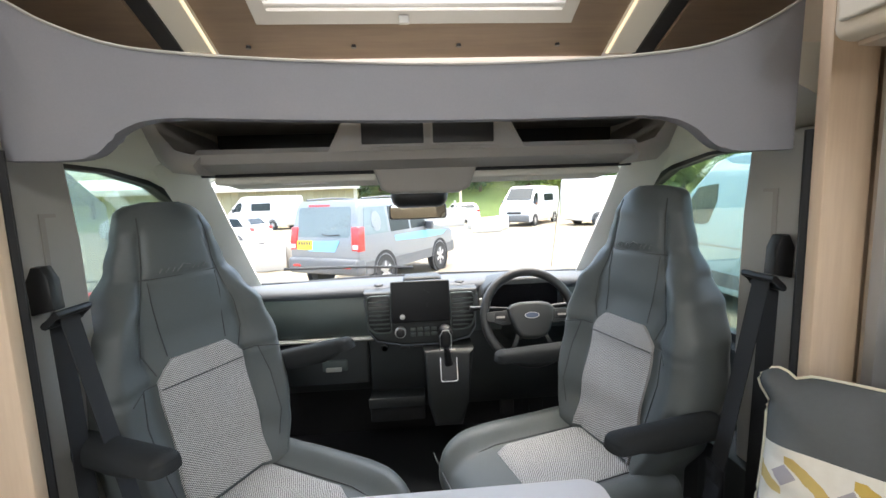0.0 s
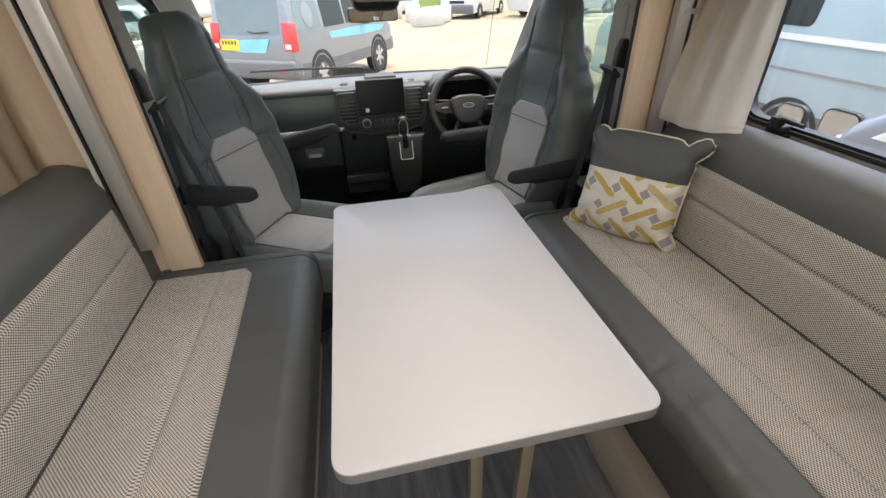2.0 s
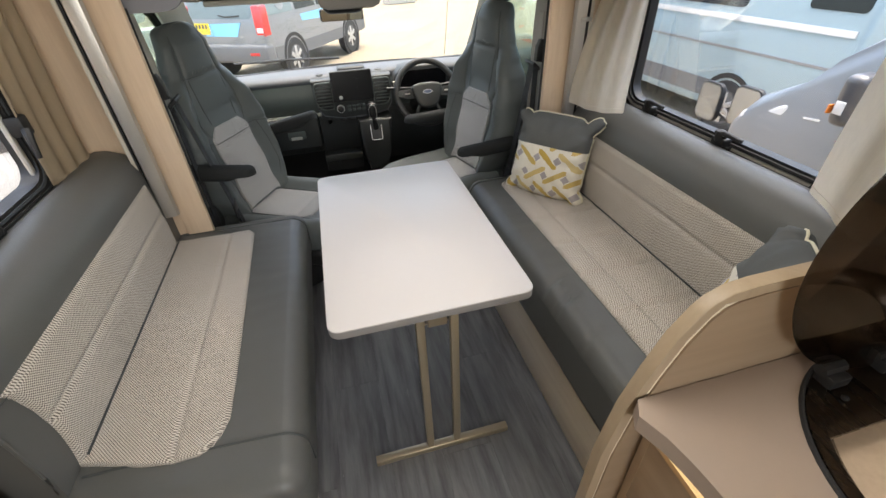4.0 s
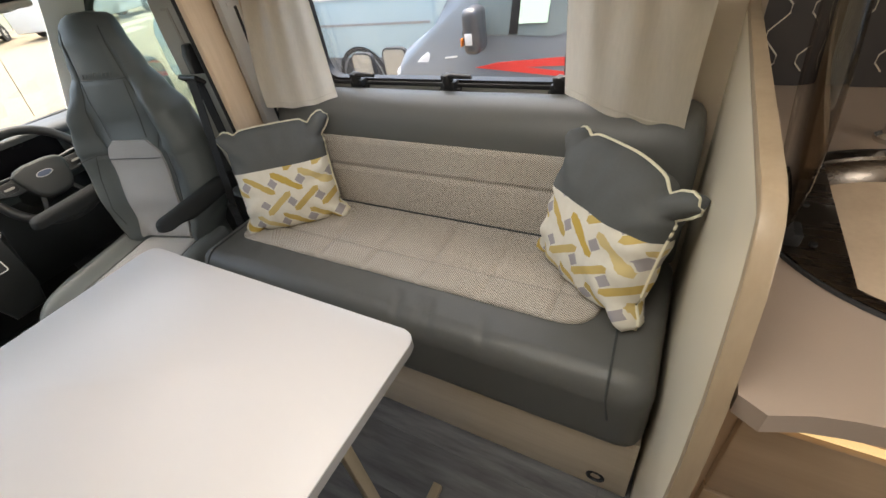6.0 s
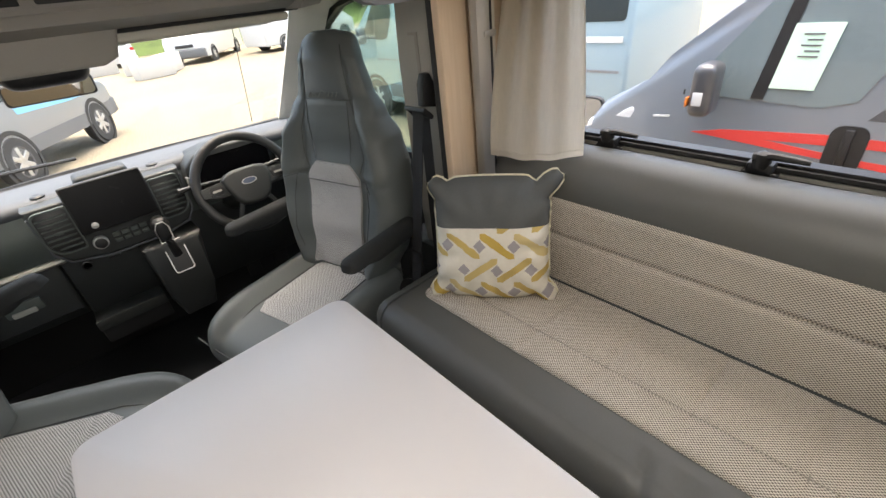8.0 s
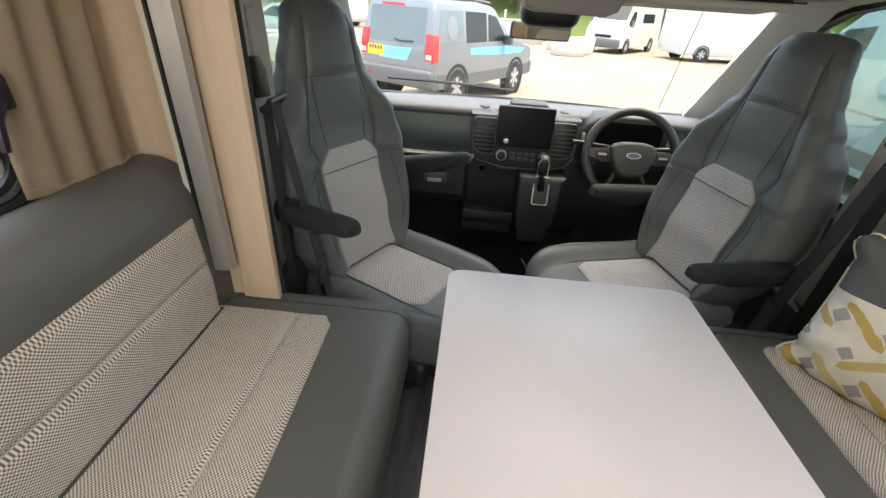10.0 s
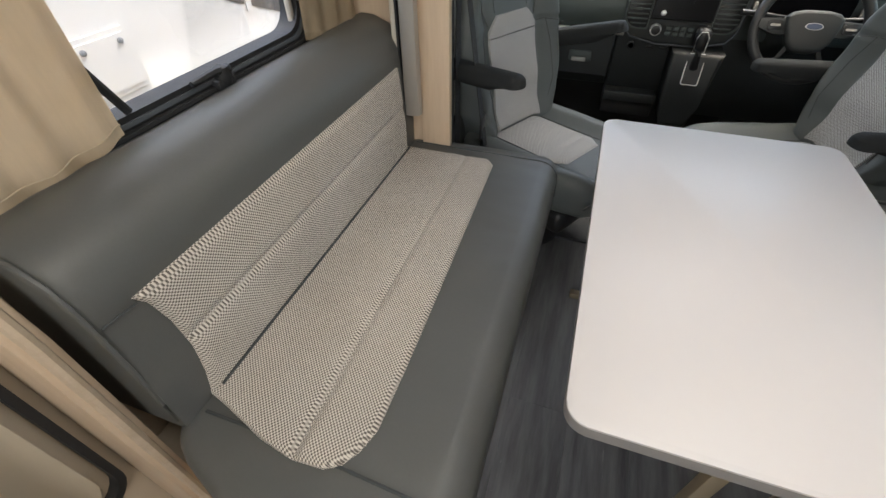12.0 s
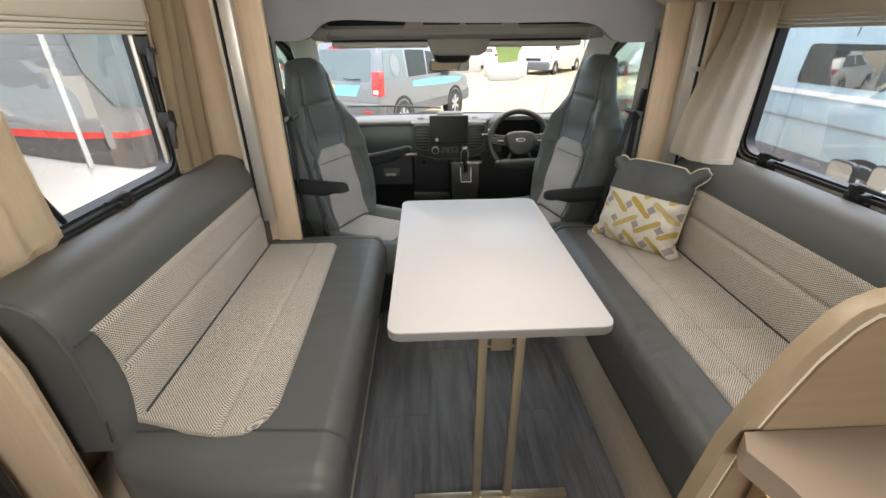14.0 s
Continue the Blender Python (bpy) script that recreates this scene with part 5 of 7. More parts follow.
    lev = part("recline_knob", lathe(B(), [(0.035, 0), (0.035, 0.02), (0.02, 0.028)], 18, pose(0.26, 0.14, 0.41, 0, 90, 0)), BLACK, st, local=True)
    return st


captain_seat((0.462, 1.123, 0.0), -74.9, ((0.722, 2), (0.722, 2)), "grey leather driver's captain seat swivelled towards the table")
captain_seat((-0.520, 1.036, 0.0), 61.6, ((0.800, 4), (0.775, 16)), "grey leather passenger captain seat swivelled towards the table")

# ---- cab shell ----
bm = B()
# windscreen surround: two A-pillars and a top rail
WB, WT = (2.14, 0.845), (1.44, 1.435)       # windscreen base and top: y z


def wpt(s, t, out=0.0):
    """A point on the windscreen's side edge, t from base to top."""
    return Vector((s * (0.90 + out - 0.07 * t), WB[0] + (WT[0] - WB[0]) * t - 0.03, WB[1] + (WT[1] - WB[1]) * t))


for s, nm in ((-1, "left"), (1, "right")):
    bm = B()
    rings = []
    for i in range(9):
        t = -0.12 + 1.12 * i / 8
        p = wpt(s, t)
        w = 0.055 + 0.05 * max(0, t - 0.55) ** 2 * 3
        rings.append([p + Vector((s * a, b, c)) for a, b, c in ((-0.05, 0.04, 0.02), (-0.055 - w * 0.3, 0.0, 0.0), (-0.03, -0.05, -0.02), (0.03, -0.09, -0.03), (0.06, -0.05, 0.0), (0.06, 0.05, 0.03))])
    loft(bm, rings)
    struct("a_pillar_" + nm, bm, LINER, "cream A-pillar trim beside the windscreen", "pillar", angle=60)
    # B-pillar trim with belt slot
    bm = B()
    prism(bm, [(0.720, 0.55), (0.915, 0.55), (0.925, 0.85), (0.92, 1.20), (0.915, 1.40), (0.72, 1.40)], 'x', *sorted((s * 0.80, s * 0.93)), 0.02, 3)
    struct("b_pillar_" + nm, bm, TRIM, "grey plastic B-pillar trim", "pillar")
    bm = tube(B(), [(s * 0.765, 0.712, z) for z in (0.02, 0.3, 0.7, 1.1, 1.385)], 0.012, 8)
    struct("door_seal_" + nm, bm, RUBBER, "black rubber seal along the cab opening", "trim")
    bm = box(B(), *sorted((s * 0.775, s * 0.93)), 0.716, 1.02, 0.0, 0.56, 0.01)
    struct("b_pillar_base_" + nm, bm, DASH, "dark plastic lower B-pillar trim", "pillar")
    bm = B()
    box(bm, *sorted((s * 0.797, s * 0.8025)), 0.82, 0.832, 1.10, 1.27)
    box(bm, *sorted((s * 0.797, s * 0.8025)), 0.832, 0.86, 1.262, 1.27)
    struct("belt_slot_" + nm, bm, SHELF, "dark height adjuster slot in the trim", "trim")
    # cab door: lower panel, frame round the side window
    dr = thing("door_2" if s < 0 else "door_3", (s * 0.9, 1.4, 0.0), label="dark cab door with a side window", category="door", kind="structure")
    part("door_panel", prism(B(), [(1.0, 0.05), (2.05, 0.05), (2.08, 0.80), (1.80, 0.815), (1.0, 0.81)], 'x', *sorted((s * 0.90, s * 0.96)), 0.02, 3), DASH, dr, "dark grey door panel")
    part("door_ledge", box(B(), *sorted((s * 0.84, s * 0.92)), 1.05, 1.75, 0.60, 0.69, 0.025, 3), DASH, dr, "dark door pull ledge")
    op = [(1.0, 0.835), (1.95, 0.835), (1.90, 0.95), (1.72, 1.13), (1.55, 1.285), (1.42, 1.345), (1.22, 1.378), (1.0, 1.385)]
    oo = [(0.96, 0.79), (2.06, 0.79), (2.02, 0.93), (1.80, 1.17), (1.61, 1.34), (1.46, 1.40), (1.24, 1.43), (0.96, 1.44)]
    part("window_surround", ring_prism(B(), oo, op, 'x', *sorted((s * 0.915, s * 0.955))), RUBBER, dr, "black window surround")
    part("quarter_bar", slab(B(), [(s * 0.92, 1.60, 0.83), (s * 0.92, 1.63, 0.83), (s * 0.92, 1.63, 1.27), (s * 0.92, 1.60, 1.29)], 0.02), RUBBER, dr, "black quarter light bar")
    q = part("pane", prism(B(), op, 'x', *sorted((s * 0.930, s * 0.934))), SIDEGLASS, dr, "green-tinted side window pane")
    q.visible_shadow = False
    # liner above the side window, joined to the roof
    bm = B()
    rings = []
    for y, z, in ((0.75, 1.405), (0.98, 1.405), (1.22, 1.40), (1.40, 1.375), (1.52, 1.34), (1.60, 1.30)):
        rings.append([(s * 0.945, y, z - 0.005), (s * 0.90, y, z - 0.012), (s * 0.86, y, z + 0.01), (s * 0.80, y, z + 0.06), (s * 0.72, y, z + 0.10), (s * 0.70, y, z + 0.16), (s * 0.95, y, z + 0.16)])
    loft(bm, rings)
    struct("cab_side_liner_" + nm, bm, LINER, "cream headliner over the cab side window", "headliner", angle=70)
    # seat belt
    belt = thing("seat_belt", (s * 0.78, 0.78, 0.3), label="black seat belt hanging from the B-pillar", category="seat belt", group="seat belts")
    part("anchor", prism(B(), [(s * u, v) for u, v in ((0.752, 1.08), (0.798, 1.07), (0.800, 1.14), (0.786, 1.168), (0.768, 1.168), (0.755, 1.14))][::s], 'y', 0.766, 0.798, 0.006), BLACK, belt, "black belt anchor cover")
    part("guide_loop", tube(B(), [(s * 0.735, 0.745, 1.075), (s * 0.735, 0.83, 1.075), (s * 0.755, 0.83, 1.055), (s * 0.755, 0.745, 1.055)], 0.008, 8, closed=True), BLACK, belt)
    a0, a1 = Vector((s * 0.745, 0.765, 1.07)), Vector((s * 0.745, 0.812, 1.07))
    e0, e1 = Vector((s * 0.66, 0.80, 0.45)), Vector((s * 0.66, 0.845, 0.45))
    bm = slab(B(), [a0, a1, e1, e0], 0.0022 * s)
    part("webbing", bm, BELT, belt, "black belt webbing")
    bm = slab(B(), [(s * 0.765, 0.765, 1.06), (s * 0.765, 0.812, 1.06), (s * 0.772, 0.84, 0.30), (s * 0.772, 0.79, 0.30)], 0.0022 * s)
    part("return_webbing", bm, BELT, belt, "black belt webbing")
    part("tongue", box(B(), *sorted((s * 0.672, s * 0.682)), 0.79, 0.85, 0.52, 0.60, 0.004), BLACK, belt, "black belt buckle tongue")
    part("tongue_plate", box(B(), *sorted((s * 0.674, s * 0.679)), 0.805, 0.838, 0.475, 0.52, 0.001), CHROME, belt, "bright buckle plate")

ws = thing("windscreen", (0, 1.8, 0.86), label="large raked windscreen of clear glass", category="windscreen", kind="structure")
bm = B()
rings = []
for i in range(9):
    t = i / 8
    ring = []
    for k in range(13):
        u = 2 * k / 12 - 1
        p = wpt(1, t)
        ring.append((p.x * u, p.y + 0.10 * (1 - u * u), p.z + 0.01 * (1 - u * u)))
    rings.append(ring)
L = [[bm.verts.new(p) for p in r] for r in rings]
for a, b in zip(L, L[1:]):
    for i in range(12):
        bm.faces.new((a[i], a[i + 1], b[i + 1], b[i]))
bmesh.ops.solidify(bm, geom=bm.faces[:], thickness=0.004)
q = part("pane", bm, PANE, ws, "clear windscreen glass", angle=80)
q.visible_shadow = False
part("lower_band", tube(B(), [Vector(p) + Vector((0, -0.012, 0.0)) for p in rings[0]], 0.012, 6), BLACK, ws, "black windscreen border")
part("aerial", tube(B(), [(0.665, 2.02, 0.90), (0.67, 1.98, 1.05), (0.665, 1.86, 1.36)], 0.0016, 5), BLACK, ws, "thin black aerial wire")
wp = thing("wiper", (-0.3, 2.2, 0.87), label="black windscreen wiper arm lying along the glass", category="wiper")
part("arm", tube(B(), [(-0.75, 2.23, 0.915), (-0.4, 2.27, 0.905), (-0.05, 2.29, 0.885)], 0.008, 6), BLACK, wp)

# roof liner and overhead shelf
bm = B()
box(bm, -0.80, 0.80, 1.06, 1.47, 1.525, 1.56, 0.01)
box(bm, -1.1, 1.1, 1.0, 1.50, 1.562, 1.58)
box(bm, -0.75, 0.75, 0.766, 1.0, 1.500, 1.510)
struct("cab_ceiling", bm, LINER, "cream cab headliner board", "ceiling")
sh = thing("overhead_shelf", (0, 1.25, 1.4), label="grey plastic overhead shelf with open cubbies above the windscreen", category="shelf")
YF = 1.10
part("bottom_rail", prism(B(), [(YF, 1.410), (YF + 0.015, 1.385), (YF + 0.10, 1.365), (1.46, 1.362), (1.46, 1.382), (YF + 0.02, 1.425)], 'x', -0.62, 0.62, 0.006), SHELF, sh)
part("shelf_floor", box(B(), -0.66, 0.66, YF + 0.02, 1.46, 1.405, 1.415), SHELF, sh)
part("back_wall", box(B(), -0.70, 0.70, 1.45, 1.462, 1.40, 1.55), DASH, sh)
part("top_rail", box(B(), -0.72, 0.72, YF - 0.02, 1.46, 1.512, 1.53, 0.004), SHELF, sh)
part("centre_housing", prism(B(), [(-0.215, 1.500), (-0.265, 1.408), (0.285, 1.408), (0.235, 1.500)], 'y', YF - 0.004, YF + 0.012, 0.003), SHELF, sh, "grey cubby housing")
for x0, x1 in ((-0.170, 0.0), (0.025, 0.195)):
    # flat black panel instead of a hollow: the recess's shade is its colour
    part("cubby", prism(B(), [(x0, 1.425), (x1, 1.425), (x1, 1.488), (x0, 1.488)], 'y', YF - 0.007, YF + 0.001, 0.0015), BLACK, sh, "black panel painted as the shade inside a cubby")
    ring = ring_prism(B(), rrect(x0 - 0.006, x1 + 0.006, 1.419, 1.494, 0.006, 2), rrect(x0, x1, 1.425, 1.488, 0.004, 2), 'y', YF - 0.012, YF - 0.003)
    part("cubby_frame", ring, SHELF, sh)
for s in (-1, 1):
    bm = B()
    rings = []
    for x, zt, zb in ((0.60, 1.405, 1.36), (0.665, 1.425, 1.366), (0.70, 1.47, 1.40), (0.725, 1.53, 1.46), (0.74, 1.56, 1.53)):
        rings.append([(s * x, YF, zt), (s * (x + 0.02), YF - 0.005, (zt + zb) / 2), (s * (x + 0.02), YF + 0.02, zb), (s * (x + 0.02), 1.46, zb), (s * x, 1.46, zt)])
    loft(bm, rings)
    part("shelf_end", bm, SHELF, sh, angle=60)
    vis = thing("sun_visor", (s * 0.4, 1.34, 1.35), label="cream sun visor folded up under the overhead shelf", category="sun visor", group="sun visors")
    bm = softbox(B(), *sorted((s * 0.145, s * 0.625)), 1.22, 1.40, 1.333, 1.356, 0.010, 5, lambda p: Vector((p.x, p.y, p.z - 0.10 * max(0, p.y - 1.30))))
    part("board", bm, LINER, vis)
    part("hinge_rod", tube(B(), [(s * 0.14, 1.225, 1.36), (s * 0.66, 1.225, 1.362)], 0.006), BLACK, vis)
part_v = part("vanity_label", box(B(), -0.43, -0.30, 1.235, 1.26, 1.3305, 1.3335), CEIL, bpy.data.objects["sun_visor"], "pale label strip on the visor")
cs = thing("roof_console", (0, 1.28, 1.28), label="grey roof console with dark sensor pod above the mirror", category="console")
part("housing", prism(B(), [(-0.155, 1.372), (-0.132, 1.305), (-0.10, 1.292), (0.105, 1.290), (0.14, 1.305), (0.165, 1.372)], 'y', 1.20, 1.40, 0.012, 3), SHELF, cs)
part("sensor_pod", softbox(B(), -0.12, 0.10, 1.50, 1.64, 1.238, 1.335, 0.045, 6), BLACK, cs, "black sensor pod")
mi = thing("rear_view_mirror", (-0.016, 1.70, 1.218), label="black rear-view mirror hung on the windscreen", category="mirror")
part("shell", softbox(B(), -0.138, 0.106, 1.692, 1.725, 1.186, 1.252, 0.014, 6), BLACK, mi)
part("mirror_face", prism(B(), rrect(-0.131, 0.099, 1.192, 1.246, 0.014), 'y', 1.6885, 1.6925), MIRROR, mi, "reflecting mirror face")
part("stem", tube(B(), [(-0.016, 1.715, 1.245), (-0.01, 1.70, 1.27), (-0.01, 1.66, 1.30)], 0.012), BLACK, mi)

# ---- dashboard ----
da = thing("dashboard", (0, 1.9, 0.5), label="dark grey plastic dashboard with vents, screen and binnacle", category="dashboard")
bm = B()
rings = []
for i in range(25):
    x = -0.89 + 1.78 * i / 24
    hump = 0.018 * math.exp(-((x - 0.41) / 0.17) ** 2)
    bow = 0.09 * (1 - (x / 0.89) ** 2)
    rings.append([(x, 1.735, 0.873 + hump), (x, 1.752, 0.890 + hump), (x, 1.79, 0.896 + hump), (x, 1.92, 0.888), (x, 2.09 + bow, 0.856), (x, 2.10 + bow, 0.80), (x, 1.80, 0.80), (x, 1.74, 0.85)])
loft(bm, rings)
part("top_pad", bm, DASH_TOP, da, "soft dash top", angle=60)
part("front_panel", prism(B(), [(1.742, 0.862), (1.728, 0.80), (1.722, 0.70), (1.74, 0.672), (1.85, 0.672), (1.85, 0.862)], 'x', -0.89, 0.89, 0.004), DASH_MID, da, "green-grey dash face")
part("trim_lip", prism(B(), [(1.715, 0.678), (1.712, 0.668), (1.73, 0.655), (1.80, 0.655), (1.80, 0.678)], 'x', -0.88, -0.235, 0.003), TRIM, da, "thin pale lip along the dash")
part("glovebox", prism(B(), [(1.755, 0.655), (1.765, 0.45), (1.85, 0.38), (1.95, 0.38), (1.95, 0.655)], 'x', -0.88, -0.265, 0.012, 3), DASH, da, "dark glovebox lid")
part("glovebox_latch", box(B(), -0.47, -0.36, 1.748, 1.768, 0.515, 0.565, 0.006), DASH_MID, da, "glovebox latch recess")
part("latch_handle", box(B(), -0.455, -0.385, 1.741, 1.756, 0.515, 0.535, 0.004), TRIM, da)
part("lower_shroud", prism(B(), [(1.76, 0.672), (1.78, 0.40), (1.9, 0.25), (2.05, 0.25), (2.05, 0.672)], 'x', -0.262, 0.89, 0.012, 3), DASH, da, "dark lower dash")
part("firewall", box(B(), -0.93, 0.93, 2.12, 2.16, -0.05, 0.86), RUBBER, da)
part("storage_tray", box(B(), -0.262, -0.018, 1.66, 1.80, 0.375, 0.40, 0.006), DASH, da, "open storage tray")
part("tray_lip", box(B(), -0.262, -0.018, 1.652, 1.664, 0.375, 0.420, 0.004), DASH, da)
# black box stands in for the dark inside of the tray
part("tray_body", box(B(), -0.262, -0.018, 1.69, 1.80, 0.29, 0.375, 0.01), RUBBER, da)
# centre stack
part("centre_panel", prism(B(), [(-0.262, 0.885), (-0.250, 0.715), (-0.215, 0.672), (-0.10, 0.648), (0.08, 0.648), (0.185, 0.672), (0.215, 0.715), (0.222, 0.885)], 'y', 1.665, 1.76, 0.014, 3), DASH, da, "dark centre stack")
part("stack_bezel", tube(B(), [(-0.258, 1.662, 0.86), (-0.248, 1.660, 0.72), (-0.214, 1.658, 0.675), (-0.10, 1.656, 0.652), (0.08, 1.656, 0.652), (0.183, 1.658, 0.675), (0.212, 1.660, 0.72), (0.219, 1.662, 0.86)], 0.004, 6), DASH_TOP, da, "thin satin bezel")
for x0, x1, rr in ((-0.246, -0.152, (0.05, 0.008, 0.008, 0.02)), (0.108, 0.204, (0.008, 0.05, 0.02, 0.008))):
    vent = part("vent", prism(B(), rrect(x0, x1, 0.715, 0.868, rr, 5), 'y', 1.655, 1.668, 0.003), BLACK, da, "black air vent")
    part("vent_rim", ring_prism(B(), rrect(x0 - 0.005, x1 + 0.005, 0.710, 0.873, rr, 5), rrect(x0, x1, 0.715, 0.868, rr, 5), 'y', 1.648, 1.664), DASH_MID, vent)
    for k in range(7):
        z = 0.730 + 0.019 * k
        cutin = 0.022 if k == 0 else 0.004
        part("slat", box(B(), x0 + (cutin if x0 < 0 else 0.004), x1 - (cutin if x0 > 0 else 0.004), 1.646, 1.664, z, z + 0.005, 0.0015), DASH_MID, vent)
    part("tab", box(B(), x0 + 0.036, x1 - 0.036, 1.642, 1.652, 0.785, 0.795, 0.002), DASH_MID, vent)
for x in (-0.205, 0.158):
    part("tweeter", lathe(B(), [(0.022, 0), (0.022, 0.004), (0.016, 0.008), (0.004, 0.006)], 18, pose(x, 1.775, 0.893)), BLACK, da)
scr = thing("infotainment_screen", (-0.022, 1.64, 0.75), label="black infotainment touchscreen standing on the dashboard", category="screen")
SM = pose(-0.022, 1.655, 0.842, -7, 0, 0)
bm = box(B(), -0.125, 0.125, -0.012, 0.02, -0.088, 0.088, 0.008, 3)
bmesh.ops.transform(bm, matrix=SM, verts=bm.verts[:])
part("housing", bm, BLACK, scr)
bm = prism(B(), rrect(-0.119, 0.119, -0.082, 0.082, 0.006), 'y', -0.0145, -0.0118)
bmesh.ops.transform(bm, matrix=SM, verts=bm.verts[:])
part("display", bm, SCREEN, scr, "glossy black display")
bm = lathe(B(), [(0.011, 0), (0.011, 0.004), (0.008, 0.006), (0.0, 0.006)], 18, SM @ pose(-0.078, -0.014, -0.062, 90, 0, 0))
part("home_button", bm, BEZEL, scr, "bright home button")
part("shell_back", softbox(B(), -0.095, 0.075, 1.70, 1.80, 0.885, 0.938, 0.02, 4), DASH, scr, "dark screen back shell")
for x, r in ((-0.112, 0.024), (0.078, 0.024)):
    kn = part("dial", lathe(B(), [(r, 0), (r, 0.014), (r * 0.86, 0.018)], 24, pose(x, 1.656, 0.712, 90, 0, 0)), BEZEL, da, "bright ringed rotary dial")
    part("dial_cap", lathe(B(), [(r * 0.78, 0.016), (r * 0.78, 0.0215), (r * 0.5, 0.023)], 24, pose(x, 1.656, 0.712, 90, 0, 0)), BLACK, kn)
for i in range(4):
    for j in range(2):
        part("button", box(B(), -0.07 + i * 0.030, -0.048 + i * 0.030, 1.650, 1.66, 0.690 + j * 0.022, 0.706 + j * 0.022, 0.002), DASH_MID, da)
part("power_socket", lathe(B(), [(0.018, 0), (0.018, 0.006), (0.012, 0.008), (0.011, 0.0)], 18, pose(-0.19, 1.752, 0.61, 90, 0, 0)), BLACK, da, "round power socket")
for x in (-0.12, -0.06):
    part("switch", box(B(), x, x + 0.04, 1.752, 1.765, 0.60, 0.612, 0.003), BLACK, da)
# gear selector
ge = thing("gear_selector", (0.08, 1.62, 0.5), label="automatic gear selector with bright surround on a dark console", category="gear selector")
part("console", prism(B(), [(-0.018, 0.640), (-0.005, 0.40), (0.02, 0.30), (0.14, 0.30), (0.165, 0.40), (0.195, 0.640)], 'y', 1.60, 1.80, 0.02, 3), DASH, ge)
GM = pose(0.085, 1.598, 0.575, -18, 0, 0)
bm = ring_prism(B(), rrect(-0.036, 0.036, -0.066, 0.066, 0.010), rrect(-0.0325, 0.0325, -0.0625, 0.0625, 0.008), 'y', -0.008, 0.004)
bmesh.ops.transform(bm, matrix=GM, verts=bm.verts[:])
part("surround", bm, BEZEL, ge, "bright surround")
bm = prism(B(), rrect(-0.0325, 0.0325, -0.0625, 0.0625, 0.008), 'y', -0.004, 0.01)
bmesh.ops.transform(bm, matrix=GM, verts=bm.verts[:])
part("gate", bm, BLACK, ge)
part("stick", tube(B(), [(0.085, 1.60, 0.58), (0.080, 1.582, 0.64), (0.074, 1.585, 0.68)], [0.018, 0.014, 0.012], 10), BLACK, ge)
part("knob", softbox(B(), 0.043, 0.105, 1.556, 1.616, 0.655, 0.752, 0.029, 6, lambda p: Vector((0.074 + (p.x - 0.074) * (0.72 + 0.28 * min(1.0, (p.z - 0.655) / 0.06)), p.y, p.z))), BLACK, ge, "black gear knob")
part("knob_trim", tube(B(), [(0.051, 1.562, 0.66), (0.050, 1.562, 0.715), (0.062, 1.560, 0.738), (0.084, 1.560, 0.738), (0.096, 1.562, 0.715), (0.095, 1.562, 0.66)], 0.0025, 6), BEZEL, ge, "bright knob edging")
# instrument binnacle and wheel
bi = thing("instrument_binnacle", (0.42, 1.68, 0.85), label="dark instrument binnacle behind the steering wheel", category="binnacle")
part("hood", prism(B(), [(0.235, 0.82), (0.245, 0.875), (0.285, 0.910), (0.35, 0.922), (0.49, 0.922), (0.56, 0.905), (0.60, 0.87), (0.61, 0.80), (0.55, 0.735), (0.29, 0.735)], 'y', 1.655, 1.80, 0.014, 3), DASH, bi)
part("glass", prism(B(), rrect(0.275, 0.57, 0.775, 0.895, 0.04), 'y', 1.6515, 1.658), SCREEN, bi, "black instrument glass")
for s in (-1, 1):
    part("trim_strip", box(B(), *sorted((0.42 + s * 0.19, 0.42 + s * 0.178)), 1.645, 1.665, 0.79, 0.84, 0.003), TRIM, bi)
part("end_vent", box(B(), 0.70, 0.80, 1.725, 1.74, 0.765, 0.855, 0.008), BLACK, bi, "black side vent")
sw = thing("steering_wheel", (0.413, 1.52, 0.785), label="black steering wheel with grey spokes and oval badge", category="steering wheel")
SWM = pose(0.413, 1.530, 0.788, 68, 0, 0)
R = 0.183
rim = B()
tube(rim, [SWM @ Vector((R * math.cos(t), R * math.sin(t), 0)) for t in (2 * math.pi * i / 48 for i in range(48))], 0.0185, 12, closed=True)
part("rim", rim, plain("black_wheel_leather", (0.03, 0.031, 0.032), 0.42, scale=200, bumps=0.25, dist=0.0006), sw)


def swpart(name, bm, mat, label="", parent=None):
    bmesh.ops.transform(bm, matrix=SWM, verts=bm.verts[:])
    return part(name, bm, mat, parent or sw, label)


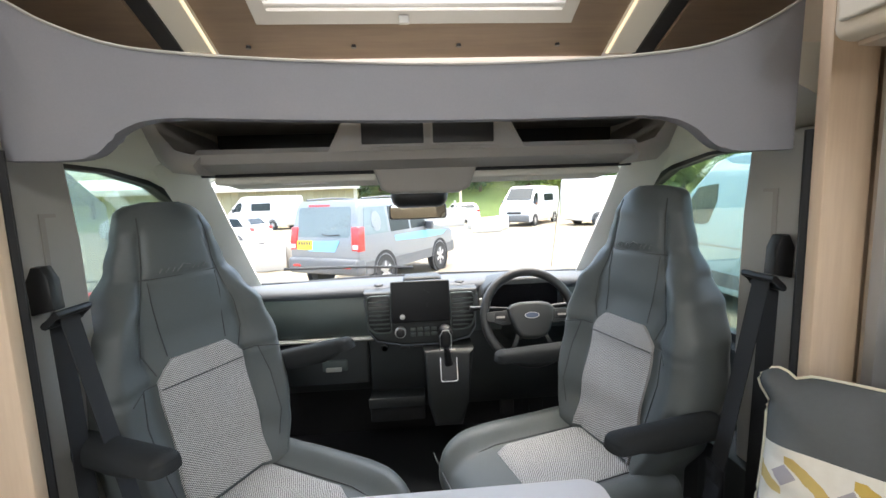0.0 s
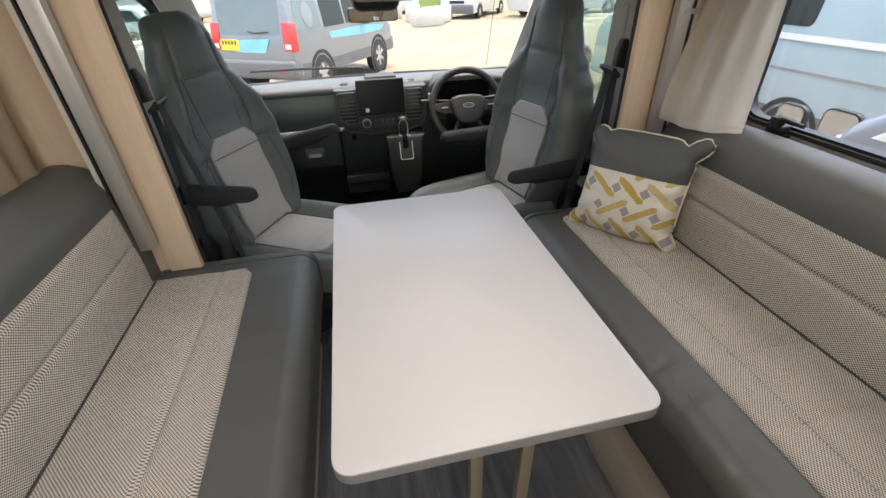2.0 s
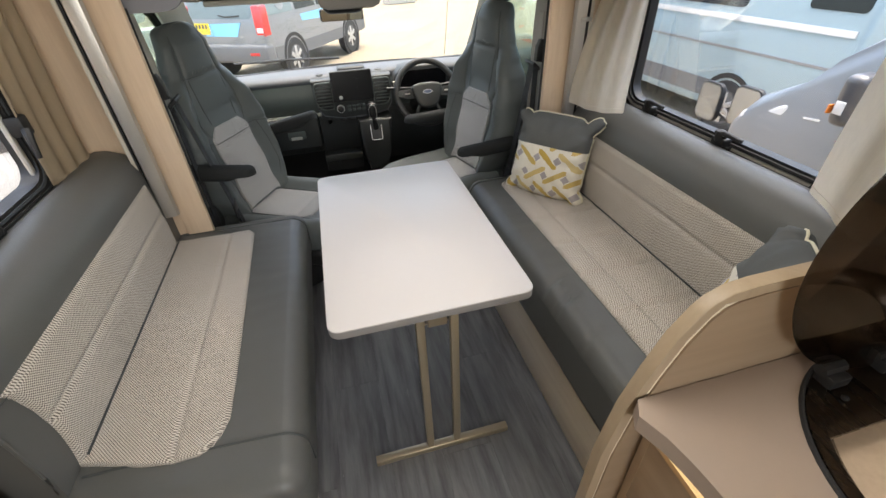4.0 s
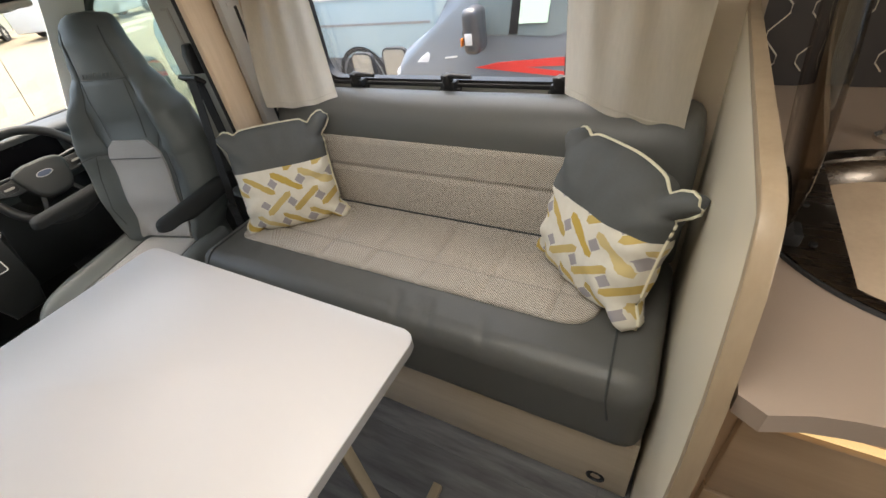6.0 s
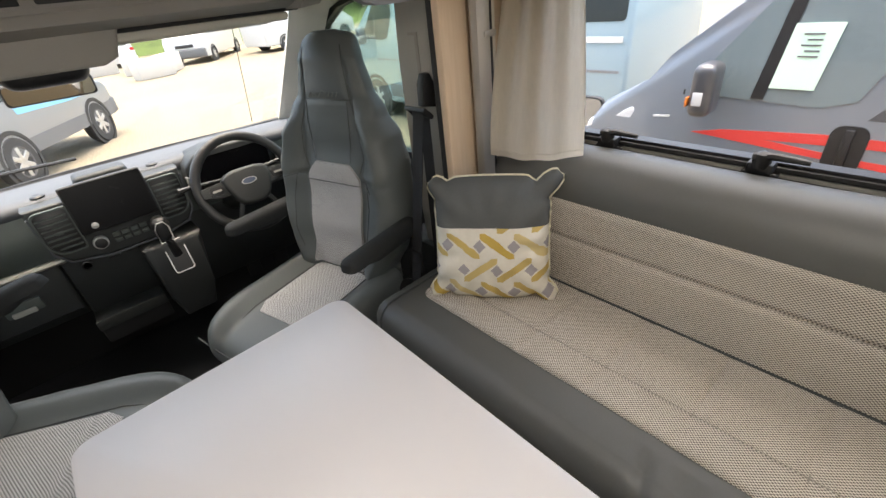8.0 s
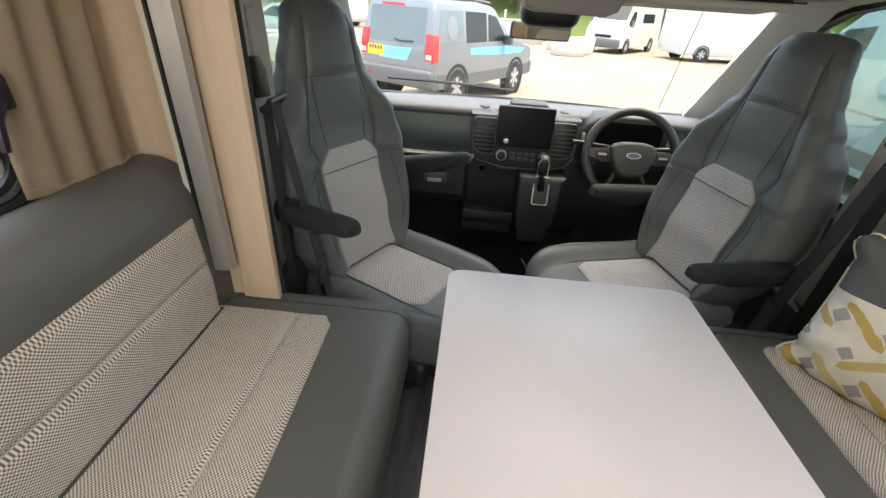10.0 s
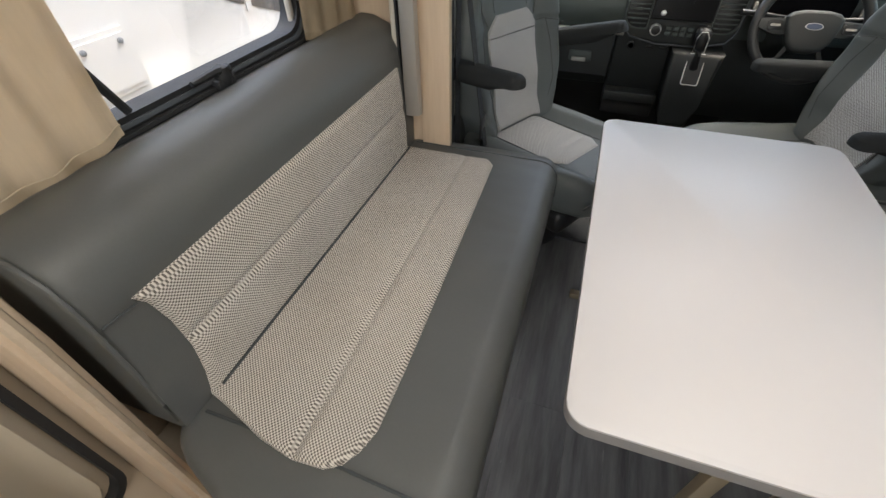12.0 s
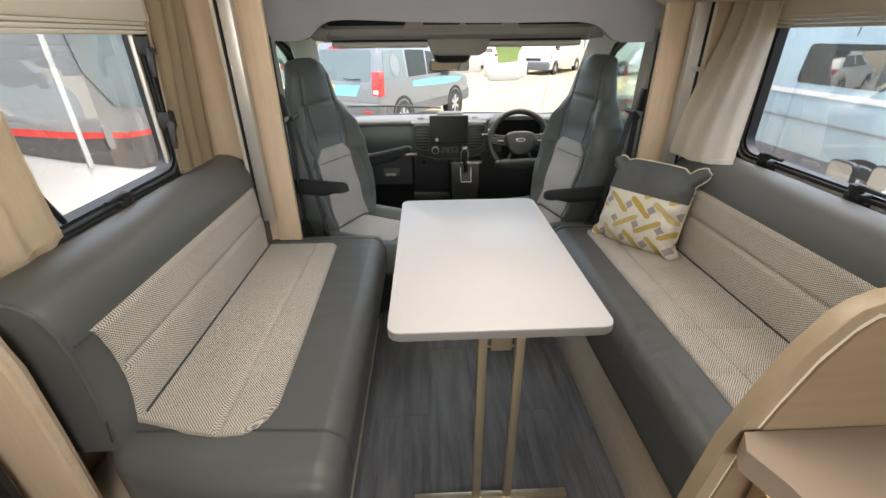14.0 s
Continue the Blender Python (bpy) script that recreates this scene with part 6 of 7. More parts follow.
hub = swpart("hub", prism(B(), [(-0.094, 0.030), (-0.075, 0.048), (-0.04, 0.056), (0.04, 0.056), (0.075, 0.048), (0.094, 0.030), (0.088, -0.010), (0.072, -0.055), (0.05, -0.082), (0.02, -0.090), (-0.02, -0.090), (-0.05, -0.082), (-0.072, -0.055), (-0.088, -0.010)], 'z', -0.015, 0.040, 0.016, 3), DASH, "dark grey airbag hub")
for s in (-1, 1):
    sp_ = swpart("spoke", prism(B(), [(s * 0.08, 0.028), (s * 0.175, 0.022), (s * 0.178, -0.012), (s * 0.12, -0.032), (s * 0.078, -0.03)][::s], 'z', -0.008, 0.020, 0.005), DASH)
    swpart("control_pad", prism(B(), rrect(*sorted((s * 0.098, s * 0.148)), -0.018, 0.016, 0.008), 'z', 0.019, 0.027, 0.002), BLACK, "", sp_)
    swpart("control_key", prism(B(), rrect(*sorted((s * 0.106, s * 0.140)), -0.005, 0.003, 0.003), 'z', 0.026, 0.030), TRIM, "", sp_)
    swpart("lower_spoke", prism(B(), [(s * 0.035, -0.05), (s * 0.055, -0.055), (s * 0.10, -0.150), (s * 0.085, -0.158)][::s], 'z', -0.010, 0.006, 0.003), DASH, "dark lower spoke")
oval = [(0.030 * math.cos(t), 0.0125 * math.sin(t)) for t in (2 * math.pi * i / 28 for i in range(28))]
swpart("badge", prism(B(), oval, 'z', 0.036, 0.0405, 0.001), BEZEL, "oval badge", hub)
swpart("badge_field", prism(B(), [(u * 0.86, v * 0.80) for u, v in oval], 'z', 0.040, 0.0415), plain("badge_enamel", (0.10, 0.13, 0.20), 0.3, bumps=0), "", hub)
for s in (-1, 1):
    part("stalk", tube(B(), [(0.413 + s * 0.06, 1.60, 0.80), (0.413 + s * 0.20, 1.59, 0.815), (0.413 + s * 0.235, 1.585, 0.815)], [0.009, 0.009, 0.012], 8), BLACK, sw)
part("column", tube(B(), [(0.413, 1.55, 0.78), (0.413, 1.70, 0.72), (0.413, 1.85, 0.65)], [0.06, 0.075, 0.08], 14), DASH, sw, "dark column shroud")
pe = thing("pedal_box", (0.45, 2.0, 0.0), label="black floor pedals in the dark footwell", category="pedals")
for x in (0.40, 0.55):
    p = part("pedal", box(B(), x - 0.035, x + 0.035, 1.92, 1.94, 0.16, 0.24, 0.006), RUBBER, pe)
    part("pedal_arm", tube(B(), [(x, 1.93, 0.24), (x, 1.99, 0.42)], 0.009), BLACK, p)
bm = box(B(), -0.92, 0.92, 0.95, 2.12, 0.0005, 0.012, 0.004)
struct("cab_mat", bm, RUBBER, "black rubber cab floor mat", "floor mat")

# ---- outside ----
def pebbles(name, lo, hi):
    m, t, b = nodes_of(name)
    v = coords(t)
    vo = t.nodes.new("ShaderNodeTexVoronoi")
    vo.inputs["Scale"].default_value = 22
    t.links.new(v, vo.inputs["Vector"])
    f = mathn(t, 'ADD', mathn(t, 'MULTIPLY', noise_n(t, v, 0.35, 4), 0.6), mathn(t, 'MULTIPLY', noise_n(t, v, 30, 4), 0.4))
    c = mixc(t, f, lo, hi)
    c = mixc(t, mathn(t, 'MULTIPLY', vo.outputs["Distance"], 0.45), c, tuple(x * 0.5 for x in lo))
    t.links.new(c, b.inputs["Base Color"])
    b.inputs["Roughness"].default_value = 0.95
    bump(t, b, vo.outputs["Distance"], 0.6, 0.02)
    return m


GRAVEL = pebbles("pale_gravel", (0.20, 0.16, 0.105), (0.36, 0.30, 0.215))
WHITE = plain("white_vehicle_paint", (0.60, 0.60, 0.585), 0.3, var=0.02, bumps=0, coat=0.5)
SILVER = plain("silver_vehicle_paint", (0.235, 0.245, 0.26), 0.35, metal=0.3, var=0.04, bumps=0, coat=0.5)
BLUEGREY = plain("steel_blue_vehicle_paint", (0.30, 0.40, 0.44), 0.35, metal=0.2, var=0.04, bumps=0, coat=0.5)
GREYP = plain("grey_vehicle_paint", (0.19, 0.215, 0.25), 0.3, metal=0.3, var=0.04, bumps=0, coat=0.6)
DARKP = plain("charcoal_vehicle_paint", (0.06, 0.062, 0.07), 0.35, var=0.05, bumps=0, coat=0.5)
LOWGREY = plain("grey_bumper_plastic", (0.13, 0.132, 0.135), 0.55, var=0.08)
SKYBLUE = plain("sky_blue_livery", (0.20, 0.50, 0.74), 0.4, var=0.25, big=1.5, bumps=0)
REDP = plain("red_livery", (0.62, 0.05, 0.045), 0.4, var=0.05, bumps=0)
REDLAMP = plain("red_lamp_lens", (0.60, 0.03, 0.03), 0.15, var=0.05, bumps=0, coat=0.5)
AMBER = plain("amber_lamp_lens", (0.75, 0.22, 0.04), 0.2, var=0.05, bumps=0)
CLEARLAMP = plain("clear_lamp_lens", (0.62, 0.64, 0.66), 0.12, var=0.05, bumps=0, coat=0.6)
YELLOW = plain("yellow_plate", (0.80, 0.58, 0.04), 0.5, var=0.03, bumps=0)
TINT = plain("dark_vehicle_glass", (0.022, 0.028, 0.030), 0.06, var=0.1, bumps=0, spec=0.25)
# opaque glass whose pale colour stands in for reflections and the lit interior
TINT2 = plain("vehicle_glass_painted_reflection", (0.16, 0.20, 0.21), 0.08, var=0.25, big=1.2, bumps=0)
PAPER = plain("pale_green_notice", (0.60, 0.82, 0.66), 0.7, var=0.03, bumps=0)
TYRE = plain("tyre_rubber", (0.03, 0.03, 0.03), 0.8, var=0.2)
ALLOY = plain("silver_alloy", (0.55, 0.55, 0.56), 0.35, metal=0.8, var=0.05)
CONCRETE = plain("pale_concrete", (0.55, 0.52, 0.47), 0.9, var=0.12, scale=12, bumps=0.4)
CLAD = plain("olive_cladding", (0.34, 0.32, 0.20), 0.6, var=0.06, scale=3)
GREENSIGN = plain("bright_green_sign", (0.15, 0.75, 0.08), 0.5, var=0.03, bumps=0)

bm = B()
n = 24
V = [[bm.verts.new((-500 + 1000 * i / n, -300 + 1000 * j / n, GZ)) for i in range(n + 1)] for j in range(n + 1)]
for a, b in zip(V, V[1:]):
    for i in range(n):
        bm.faces.new((a[i], a[i + 1], b[i + 1], b[i]))
struct("ground", bm, GRAVEL, "pale gravel yard in daylight", "ground")


def wheel(parent, x, y, r, w, side):
    """A road wheel at local x (outer side), y; axle along x."""
    M = pose(x, y, r, 0, 90 * side, 0)
    ty = part("wheel", lathe(B(), [(r * 0.62, -w), (r * 0.93, -w), (r, -w * 0.75), (r, -w * 0.2), (r * 0.94, 0.0), (r * 0.64, 0.0), (r * 0.62, -0.01)], 32, M, caps=True), TYRE, parent, "black tyre on a silver alloy rim", local=True)
    part("rim", lathe(B(), [(r * 0.63, -0.03), (r * 0.63, 0.004), (r * 0.58, 0.004), (r * 0.55, -0.03), (0.03, -0.035)], 28, M), DARKP, ty, local=True)
    bm = B()
    for k in range(6):
        q = M @ pose(0, 0, 0, 0, 0, 60 * k)
        s = box(B(), 0.0, r * 0.60, -r * 0.10, r * 0.10, -0.02, 0.0, 0.008)
        bmesh.ops.transform(s, matrix=q, verts=s.verts[:])
        tmp = bpy.data.meshes.new("tmp")
        s.to_mesh(tmp)
        s.free()
        bm.from_mesh(tmp)
        bpy.data.meshes.remove(tmp)
    part("spokes", bm, ALLOY, ty, local=True)


def vehicle(name, at, rz, prof, hw, belt, tumble, paint, label, wheels=(), wr=0.36, category="vehicle", bev=0.06):
    """A vehicle whose side outline prof (y forward, z up from the ground) is given width and leaning-in sides."""
    v = thing(name, at, rz, label, category, "parked vehicles")
    bm = prism(B(), prof, 'x', -hw, hw, bev, 3)
    bmesh.ops.bisect_plane(bm, geom=bm.verts[:] + bm.edges[:] + bm.faces[:], plane_co=(0, 0, belt), plane_no=(0, 0, 1))
    for q in bm.verts:
        if q.co.z > belt:
            q.co.x *= 1 - tumble * (q.co.z - belt) / hw
    part("body", bm, paint, v, local=True, angle=50)
    for y in wheels:
        for s in (-1, 1):
            arch = B()
            M = pose(s * (hw + 0.002), y, wr, 0, 90 * s, 0)
            lathe(arch, [(wr * 1.22, -0.02), (wr * 1.22, 0.012), (wr * 1.05, 0.012), (wr * 1.04, -0.02)], 28, M)
            part("wheel_arch", arch, RUBBER, v, "dark wheel arch", local=True)
            wheel(v, s * (hw + 0.016), y, wr, 0.21, s)
    return v


def onside(v, hw, belt, tumble, s, outline, mat, name, label="", lift=0.006, th=0.012):
    """A flat panel laid on the leaning side of a vehicle; outline in (y, z)."""
    def X(z):
        return s * ((hw * (1 - tumble * max(0, z - belt) / hw)) + lift)
    bm = B()
    a = [bm.verts.new((X(z), y, z)) for y, z in outline]
    b = [bm.verts.new((X(z) - s * th, y, z)) for y, z in outline]
    n = len(outline)
    bm.faces.new(a)
    bm.faces.new(b[::-1])
    for i in range(n):
        bm.faces.new((a[i], b[i], b[(i + 1) % n], a[(i + 1) % n]))
    return part(name, bm, mat, v, label, local=True)


def grille(v, hw, y, z, w, h):
    part("grille", box(B(), -w / 2, w / 2, y - 0.02, y + 0.03, z, z + h, 0.01), BLACK, v, "black grille", local=True)


# the silver off-roader with blue livery, seen from behind
suv_prof = [(-2.20, 0.55), (-2.22, 0.80), (-2.17, 1.10), (-2.06, 1.70), (-1.98, 1.84), (-0.6, 1.86), (0.05, 1.80), (0.22, 1.74), (0.85, 1.17), (1.0, 1.12), (1.98, 1.05), (2.12, 0.95), (2.15, 0.60), (2.10, 0.38), (-2.05, 0.38)]
HW, BT, TB = 0.90, 1.08, 0.16
suv = vehicle("off_road_car", (-0.80, 10.75, GZ), -31.0, suv_prof, HW, BT, TB, SILVER, "silver off-road car with sky-blue livery and yellow plate", wheels=(-1.32, 1.28), wr=0.37, category="car")
part("bumper", box(B(), -0.91, 0.91, -2.30, -2.0, 0.42, 0.74, 0.06, 3), LOWGREY, suv, "grey plastic rear bumper", local=True)
part("front_bumper", box(B(), -0.91, 0.91, 1.95, 2.22, 0.40, 0.72, 0.06, 3), LOWGREY, suv, local=True)


def onrear(v, outline, y0, z0, k, mat, name, label="", lift=0.006, th=0.012):
    """A panel on the sloping tail: outline in (x, z)."""
    bm = B()
    a = [bm.verts.new((x, y0 + (z - z0) * k - lift, z)) for x, z in outline]
    b = [bm.verts.new((x, y0 + (z - z0) * k - lift + th, z)) for x, z in outline]
    n = len(outline)
    bm.faces.new(a)
    bm.faces.new(b[::-1])
    for i in range(n):
        bm.faces.new((a[i], b[i], b[(i + 1) % n], a[(i + 1) % n]))
    return part(name, bm, mat, v, label, local=True)


suv.scale = (1.04, 1.0, 1.07)
KR = 0.11 / 0.60
onrear(suv, rrect(-0.70, 0.66, 1.14, 1.72, 0.06), -2.17, 1.10, KR, TINT2, "rear_window", "dark tailgate window")
onrear(suv, [(-0.40, 0.86), (0.30, 0.86), (0.42, 1.08), (-0.30, 1.06)], -2.205, 0.90, 0.1, SKYBLUE, "livery_panel", "sky-blue livery across the tailgate")
onrear(suv, rrect(-0.70, -0.28, 0.89, 1.07, 0.02), -2.205, 0.90, 0.1, YELLOW, "number_plate", "yellow number plate", 0.014)
for i in range(5):
    onrear(suv, rrect(-0.655 + i * 0.072, -0.615 + i * 0.072, 0.985, 1.05, 0.004), -2.205, 0.90, 0.1, DARKP, "plate_mark", "", 0.018, 0.008)
onrear(suv, rrect(-0.45, 0.1, 1.735, 1.77, 0.01), -2.04, 1.73, 0.3, REDLAMP, "brake_light", "red high brake light", 0.012)
for s in (-1, 1):
    part("tail_light", softbox(B(), *sorted((s * 0.71, s * 0.905)), -2.205, -1.99, 0.86, 1.34, 0.03, 3, lambda p: Vector((p.x * (1 - 0.12 * max(0, p.z - 1.08)), p.y + 0.16 * max(0, p.z - 1.05), p.z))), REDLAMP, suv, "tall red tail light", local=True)
    part("reversing_light", box(B(), *sorted((s * 0.75, s * 0.88)), -2.212, -2.19, 0.92, 1.00, 0.004), CLEARLAMP, suv, local=True)
    part("reflector", box(B(), *sorted((s * 0.55, s * 0.75)), -2.312, -2.29, 0.56, 0.61, 0.006), REDLAMP, suv, local=True)
    part("door_mirror", softbox(B(), *sorted((s * 0.90, s * 1.10)), 0.48, 0.62, 1.10, 1.30, 0.04, 3), DARKP, suv, "dark door mirror", local=True)
    onside(suv, HW, BT, TB, s, [(-2.0, 1.17), (-1.12, 1.17), (-1.12, 1.70), (-1.86, 1.70)], TINT2, "side_window", "dark side window")
    onside(suv, HW, BT, TB, s, [(-1.02, 1.17), (-0.22, 1.17), (-0.22, 1.68), (-1.02, 1.70)], TINT, "side_window", "dark side window")
    onside(suv, HW, BT, TB, s, [(-0.14, 1.17), (0.72, 1.17), (0.20, 1.62), (-0.14, 1.66)], TINT, "side_window", "dark side window")
    onside(suv, HW, BT, TB, s, [(-0.85, 0.96), (0.5, 0.90), (1.5, 0.90), (1.7, 1.0), (0.5, 1.08), (-0.9, 1.08)], SKYBLUE, "livery_band", "sky-blue livery band", 0.004)
    onside(suv, HW, BT, TB, s, [(-2.0, 0.40), (2.0, 0.40), (2.0, 0.66), (0.9, 0.62), (-0.9, 0.62), (-2.0, 0.66)], LOWGREY, "lower_cladding", "grey lower cladding", 0.008)
    oval2 = [(-1.52 + 0.17 * math.cos(t), 1.42 + 0.20 * math.sin(t)) for t in (2 * math.pi * i / 26 for i in range(26))]
    onside(suv, HW, BT, TB, s, oval2, SILVER, "round_decal", "pale round decal on the rear side window", 0.014)
    part("roof_rail", tube(B(), [(s * 0.72, -1.8, 1.87), (s * 0.74, -1.0, 1.90), (s * 0.74, 0.0, 1.86)], 0.02), LOWGREY, suv, local=True)
part("wiper", tube(B(), [(-0.02, -2.19, 1.20), (0.10, -2.17, 1.17), (0.42, -2.18, 1.19)], 0.012), BLACK, suv, local=True)

# panel vans and campers share one outline, nose forward
van_prof = [(-3.0, 0.35), (-3.05, 0.6), (-3.02, 2.30), (-2.95, 2.45), (1.10, 2.48), (1.45, 2.38), (2.28, 1.54), (2.42, 1.45), (2.72, 1.28), (2.88, 1.05), (2.92, 0.55), (2.88, 0.28), (-2.9, 0.28)]


def van(name, at, rz, paint, label, hw=1.0, tumble=0.10, belt=1.15, pane=None):
    v = vehicle(name, at, rz, van_prof, hw, belt, tumble, paint, label, wheels=(-1.75, 1.95), wr=0.345, category="van")
    for s in (-1, 1):
        onside(v, hw, belt, tumble, s, [(1.42, 1.40), (1.55, 1.36), (2.10, 1.38), (2.16, 1.46), (1.78, 1.98), (1.30, 2.04), (1.28, 1.75)], pane or TINT, "cab_window", "dark cab side window")
        onside(v, hw, belt, tumble, s, [(1.80, 1.38), (1.86, 1.38), (1.78, 1.96), (1.72, 1.96)], BLACK, "window_bar", "", 0.012)
        mm = part("door_mirror", softbox(B(), *sorted((s * (hw + 0.02), s * (hw + 0.20))), 1.99, 2.11, 1.30, 1.58, 0.045, 3), DARKP, v, "tall dark door mirror", local=True)
        part("indicator", box(B(), *sorted((s * (hw + 0.10), s * (hw + 0.206))), 2.105, 2.116, 1.36, 1.41, 0.004), AMBER, mm, "amber repeater", local=True)
        part("indicator_lens", box(B(), *sorted((s * (hw + 0.208), s * (hw + 0.200))), 2.03, 2.08, 1.37, 1.44, 0.002), CLEARLAMP, mm, "clear repeater lens", local=True)
        onside(v, hw, belt, tumble, s, [(2.20, 0.55), (2.21, 0.55), (2.21, 1.40), (2.20, 1.40)], BLACK, "door_gap", "", 0.002)
        onside(v, hw, belt, tumble, s, [(1.215, 0.42), (1.23, 0.42), (1.23, 2.2), (1.215, 2.2)], BLACK, "door_gap", "", 0.002)
        part("headlight", softbox(B(), *sorted((s * 0.66, s * (hw - 0.005))), 2.46, 2.84, 1.06, 1.30, 0.05, 3, lambda p: Vector((p.x, p.y, p.z - 0.45 * max(0, p.y - 2.5)))), CLEARLAMP, v, "clear headlight", local=True)
    bm = B()
    q = [(-0.84, 2.22, 1.60), (0.84, 2.22, 1.60), (0.76, 1.52, 2.31), (-0.76, 1.52, 2.31)]
    slab(bm, [Vector(p) + Vector((0, 0.025, 0.02)) for p in q], 0.012)
    part("windscreen", bm, TINT, v, "dark windscreen", local=True)
    part("bumper", box(B(), -0.98, 0.98, 2.55, 2.98, 0.28, 0.72, 0.08, 3), LOWGREY, v, local=True)
    grille(v, hw, 2.90, 0.76, 0.9, 0.14)
    return v


# neighbouring grey camper with a red swoosh: nose 1.5 m ahead, its flank faces the right window
NX = 3.76
gv = van("camper_van", (NX, -1.42, GZ), 0, GREYP, "grey camper van with red swoosh and pale green notice", pane=TINT2)
hwv, btv, tbv = 1.0, 1.15, 0.10
onside(gv, hwv, btv, tbv, -1, [(2.12, 1.165), (1.95, 1.20), (1.5, 1.235), (-2.6, 1.25), (-2.6, 1.20), (1.3, 1.19), (1.75, 1.172), (1.3, 1.13), (-2.6, 1.00), (-2.6, 0.955), (1.0, 1.075), (1.7, 1.13)], REDP, "red_swoosh", "red swoosh along the flank", 0.004)
onside(gv, hwv, btv, tbv, -1, [(1.60, 1.44), (1.79, 1.44), (1.755, 1.74), (1.565, 1.74)], PAPER, "notice", "pale green sale notice in the window", 0.016)
for i in range(5):
    onside(gv, hwv, btv, tbv, -1, [(1.63, 1.69 - i * 0.025), (1.71 - 0.02 * (i % 2), 1.69 - i * 0.025), (1.71 - 0.02 * (i % 2), 1.697 - i * 0.025), (1.63, 1.697 - i * 0.025)], LOWGREY, "notice_line", "", 0.019)
onside(gv, hwv, btv, tbv, -1, [(-2.9, 1.33), (1.36, 1.32), (1.26, 1.45), (1.22, 1.75), (1.26, 2.1), (-2.9, 2.2)], DARKP, "dark_upper_panel", "charcoal upper flank panel", 0.003)
onside(gv, hwv, btv, tbv, -1, [(-2.9, 1.60), (1.22, 1.60), (1.22, 1.615), (-2.9, 1.615)], WHITE, "pinstripe", "pale pinstripe", 0.006)
onside(gv, hwv, btv, tbv, -1, rrect(-1.2, 0.80, 1.36, 1.95, 0.08), TINT2, "rear_side_window", "dark habitation window", 0.010)
for y in (1.40, 1.02):
    h = onside(gv, hwv, btv, tbv, -1, rrect(y - 0.075, y + 0.075, 1.06, 1.29, 0.05), BLACK, "handle_recess", "black door handle recess", 0.012)
    part("grip", box(B(), -1.035, -1.012, y - 0.018, y + 0.018, 1.08, 1.28, 0.006), BLACK, h, local=True)
onside(gv, hwv, btv, tbv, -1, [(1.17, 0.42), (1.18, 0.42), (1.18, 2.1), (1.17, 2.1)], BLACK, "door_gap", "", 0.007)
oval3 = [(1.05 + 0.045 * math.cos(t), 1.43 + 0.045 * math.sin(t)) for t in (2 * math.pi * i / 22 for i in range(22))]
onside(gv, hwv, btv, tbv, -1, oval3, WHITE, "round_emblem", "white round emblem", 0.008)
onside(gv, hwv, btv, tbv, -1, [(1.05 + (u - 1.05) * 0.72, 1.43 + (v - 1.43) * 0.72) for u, v in oval3[1:11]], DARKP, "emblem_mark", "", 0.011)
onside(gv, hwv, btv, tbv, -1, [(2.26, 1.235), (2.36, 1.225), (2.36, 1.237), (2.26, 1.247)], CLEARLAMP, "model_bar", "pale lettering bar", 0.006)

# steel-blue camper beyond it
bv = van("camper_van", (5.85, 5.2, GZ), 0, BLUEGREY, "steel-blue camper van with awning rail and side window")
onside(bv, hwv, btv, tbv, -1, rrect(-1.6, -0.35, 1.48, 1.95, 0.07), TINT, "rear_side_window", "dark habitation window", 0.010)
onside(bv, hwv, btv, tbv, -1, rrect(-2.95, -2.35, 1.55, 1.90, 0.05), TINT, "rear_side_window", "dark habitation window", 0.010)
onside(bv, hwv, btv, tbv, -1, [(-2.95, 1.34), (0.4, 1.34), (0.4, 1.40), (-2.95, 1.40)], WHITE, "awning_rail", "white awning rail", 0.02, 0.03)
onside(bv, hwv, btv, tbv, -1, [(-2.95, 1.02), (1.8, 1.02), (1.8, 1.05), (-2.95, 1.05)], SILVER, "side_crease", "pale body crease", 0.006)
onside(bv, hwv, btv, tbv, -1, [(-2.95, 0.40), (1.5, 0.40), (1.5, 0.62), (-2.95, 0.62)], LOWGREY, "rubbing_strip", "grey lower rubbing strip", 0.010)
onside(bv, hwv, btv, tbv, -1, rrect(0.1, 0.26, 1.16, 1.24, 0.02), SILVER, "door_handle", "", 0.015)
onside(bv, hwv, btv, tbv, -1, [(-0.95, 0.42), (-0.935, 0.42), (-0.935, 2.2), (-0.95, 2.2)], BLACK, "door_gap", "", 0.007)

# our own driver's door mirrors
for s in (-1, 1):
    om = thing("door_mirror", (s * 1.08, 1.75, 0.80), label="black door mirror of the motorhome outside the cab window", category="mirror", group="door mirrors")
    part("shell", softbox(B(), *sorted((s * 1.02, s * 1.22)), 1.74, 1.86, 0.72, 1.02, 0.05, 4), BLACK, om)
    part("mirror_face", prism(B(), rrect(*sorted((s * 1.035, s * 1.205)), 0.745, 1.0, 0.04), 'y', 1.734, 1.740), MIRROR, om, "reflecting mirror face")
    part("bracket", tube(B(), [(s * 0.96, 1.82, 0.80), (s * 1.06, 1.81, 0.82)], 0.025), BLACK, om)

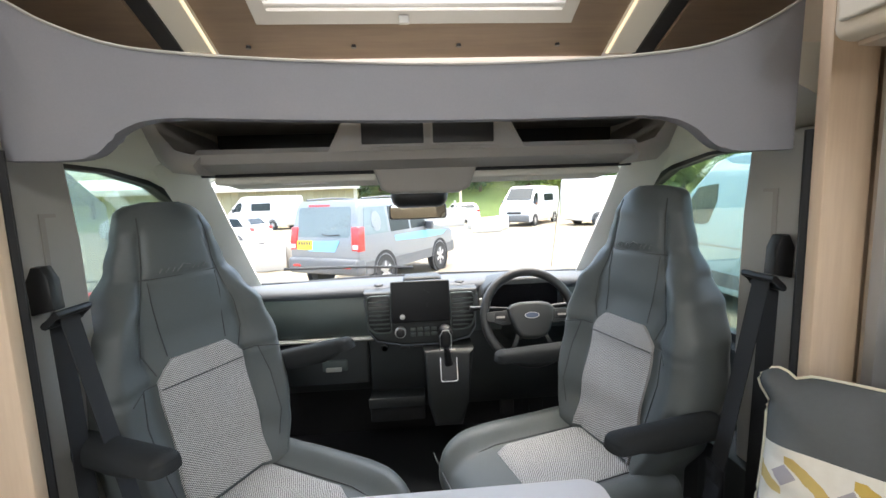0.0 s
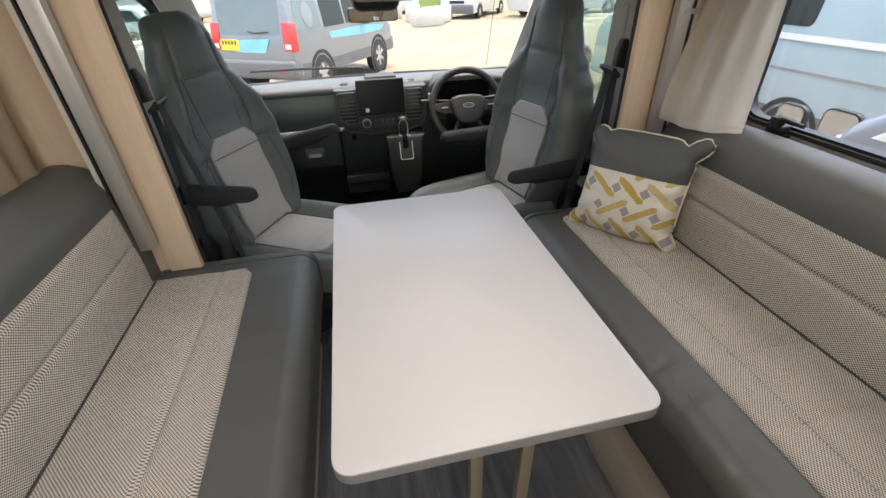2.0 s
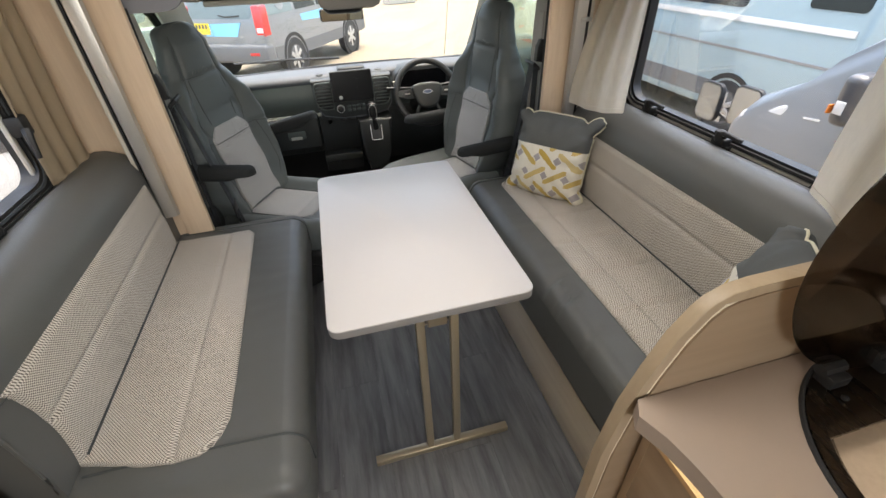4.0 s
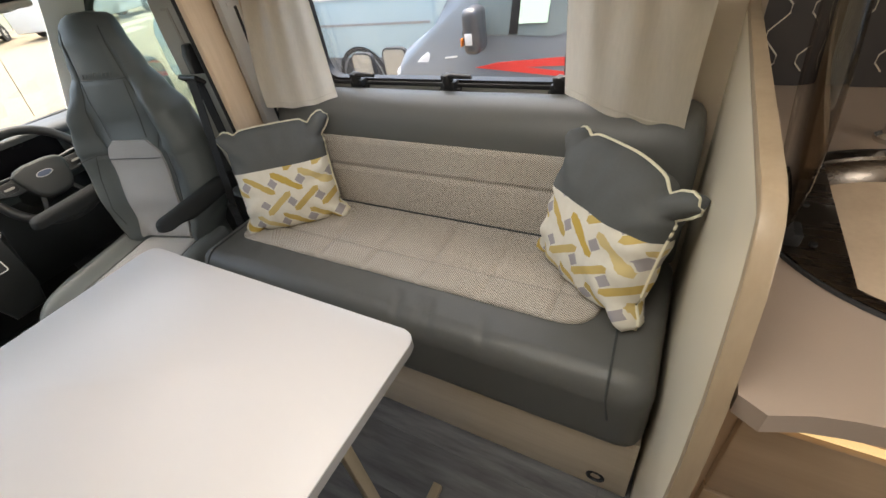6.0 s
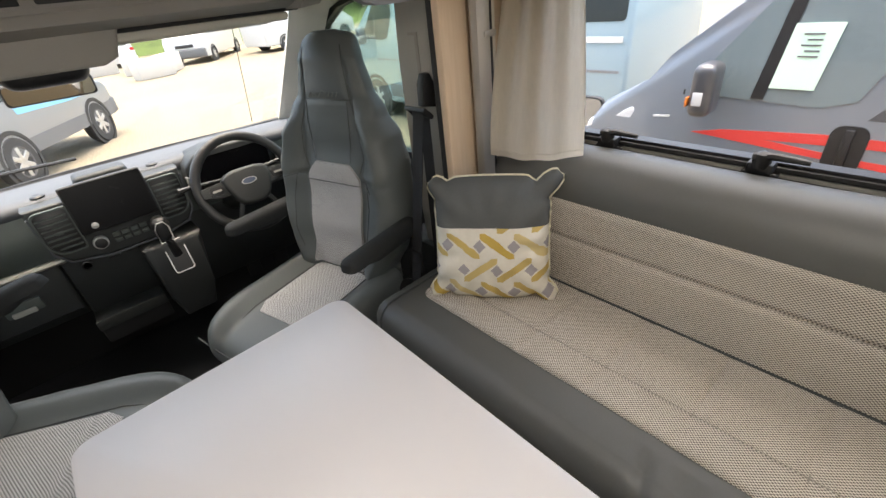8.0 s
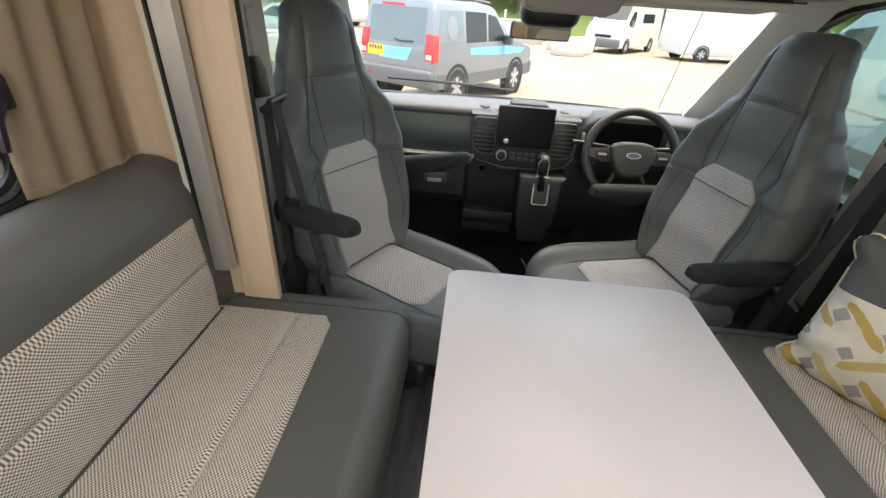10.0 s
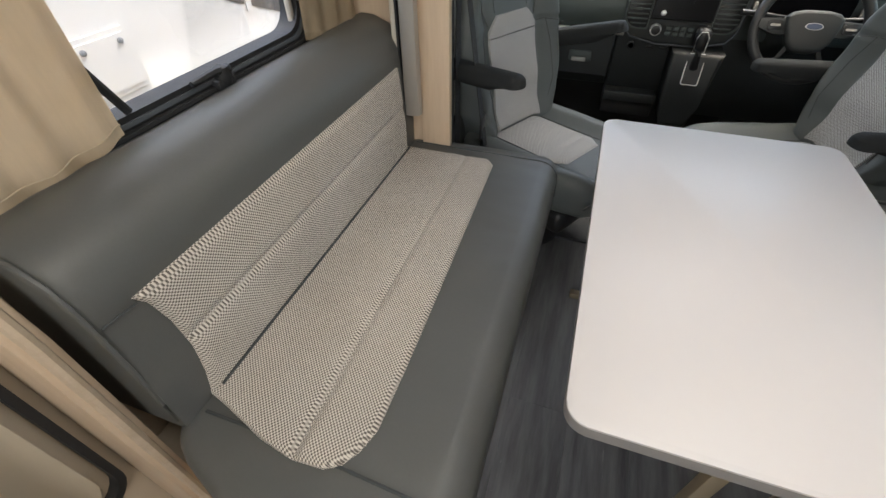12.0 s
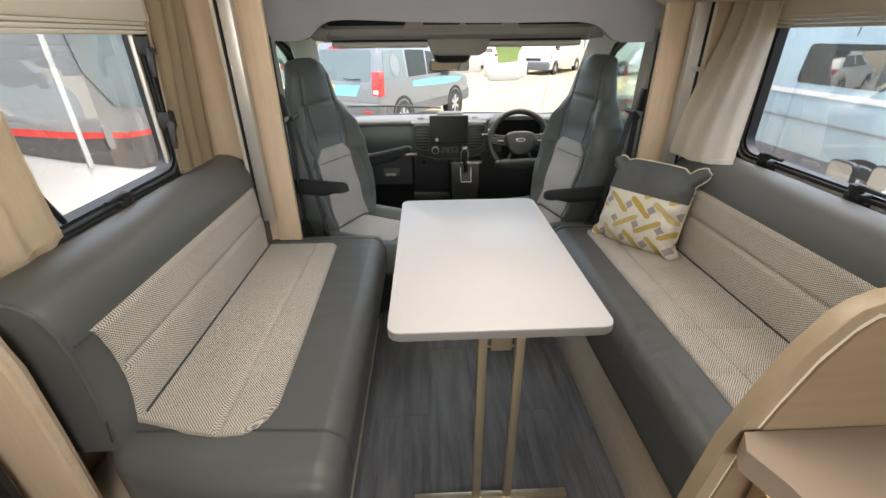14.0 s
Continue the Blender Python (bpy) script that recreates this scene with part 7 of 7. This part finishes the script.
# white coachbuilt motorhome on the other side
mh_prof = [(-4.2, 0.45), (-4.25, 2.7), (-4.1, 2.85), (1.9, 2.9), (2.05, 2.75), (1.95, 2.10), (2.55, 1.42), (2.75, 1.30), (3.5, 1.06), (3.66, 0.92), (3.70, 0.40), (3.6, 0.28), (-4.1, 0.28)]
mh = vehicle("motorhome", (-3.62, 1.30, GZ), 0, mh_prof, 1.02, 1.3, 0.04, WHITE, "white coachbuilt motorhome with charcoal and red flank stripes", wheels=(-2.6, 2.75), wr=0.35, category="motorhome")
A = (1.02, 1.3, 0.04, 1)
onside(mh, *A, [(-0.45, 1.72), (0.2, 1.58), (0.65, 1.46), (1.3, 1.34), (2.4, 1.26), (2.4, 2.0), (1.8, 2.45), (-0.45, 2.45)], SILVER, "silver_upper_panel", "silver grey upper flank", 0.004)
onside(mh, *A, [(-0.45, 1.66), (-0.09, 1.571), (0.15, 1.495), (0.57, 1.325), (1.2, 1.10), (2.0, 0.95), (2.0, 1.30), (1.2, 1.37), (0.65, 1.48), (0.2, 1.60), (-0.45, 1.74)], DARKP, "charcoal_swoosh", "charcoal swoosh", 0.006)
onside(mh, *A, [(-0.45, 1.725), (-0.03, 1.635), (0.2, 1.58), (0.65, 1.465), (1.2, 1.355), (2.2, 1.27), (2.2, 1.31), (1.2, 1.40), (0.65, 1.51), (0.2, 1.625), (-0.03, 1.68), (-0.45, 1.765)], REDP, "red_stripe", "red stripe", 0.009)
onside(mh, *A, [(1.15, 1.62), (1.5, 1.55), (1.75, 1.70), (1.55, 2.24), (0.90, 2.30), (0.95, 1.88)], TINT2, "cab_window", "dark cab side window", 0.012)
h = onside(mh, *A, rrect(0.92, 1.0, 1.32, 1.50, 0.035), SILVER, "handle_recess", "silver door handle", 0.016)
ht = onside(mh, *A, rrect(-0.57, -0.23, 1.11, 1.40, 0.03), WHITE, "service_hatch", "white service hatch", 0.014)
onside(mh, *A, rrect(-0.545, -0.255, 1.135, 1.375, 0.025), WHITE, "hatch_panel", "", 0.020)
for y in (-0.50, -0.30):
    part("hatch_button", lathe(B(), [(0.014, 0), (0.014, 0.01), (0.008, 0.013)], 12, pose(1.045, y, 1.345, 0, 90, 0)), SILVER, ht, local=True)
onside(mh, *A, [(-3.9, 0.86), (0.9, 0.86), (0.9, 0.875), (-3.9, 0.875)], SILVER, "skirt_line", "pale skirt seam", 0.006)
# a reflection on the flank, drawn as a white strip
onside(mh, *A, [(0.66, 1.25), (0.71, 1.25), (0.76, 2.4), (0.71, 2.4)], WHITE, "white_stripe", "white slanting stripe", 0.012)

# ---- yard beyond the windscreen ----
car_prof = [(-1.95, 0.40), (-2.0, 0.75), (-1.85, 1.02), (-1.55, 1.36), (-0.9, 1.47), (0.0, 1.45), (0.75, 1.02), (1.7, 0.86), (1.95, 0.70), (1.98, 0.40), (1.9, 0.22), (-1.9, 0.22)]


def small_car(at, rz, label):
    v = vehicle("hatchback_car", at, rz, car_prof, 0.85, 0.95, 0.22, WHITE, label, wheels=(-1.2, 1.25), wr=0.31, category="car")
    for s in (-1, 1):
        onside(v, 0.85, 0.95, 0.22, s, [(-1.62, 1.0), (-0.55, 0.98), (-0.55, 1.36), (-1.35, 1.34)], TINT, "side_window", "dark side window")
        onside(v, 0.85, 0.95, 0.22, s, [(-0.48, 0.98), (0.55, 1.0), (0.0, 1.34), (-0.48, 1.37)], TINT, "side_window", "dark side window")
        part("tail_light", box(B(), *sorted((s * 0.62, s * 0.82)), -1.99, -1.84, 0.80, 0.95, 0.02), REDLAMP, v, "red tail light", local=True)
    onrear(v, [(-0.6, 1.06), (0.6, 1.06), (0.5, 1.32), (-0.5, 1.32)], -1.85, 1.02, 0.88, TINT, "rear_window", "dark rear window", 0.01)
    return v


small_car((-8.6, 19.5, GZ), 78, "white hatchback parked in front of the shed")
small_car((-12.8, 15.5, GZ), 60, "white hatchback parked in the yard")
wv = van("panel_van", (-11.3, 33.3, GZ), 62, WHITE, "white panel van parked before the shed")
onside(wv, hwv, btv, tbv, -1, rrect(-1.6, 0.3, 1.40, 1.95, 0.06), TINT, "rear_side_window", "dark side window", 0.01)
wc = van("camper_van", (7.9, 27.8, GZ), 143, WHITE, "white camper van facing the yard")
onside(wc, hwv, btv, tbv, 1, rrect(-1.6, 0.2, 1.5, 1.95, 0.06), TINT, "rear_side_window", "dark side window", 0.01)
onside(wc, hwv, btv, tbv, -1, rrect(-1.6, 0.2, 1.5, 1.95, 0.06), TINT, "rear_side_window", "dark side window", 0.01)
cv_prof = [(-3.2, 0.35), (-3.25, 2.6), (-3.1, 2.85), (1.6, 2.9), (2.3, 2.8), (2.45, 2.5), (1.7, 1.95), (2.2, 1.40), (2.9, 1.10), (3.05, 0.8), (3.0, 0.30), (-3.1, 0.30)]
cvn = vehicle("motorhome", (12.6, 25.5, GZ), -80, cv_prof, 1.1, 1.3, 0.02, WHITE, "white coachbuilt motorhome parked at the yard's edge", wheels=(-2.0, 2.2), wr=0.35, category="motorhome")
onside(cvn, 1.1, 1.3, 0.02, 1, [(1.2, 1.42), (1.85, 1.42), (1.65, 1.9), (1.2, 1.95)], TINT, "cab_window", "dark cab window", 0.01)
grey_car = small_car((3.8, 33.0, GZ), 10, "small white car half hidden behind the wall")

# shed
shed = thing("shed", (-17, 38, GZ), label="long olive metal-clad shed with pale fascia", category="building")
part("wall", box(B(), -36, -4.9, 38, 52, GZ, 2.3), CLAD, shed, "olive cladding wall")
part("roof", prism(B(), [(37.4, 2.3), (37.4, 2.75), (45, 4.1), (52.6, 2.75), (52.6, 2.3)], 'x', -36.4, -4.6), plain("grey_roof_sheet", (0.42, 0.42, 0.36), 0.6), shed, "low sheet roof")
part("fascia", box(B(), -36.5, -4.5, 37.25, 37.45, 2.25, 2.70, 0.02), LINER, shed, "pale fascia board")
for i in range(44):
    x = -36 + 0.7 * i
    part("cladding_rib", box(B(), x, x + 0.08, 37.93, 38.0, GZ, 2.28), CLAD, shed)
part("gable_post", box(B(), -5.1, -4.8, 37.8, 38.0, GZ, 2.3), LINER, shed)
part("green_sign", box(B(), -20.6, -18.9, 37.7, 37.8, 0.3, 1.6, 0.02), GREENSIGN, shed, "bright green sign")

# concrete blocks and low wall
blk = mesh_of("concrete_block", box(B(), -0.75, 0.75, -0.38, 0.38, 0, 0.75, 0.05, 2), CONCRETE)
for x, y, rz in ((3.95, 22.6, 12), (4.9, 24.0, 60), (3.7, 25.6, 80), (-3.2, 13.2, -20), (-4.6, 12.6, 15), (-6.0, 14.0, 5), (-7.6, 15.2, 10)):
    ob = new("concrete_block", blk)
    ob.matrix_basis = pose(x, y, GZ, 0, 0, rz)
    tagged(ob, "pale cast concrete barrier block on the gravel", "concrete block", "barrier blocks")
lw = thing("yard_wall", (1.5, 29, GZ), label="low pale concrete yard wall with posts", category="wall")
part("wall", box(B(), -4.0, 3.4, 27.8, 28.1, GZ, 0.45, 0.02), CONCRETE, lw)
part("coping", box(B(), -4.05, 3.45, 27.75, 28.15, 0.45, 0.53, 0.02), CONCRETE, lw, "pale coping")
for x in (-2.6, -0.8, 1.0, 2.8):
    part("post", box(B(), x - 0.06, x + 0.06, 27.9, 28.0, 0.53, 1.0, 0.01), CONCRETE, lw)
po = thing("telegraph_pole", (4.1, 36, GZ), label="slender wooden pole before the trees", category="pole")
part("shaft", tube(B(), [(4.1, 36, GZ), (4.1, 36, 6.5)], 0.11), WOOD, po)

# wooded bank behind the yard
bank = B()
rings = []
for i in range(41):
    x = -20 + 2.5 * i
    rings.append([(x, 37 + 2 * math.sin(i * 0.7), GZ - 0.2), (x, 43 + 1.5 * math.sin(i), 1.6 + 0.4 * math.sin(i * 1.3)), (x, 52, 5.0 + 0.8 * math.sin(i * 0.9)), (x, 66, 8.0), (x, 66, GZ - 0.2)])
loft(bank, rings)
BANK = plain("bank_grass", (0.16, 0.21, 0.06), 0.95, var=0.35, scale=1.2, big=0.2, bumps=0.4)
struct("grass_bank", bank, BANK, "rough green grass bank behind the yard", "bank", angle=80)
leafmats = [plain("foliage_mid", (0.10, 0.17, 0.035), 0.8, var=0.4, scale=2, big=0.4, bumps=0), plain("foliage_light", (0.19, 0.24, 0.05), 0.8, var=0.35, scale=2, big=0.4, bumps=0), plain("foliage_dark", (0.05, 0.095, 0.035), 0.8, var=0.4, scale=2, big=0.4, bumps=0)]
BARK = plain("bark", (0.12, 0.09, 0.06), 0.9, var=0.3, scale=8, bumps=0.6)
rng = random.Random(7)


def crown(r, h, seed):
    """Many small leaf clumps scattered in an uneven volume."""
    rg = random.Random(seed)
    vs, fs = [], []
    for _ in range(900):
        while True:
            p = Vector((rg.uniform(-1, 1), rg.uniform(-1, 1), rg.uniform(-1, 1)))
            if p.length < 1:
                break
        lump = 0.75 + 0.35 * noise.noise(p.normalized() * 1.7 + Vector((seed, 0, 0)))
        p = p.normalized() * (p.length ** 0.45) * lump
        c = Vector((p.x * r, p.y * r, h * 0.55 + p.z * h * 0.48))
        for _k in range(3):
            a = Vector((rg.gauss(0, 1), rg.gauss(0, 1), rg.gauss(0, 1))).normalized()
            b = a.orthogonal().normalized()
            s = rg.uniform(0.10, 0.24)
            o = c + 0.25 * Vector((rg.gauss(0, 1), rg.gauss(0, 1), rg.gauss(0, 1)))
            i = len(vs)
            vs += [o - a * s, o + b * s * 0.55, o + a * s, o - b * s * 0.55]
            fs.append((i, i + 1, i + 2, i + 3))
    return vs, fs


protos = []
for k in range(3):
    vs, fs = crown(2.3 + 0.4 * k, 5.0 + 0.6 * k, 11 + k)
    me = bpy.data.meshes.new("crown")
    me.from_pydata([tuple(v) for v in vs], [], fs)
    me.materials.append(leafmats[k])
    tm = B()
    tube(tm, [(0, 0, -0.6), (0.08, 0.02, 1.2), (0.0, 0.1, 2.6), (0.1, 0.0, 3.8)], [0.20, 0.15, 0.10, 0.04], 8)
    for q in range(5):
        a = q * 1.3
        tube(tm, [(0.03, 0.02, 1.2 + 0.35 * q), (0.7 * math.cos(a), 0.7 * math.sin(a), 2.0 + 0.4 * q), (1.3 * math.cos(a), 1.3 * math.sin(a), 2.7 + 0.4 * q)], [0.07, 0.045, 0.015], 6)
    protos.append((me, mesh_of("trunk", tm, BARK)))
for i in range(34):
    x = -5.0 + 1.35 * i + rng.uniform(-0.6, 0.6)
    row = i % 3
    y = 41 + 4.0 * row + rng.uniform(-1, 1)
    z = GZ + 0.4 + (y - 38) * 0.40
    k = rng.randrange(3)
    tr = thing("tree", (x, y, z), rng.uniform(0, 360), label="leafy broad tree on the bank", category="tree", group="bank trees")
    tr.scale = (1, 1, 1)
    for nm, me in (("crown", protos[k][0]), ("trunk", protos[k][1])):
        ob = new(nm, me)
        ob.parent = tr

# an unknown vehicle's black-framed mirrors, on made-up arms at the grey camper's nose
for y, h0, w in ((2.88, 0.98, 0.24), (3.22, 0.94, 0.22)):
    ar = part("nose_mirror_arm", tube(B(), [(-0.80, 2.80, 0.95), (-0.84, (2.85 + y) / 2, 0.98), (-0.86, y, 1.05)], 0.014), BLACK, gv, "black arm added to carry the mirror", local=True)
    part("nose_mirror", prism(B(), rrect(y - w / 2, y + w / 2, h0, h0 + 0.30, 0.05), 'x', -0.90, -0.86, 0.008), BLACK, ar, "black-framed mirror", local=True)
    part("nose_mirror_face", prism(B(), rrect(y - w / 2 + 0.012, y + w / 2 - 0.012, h0 + 0.012, h0 + 0.288, 0.045), 'x', -0.905, -0.899), plain("dull_mirror", (0.35, 0.36, 0.36), 0.15, metal=0.6, bumps=0), ar, "dull mirror face", local=True)
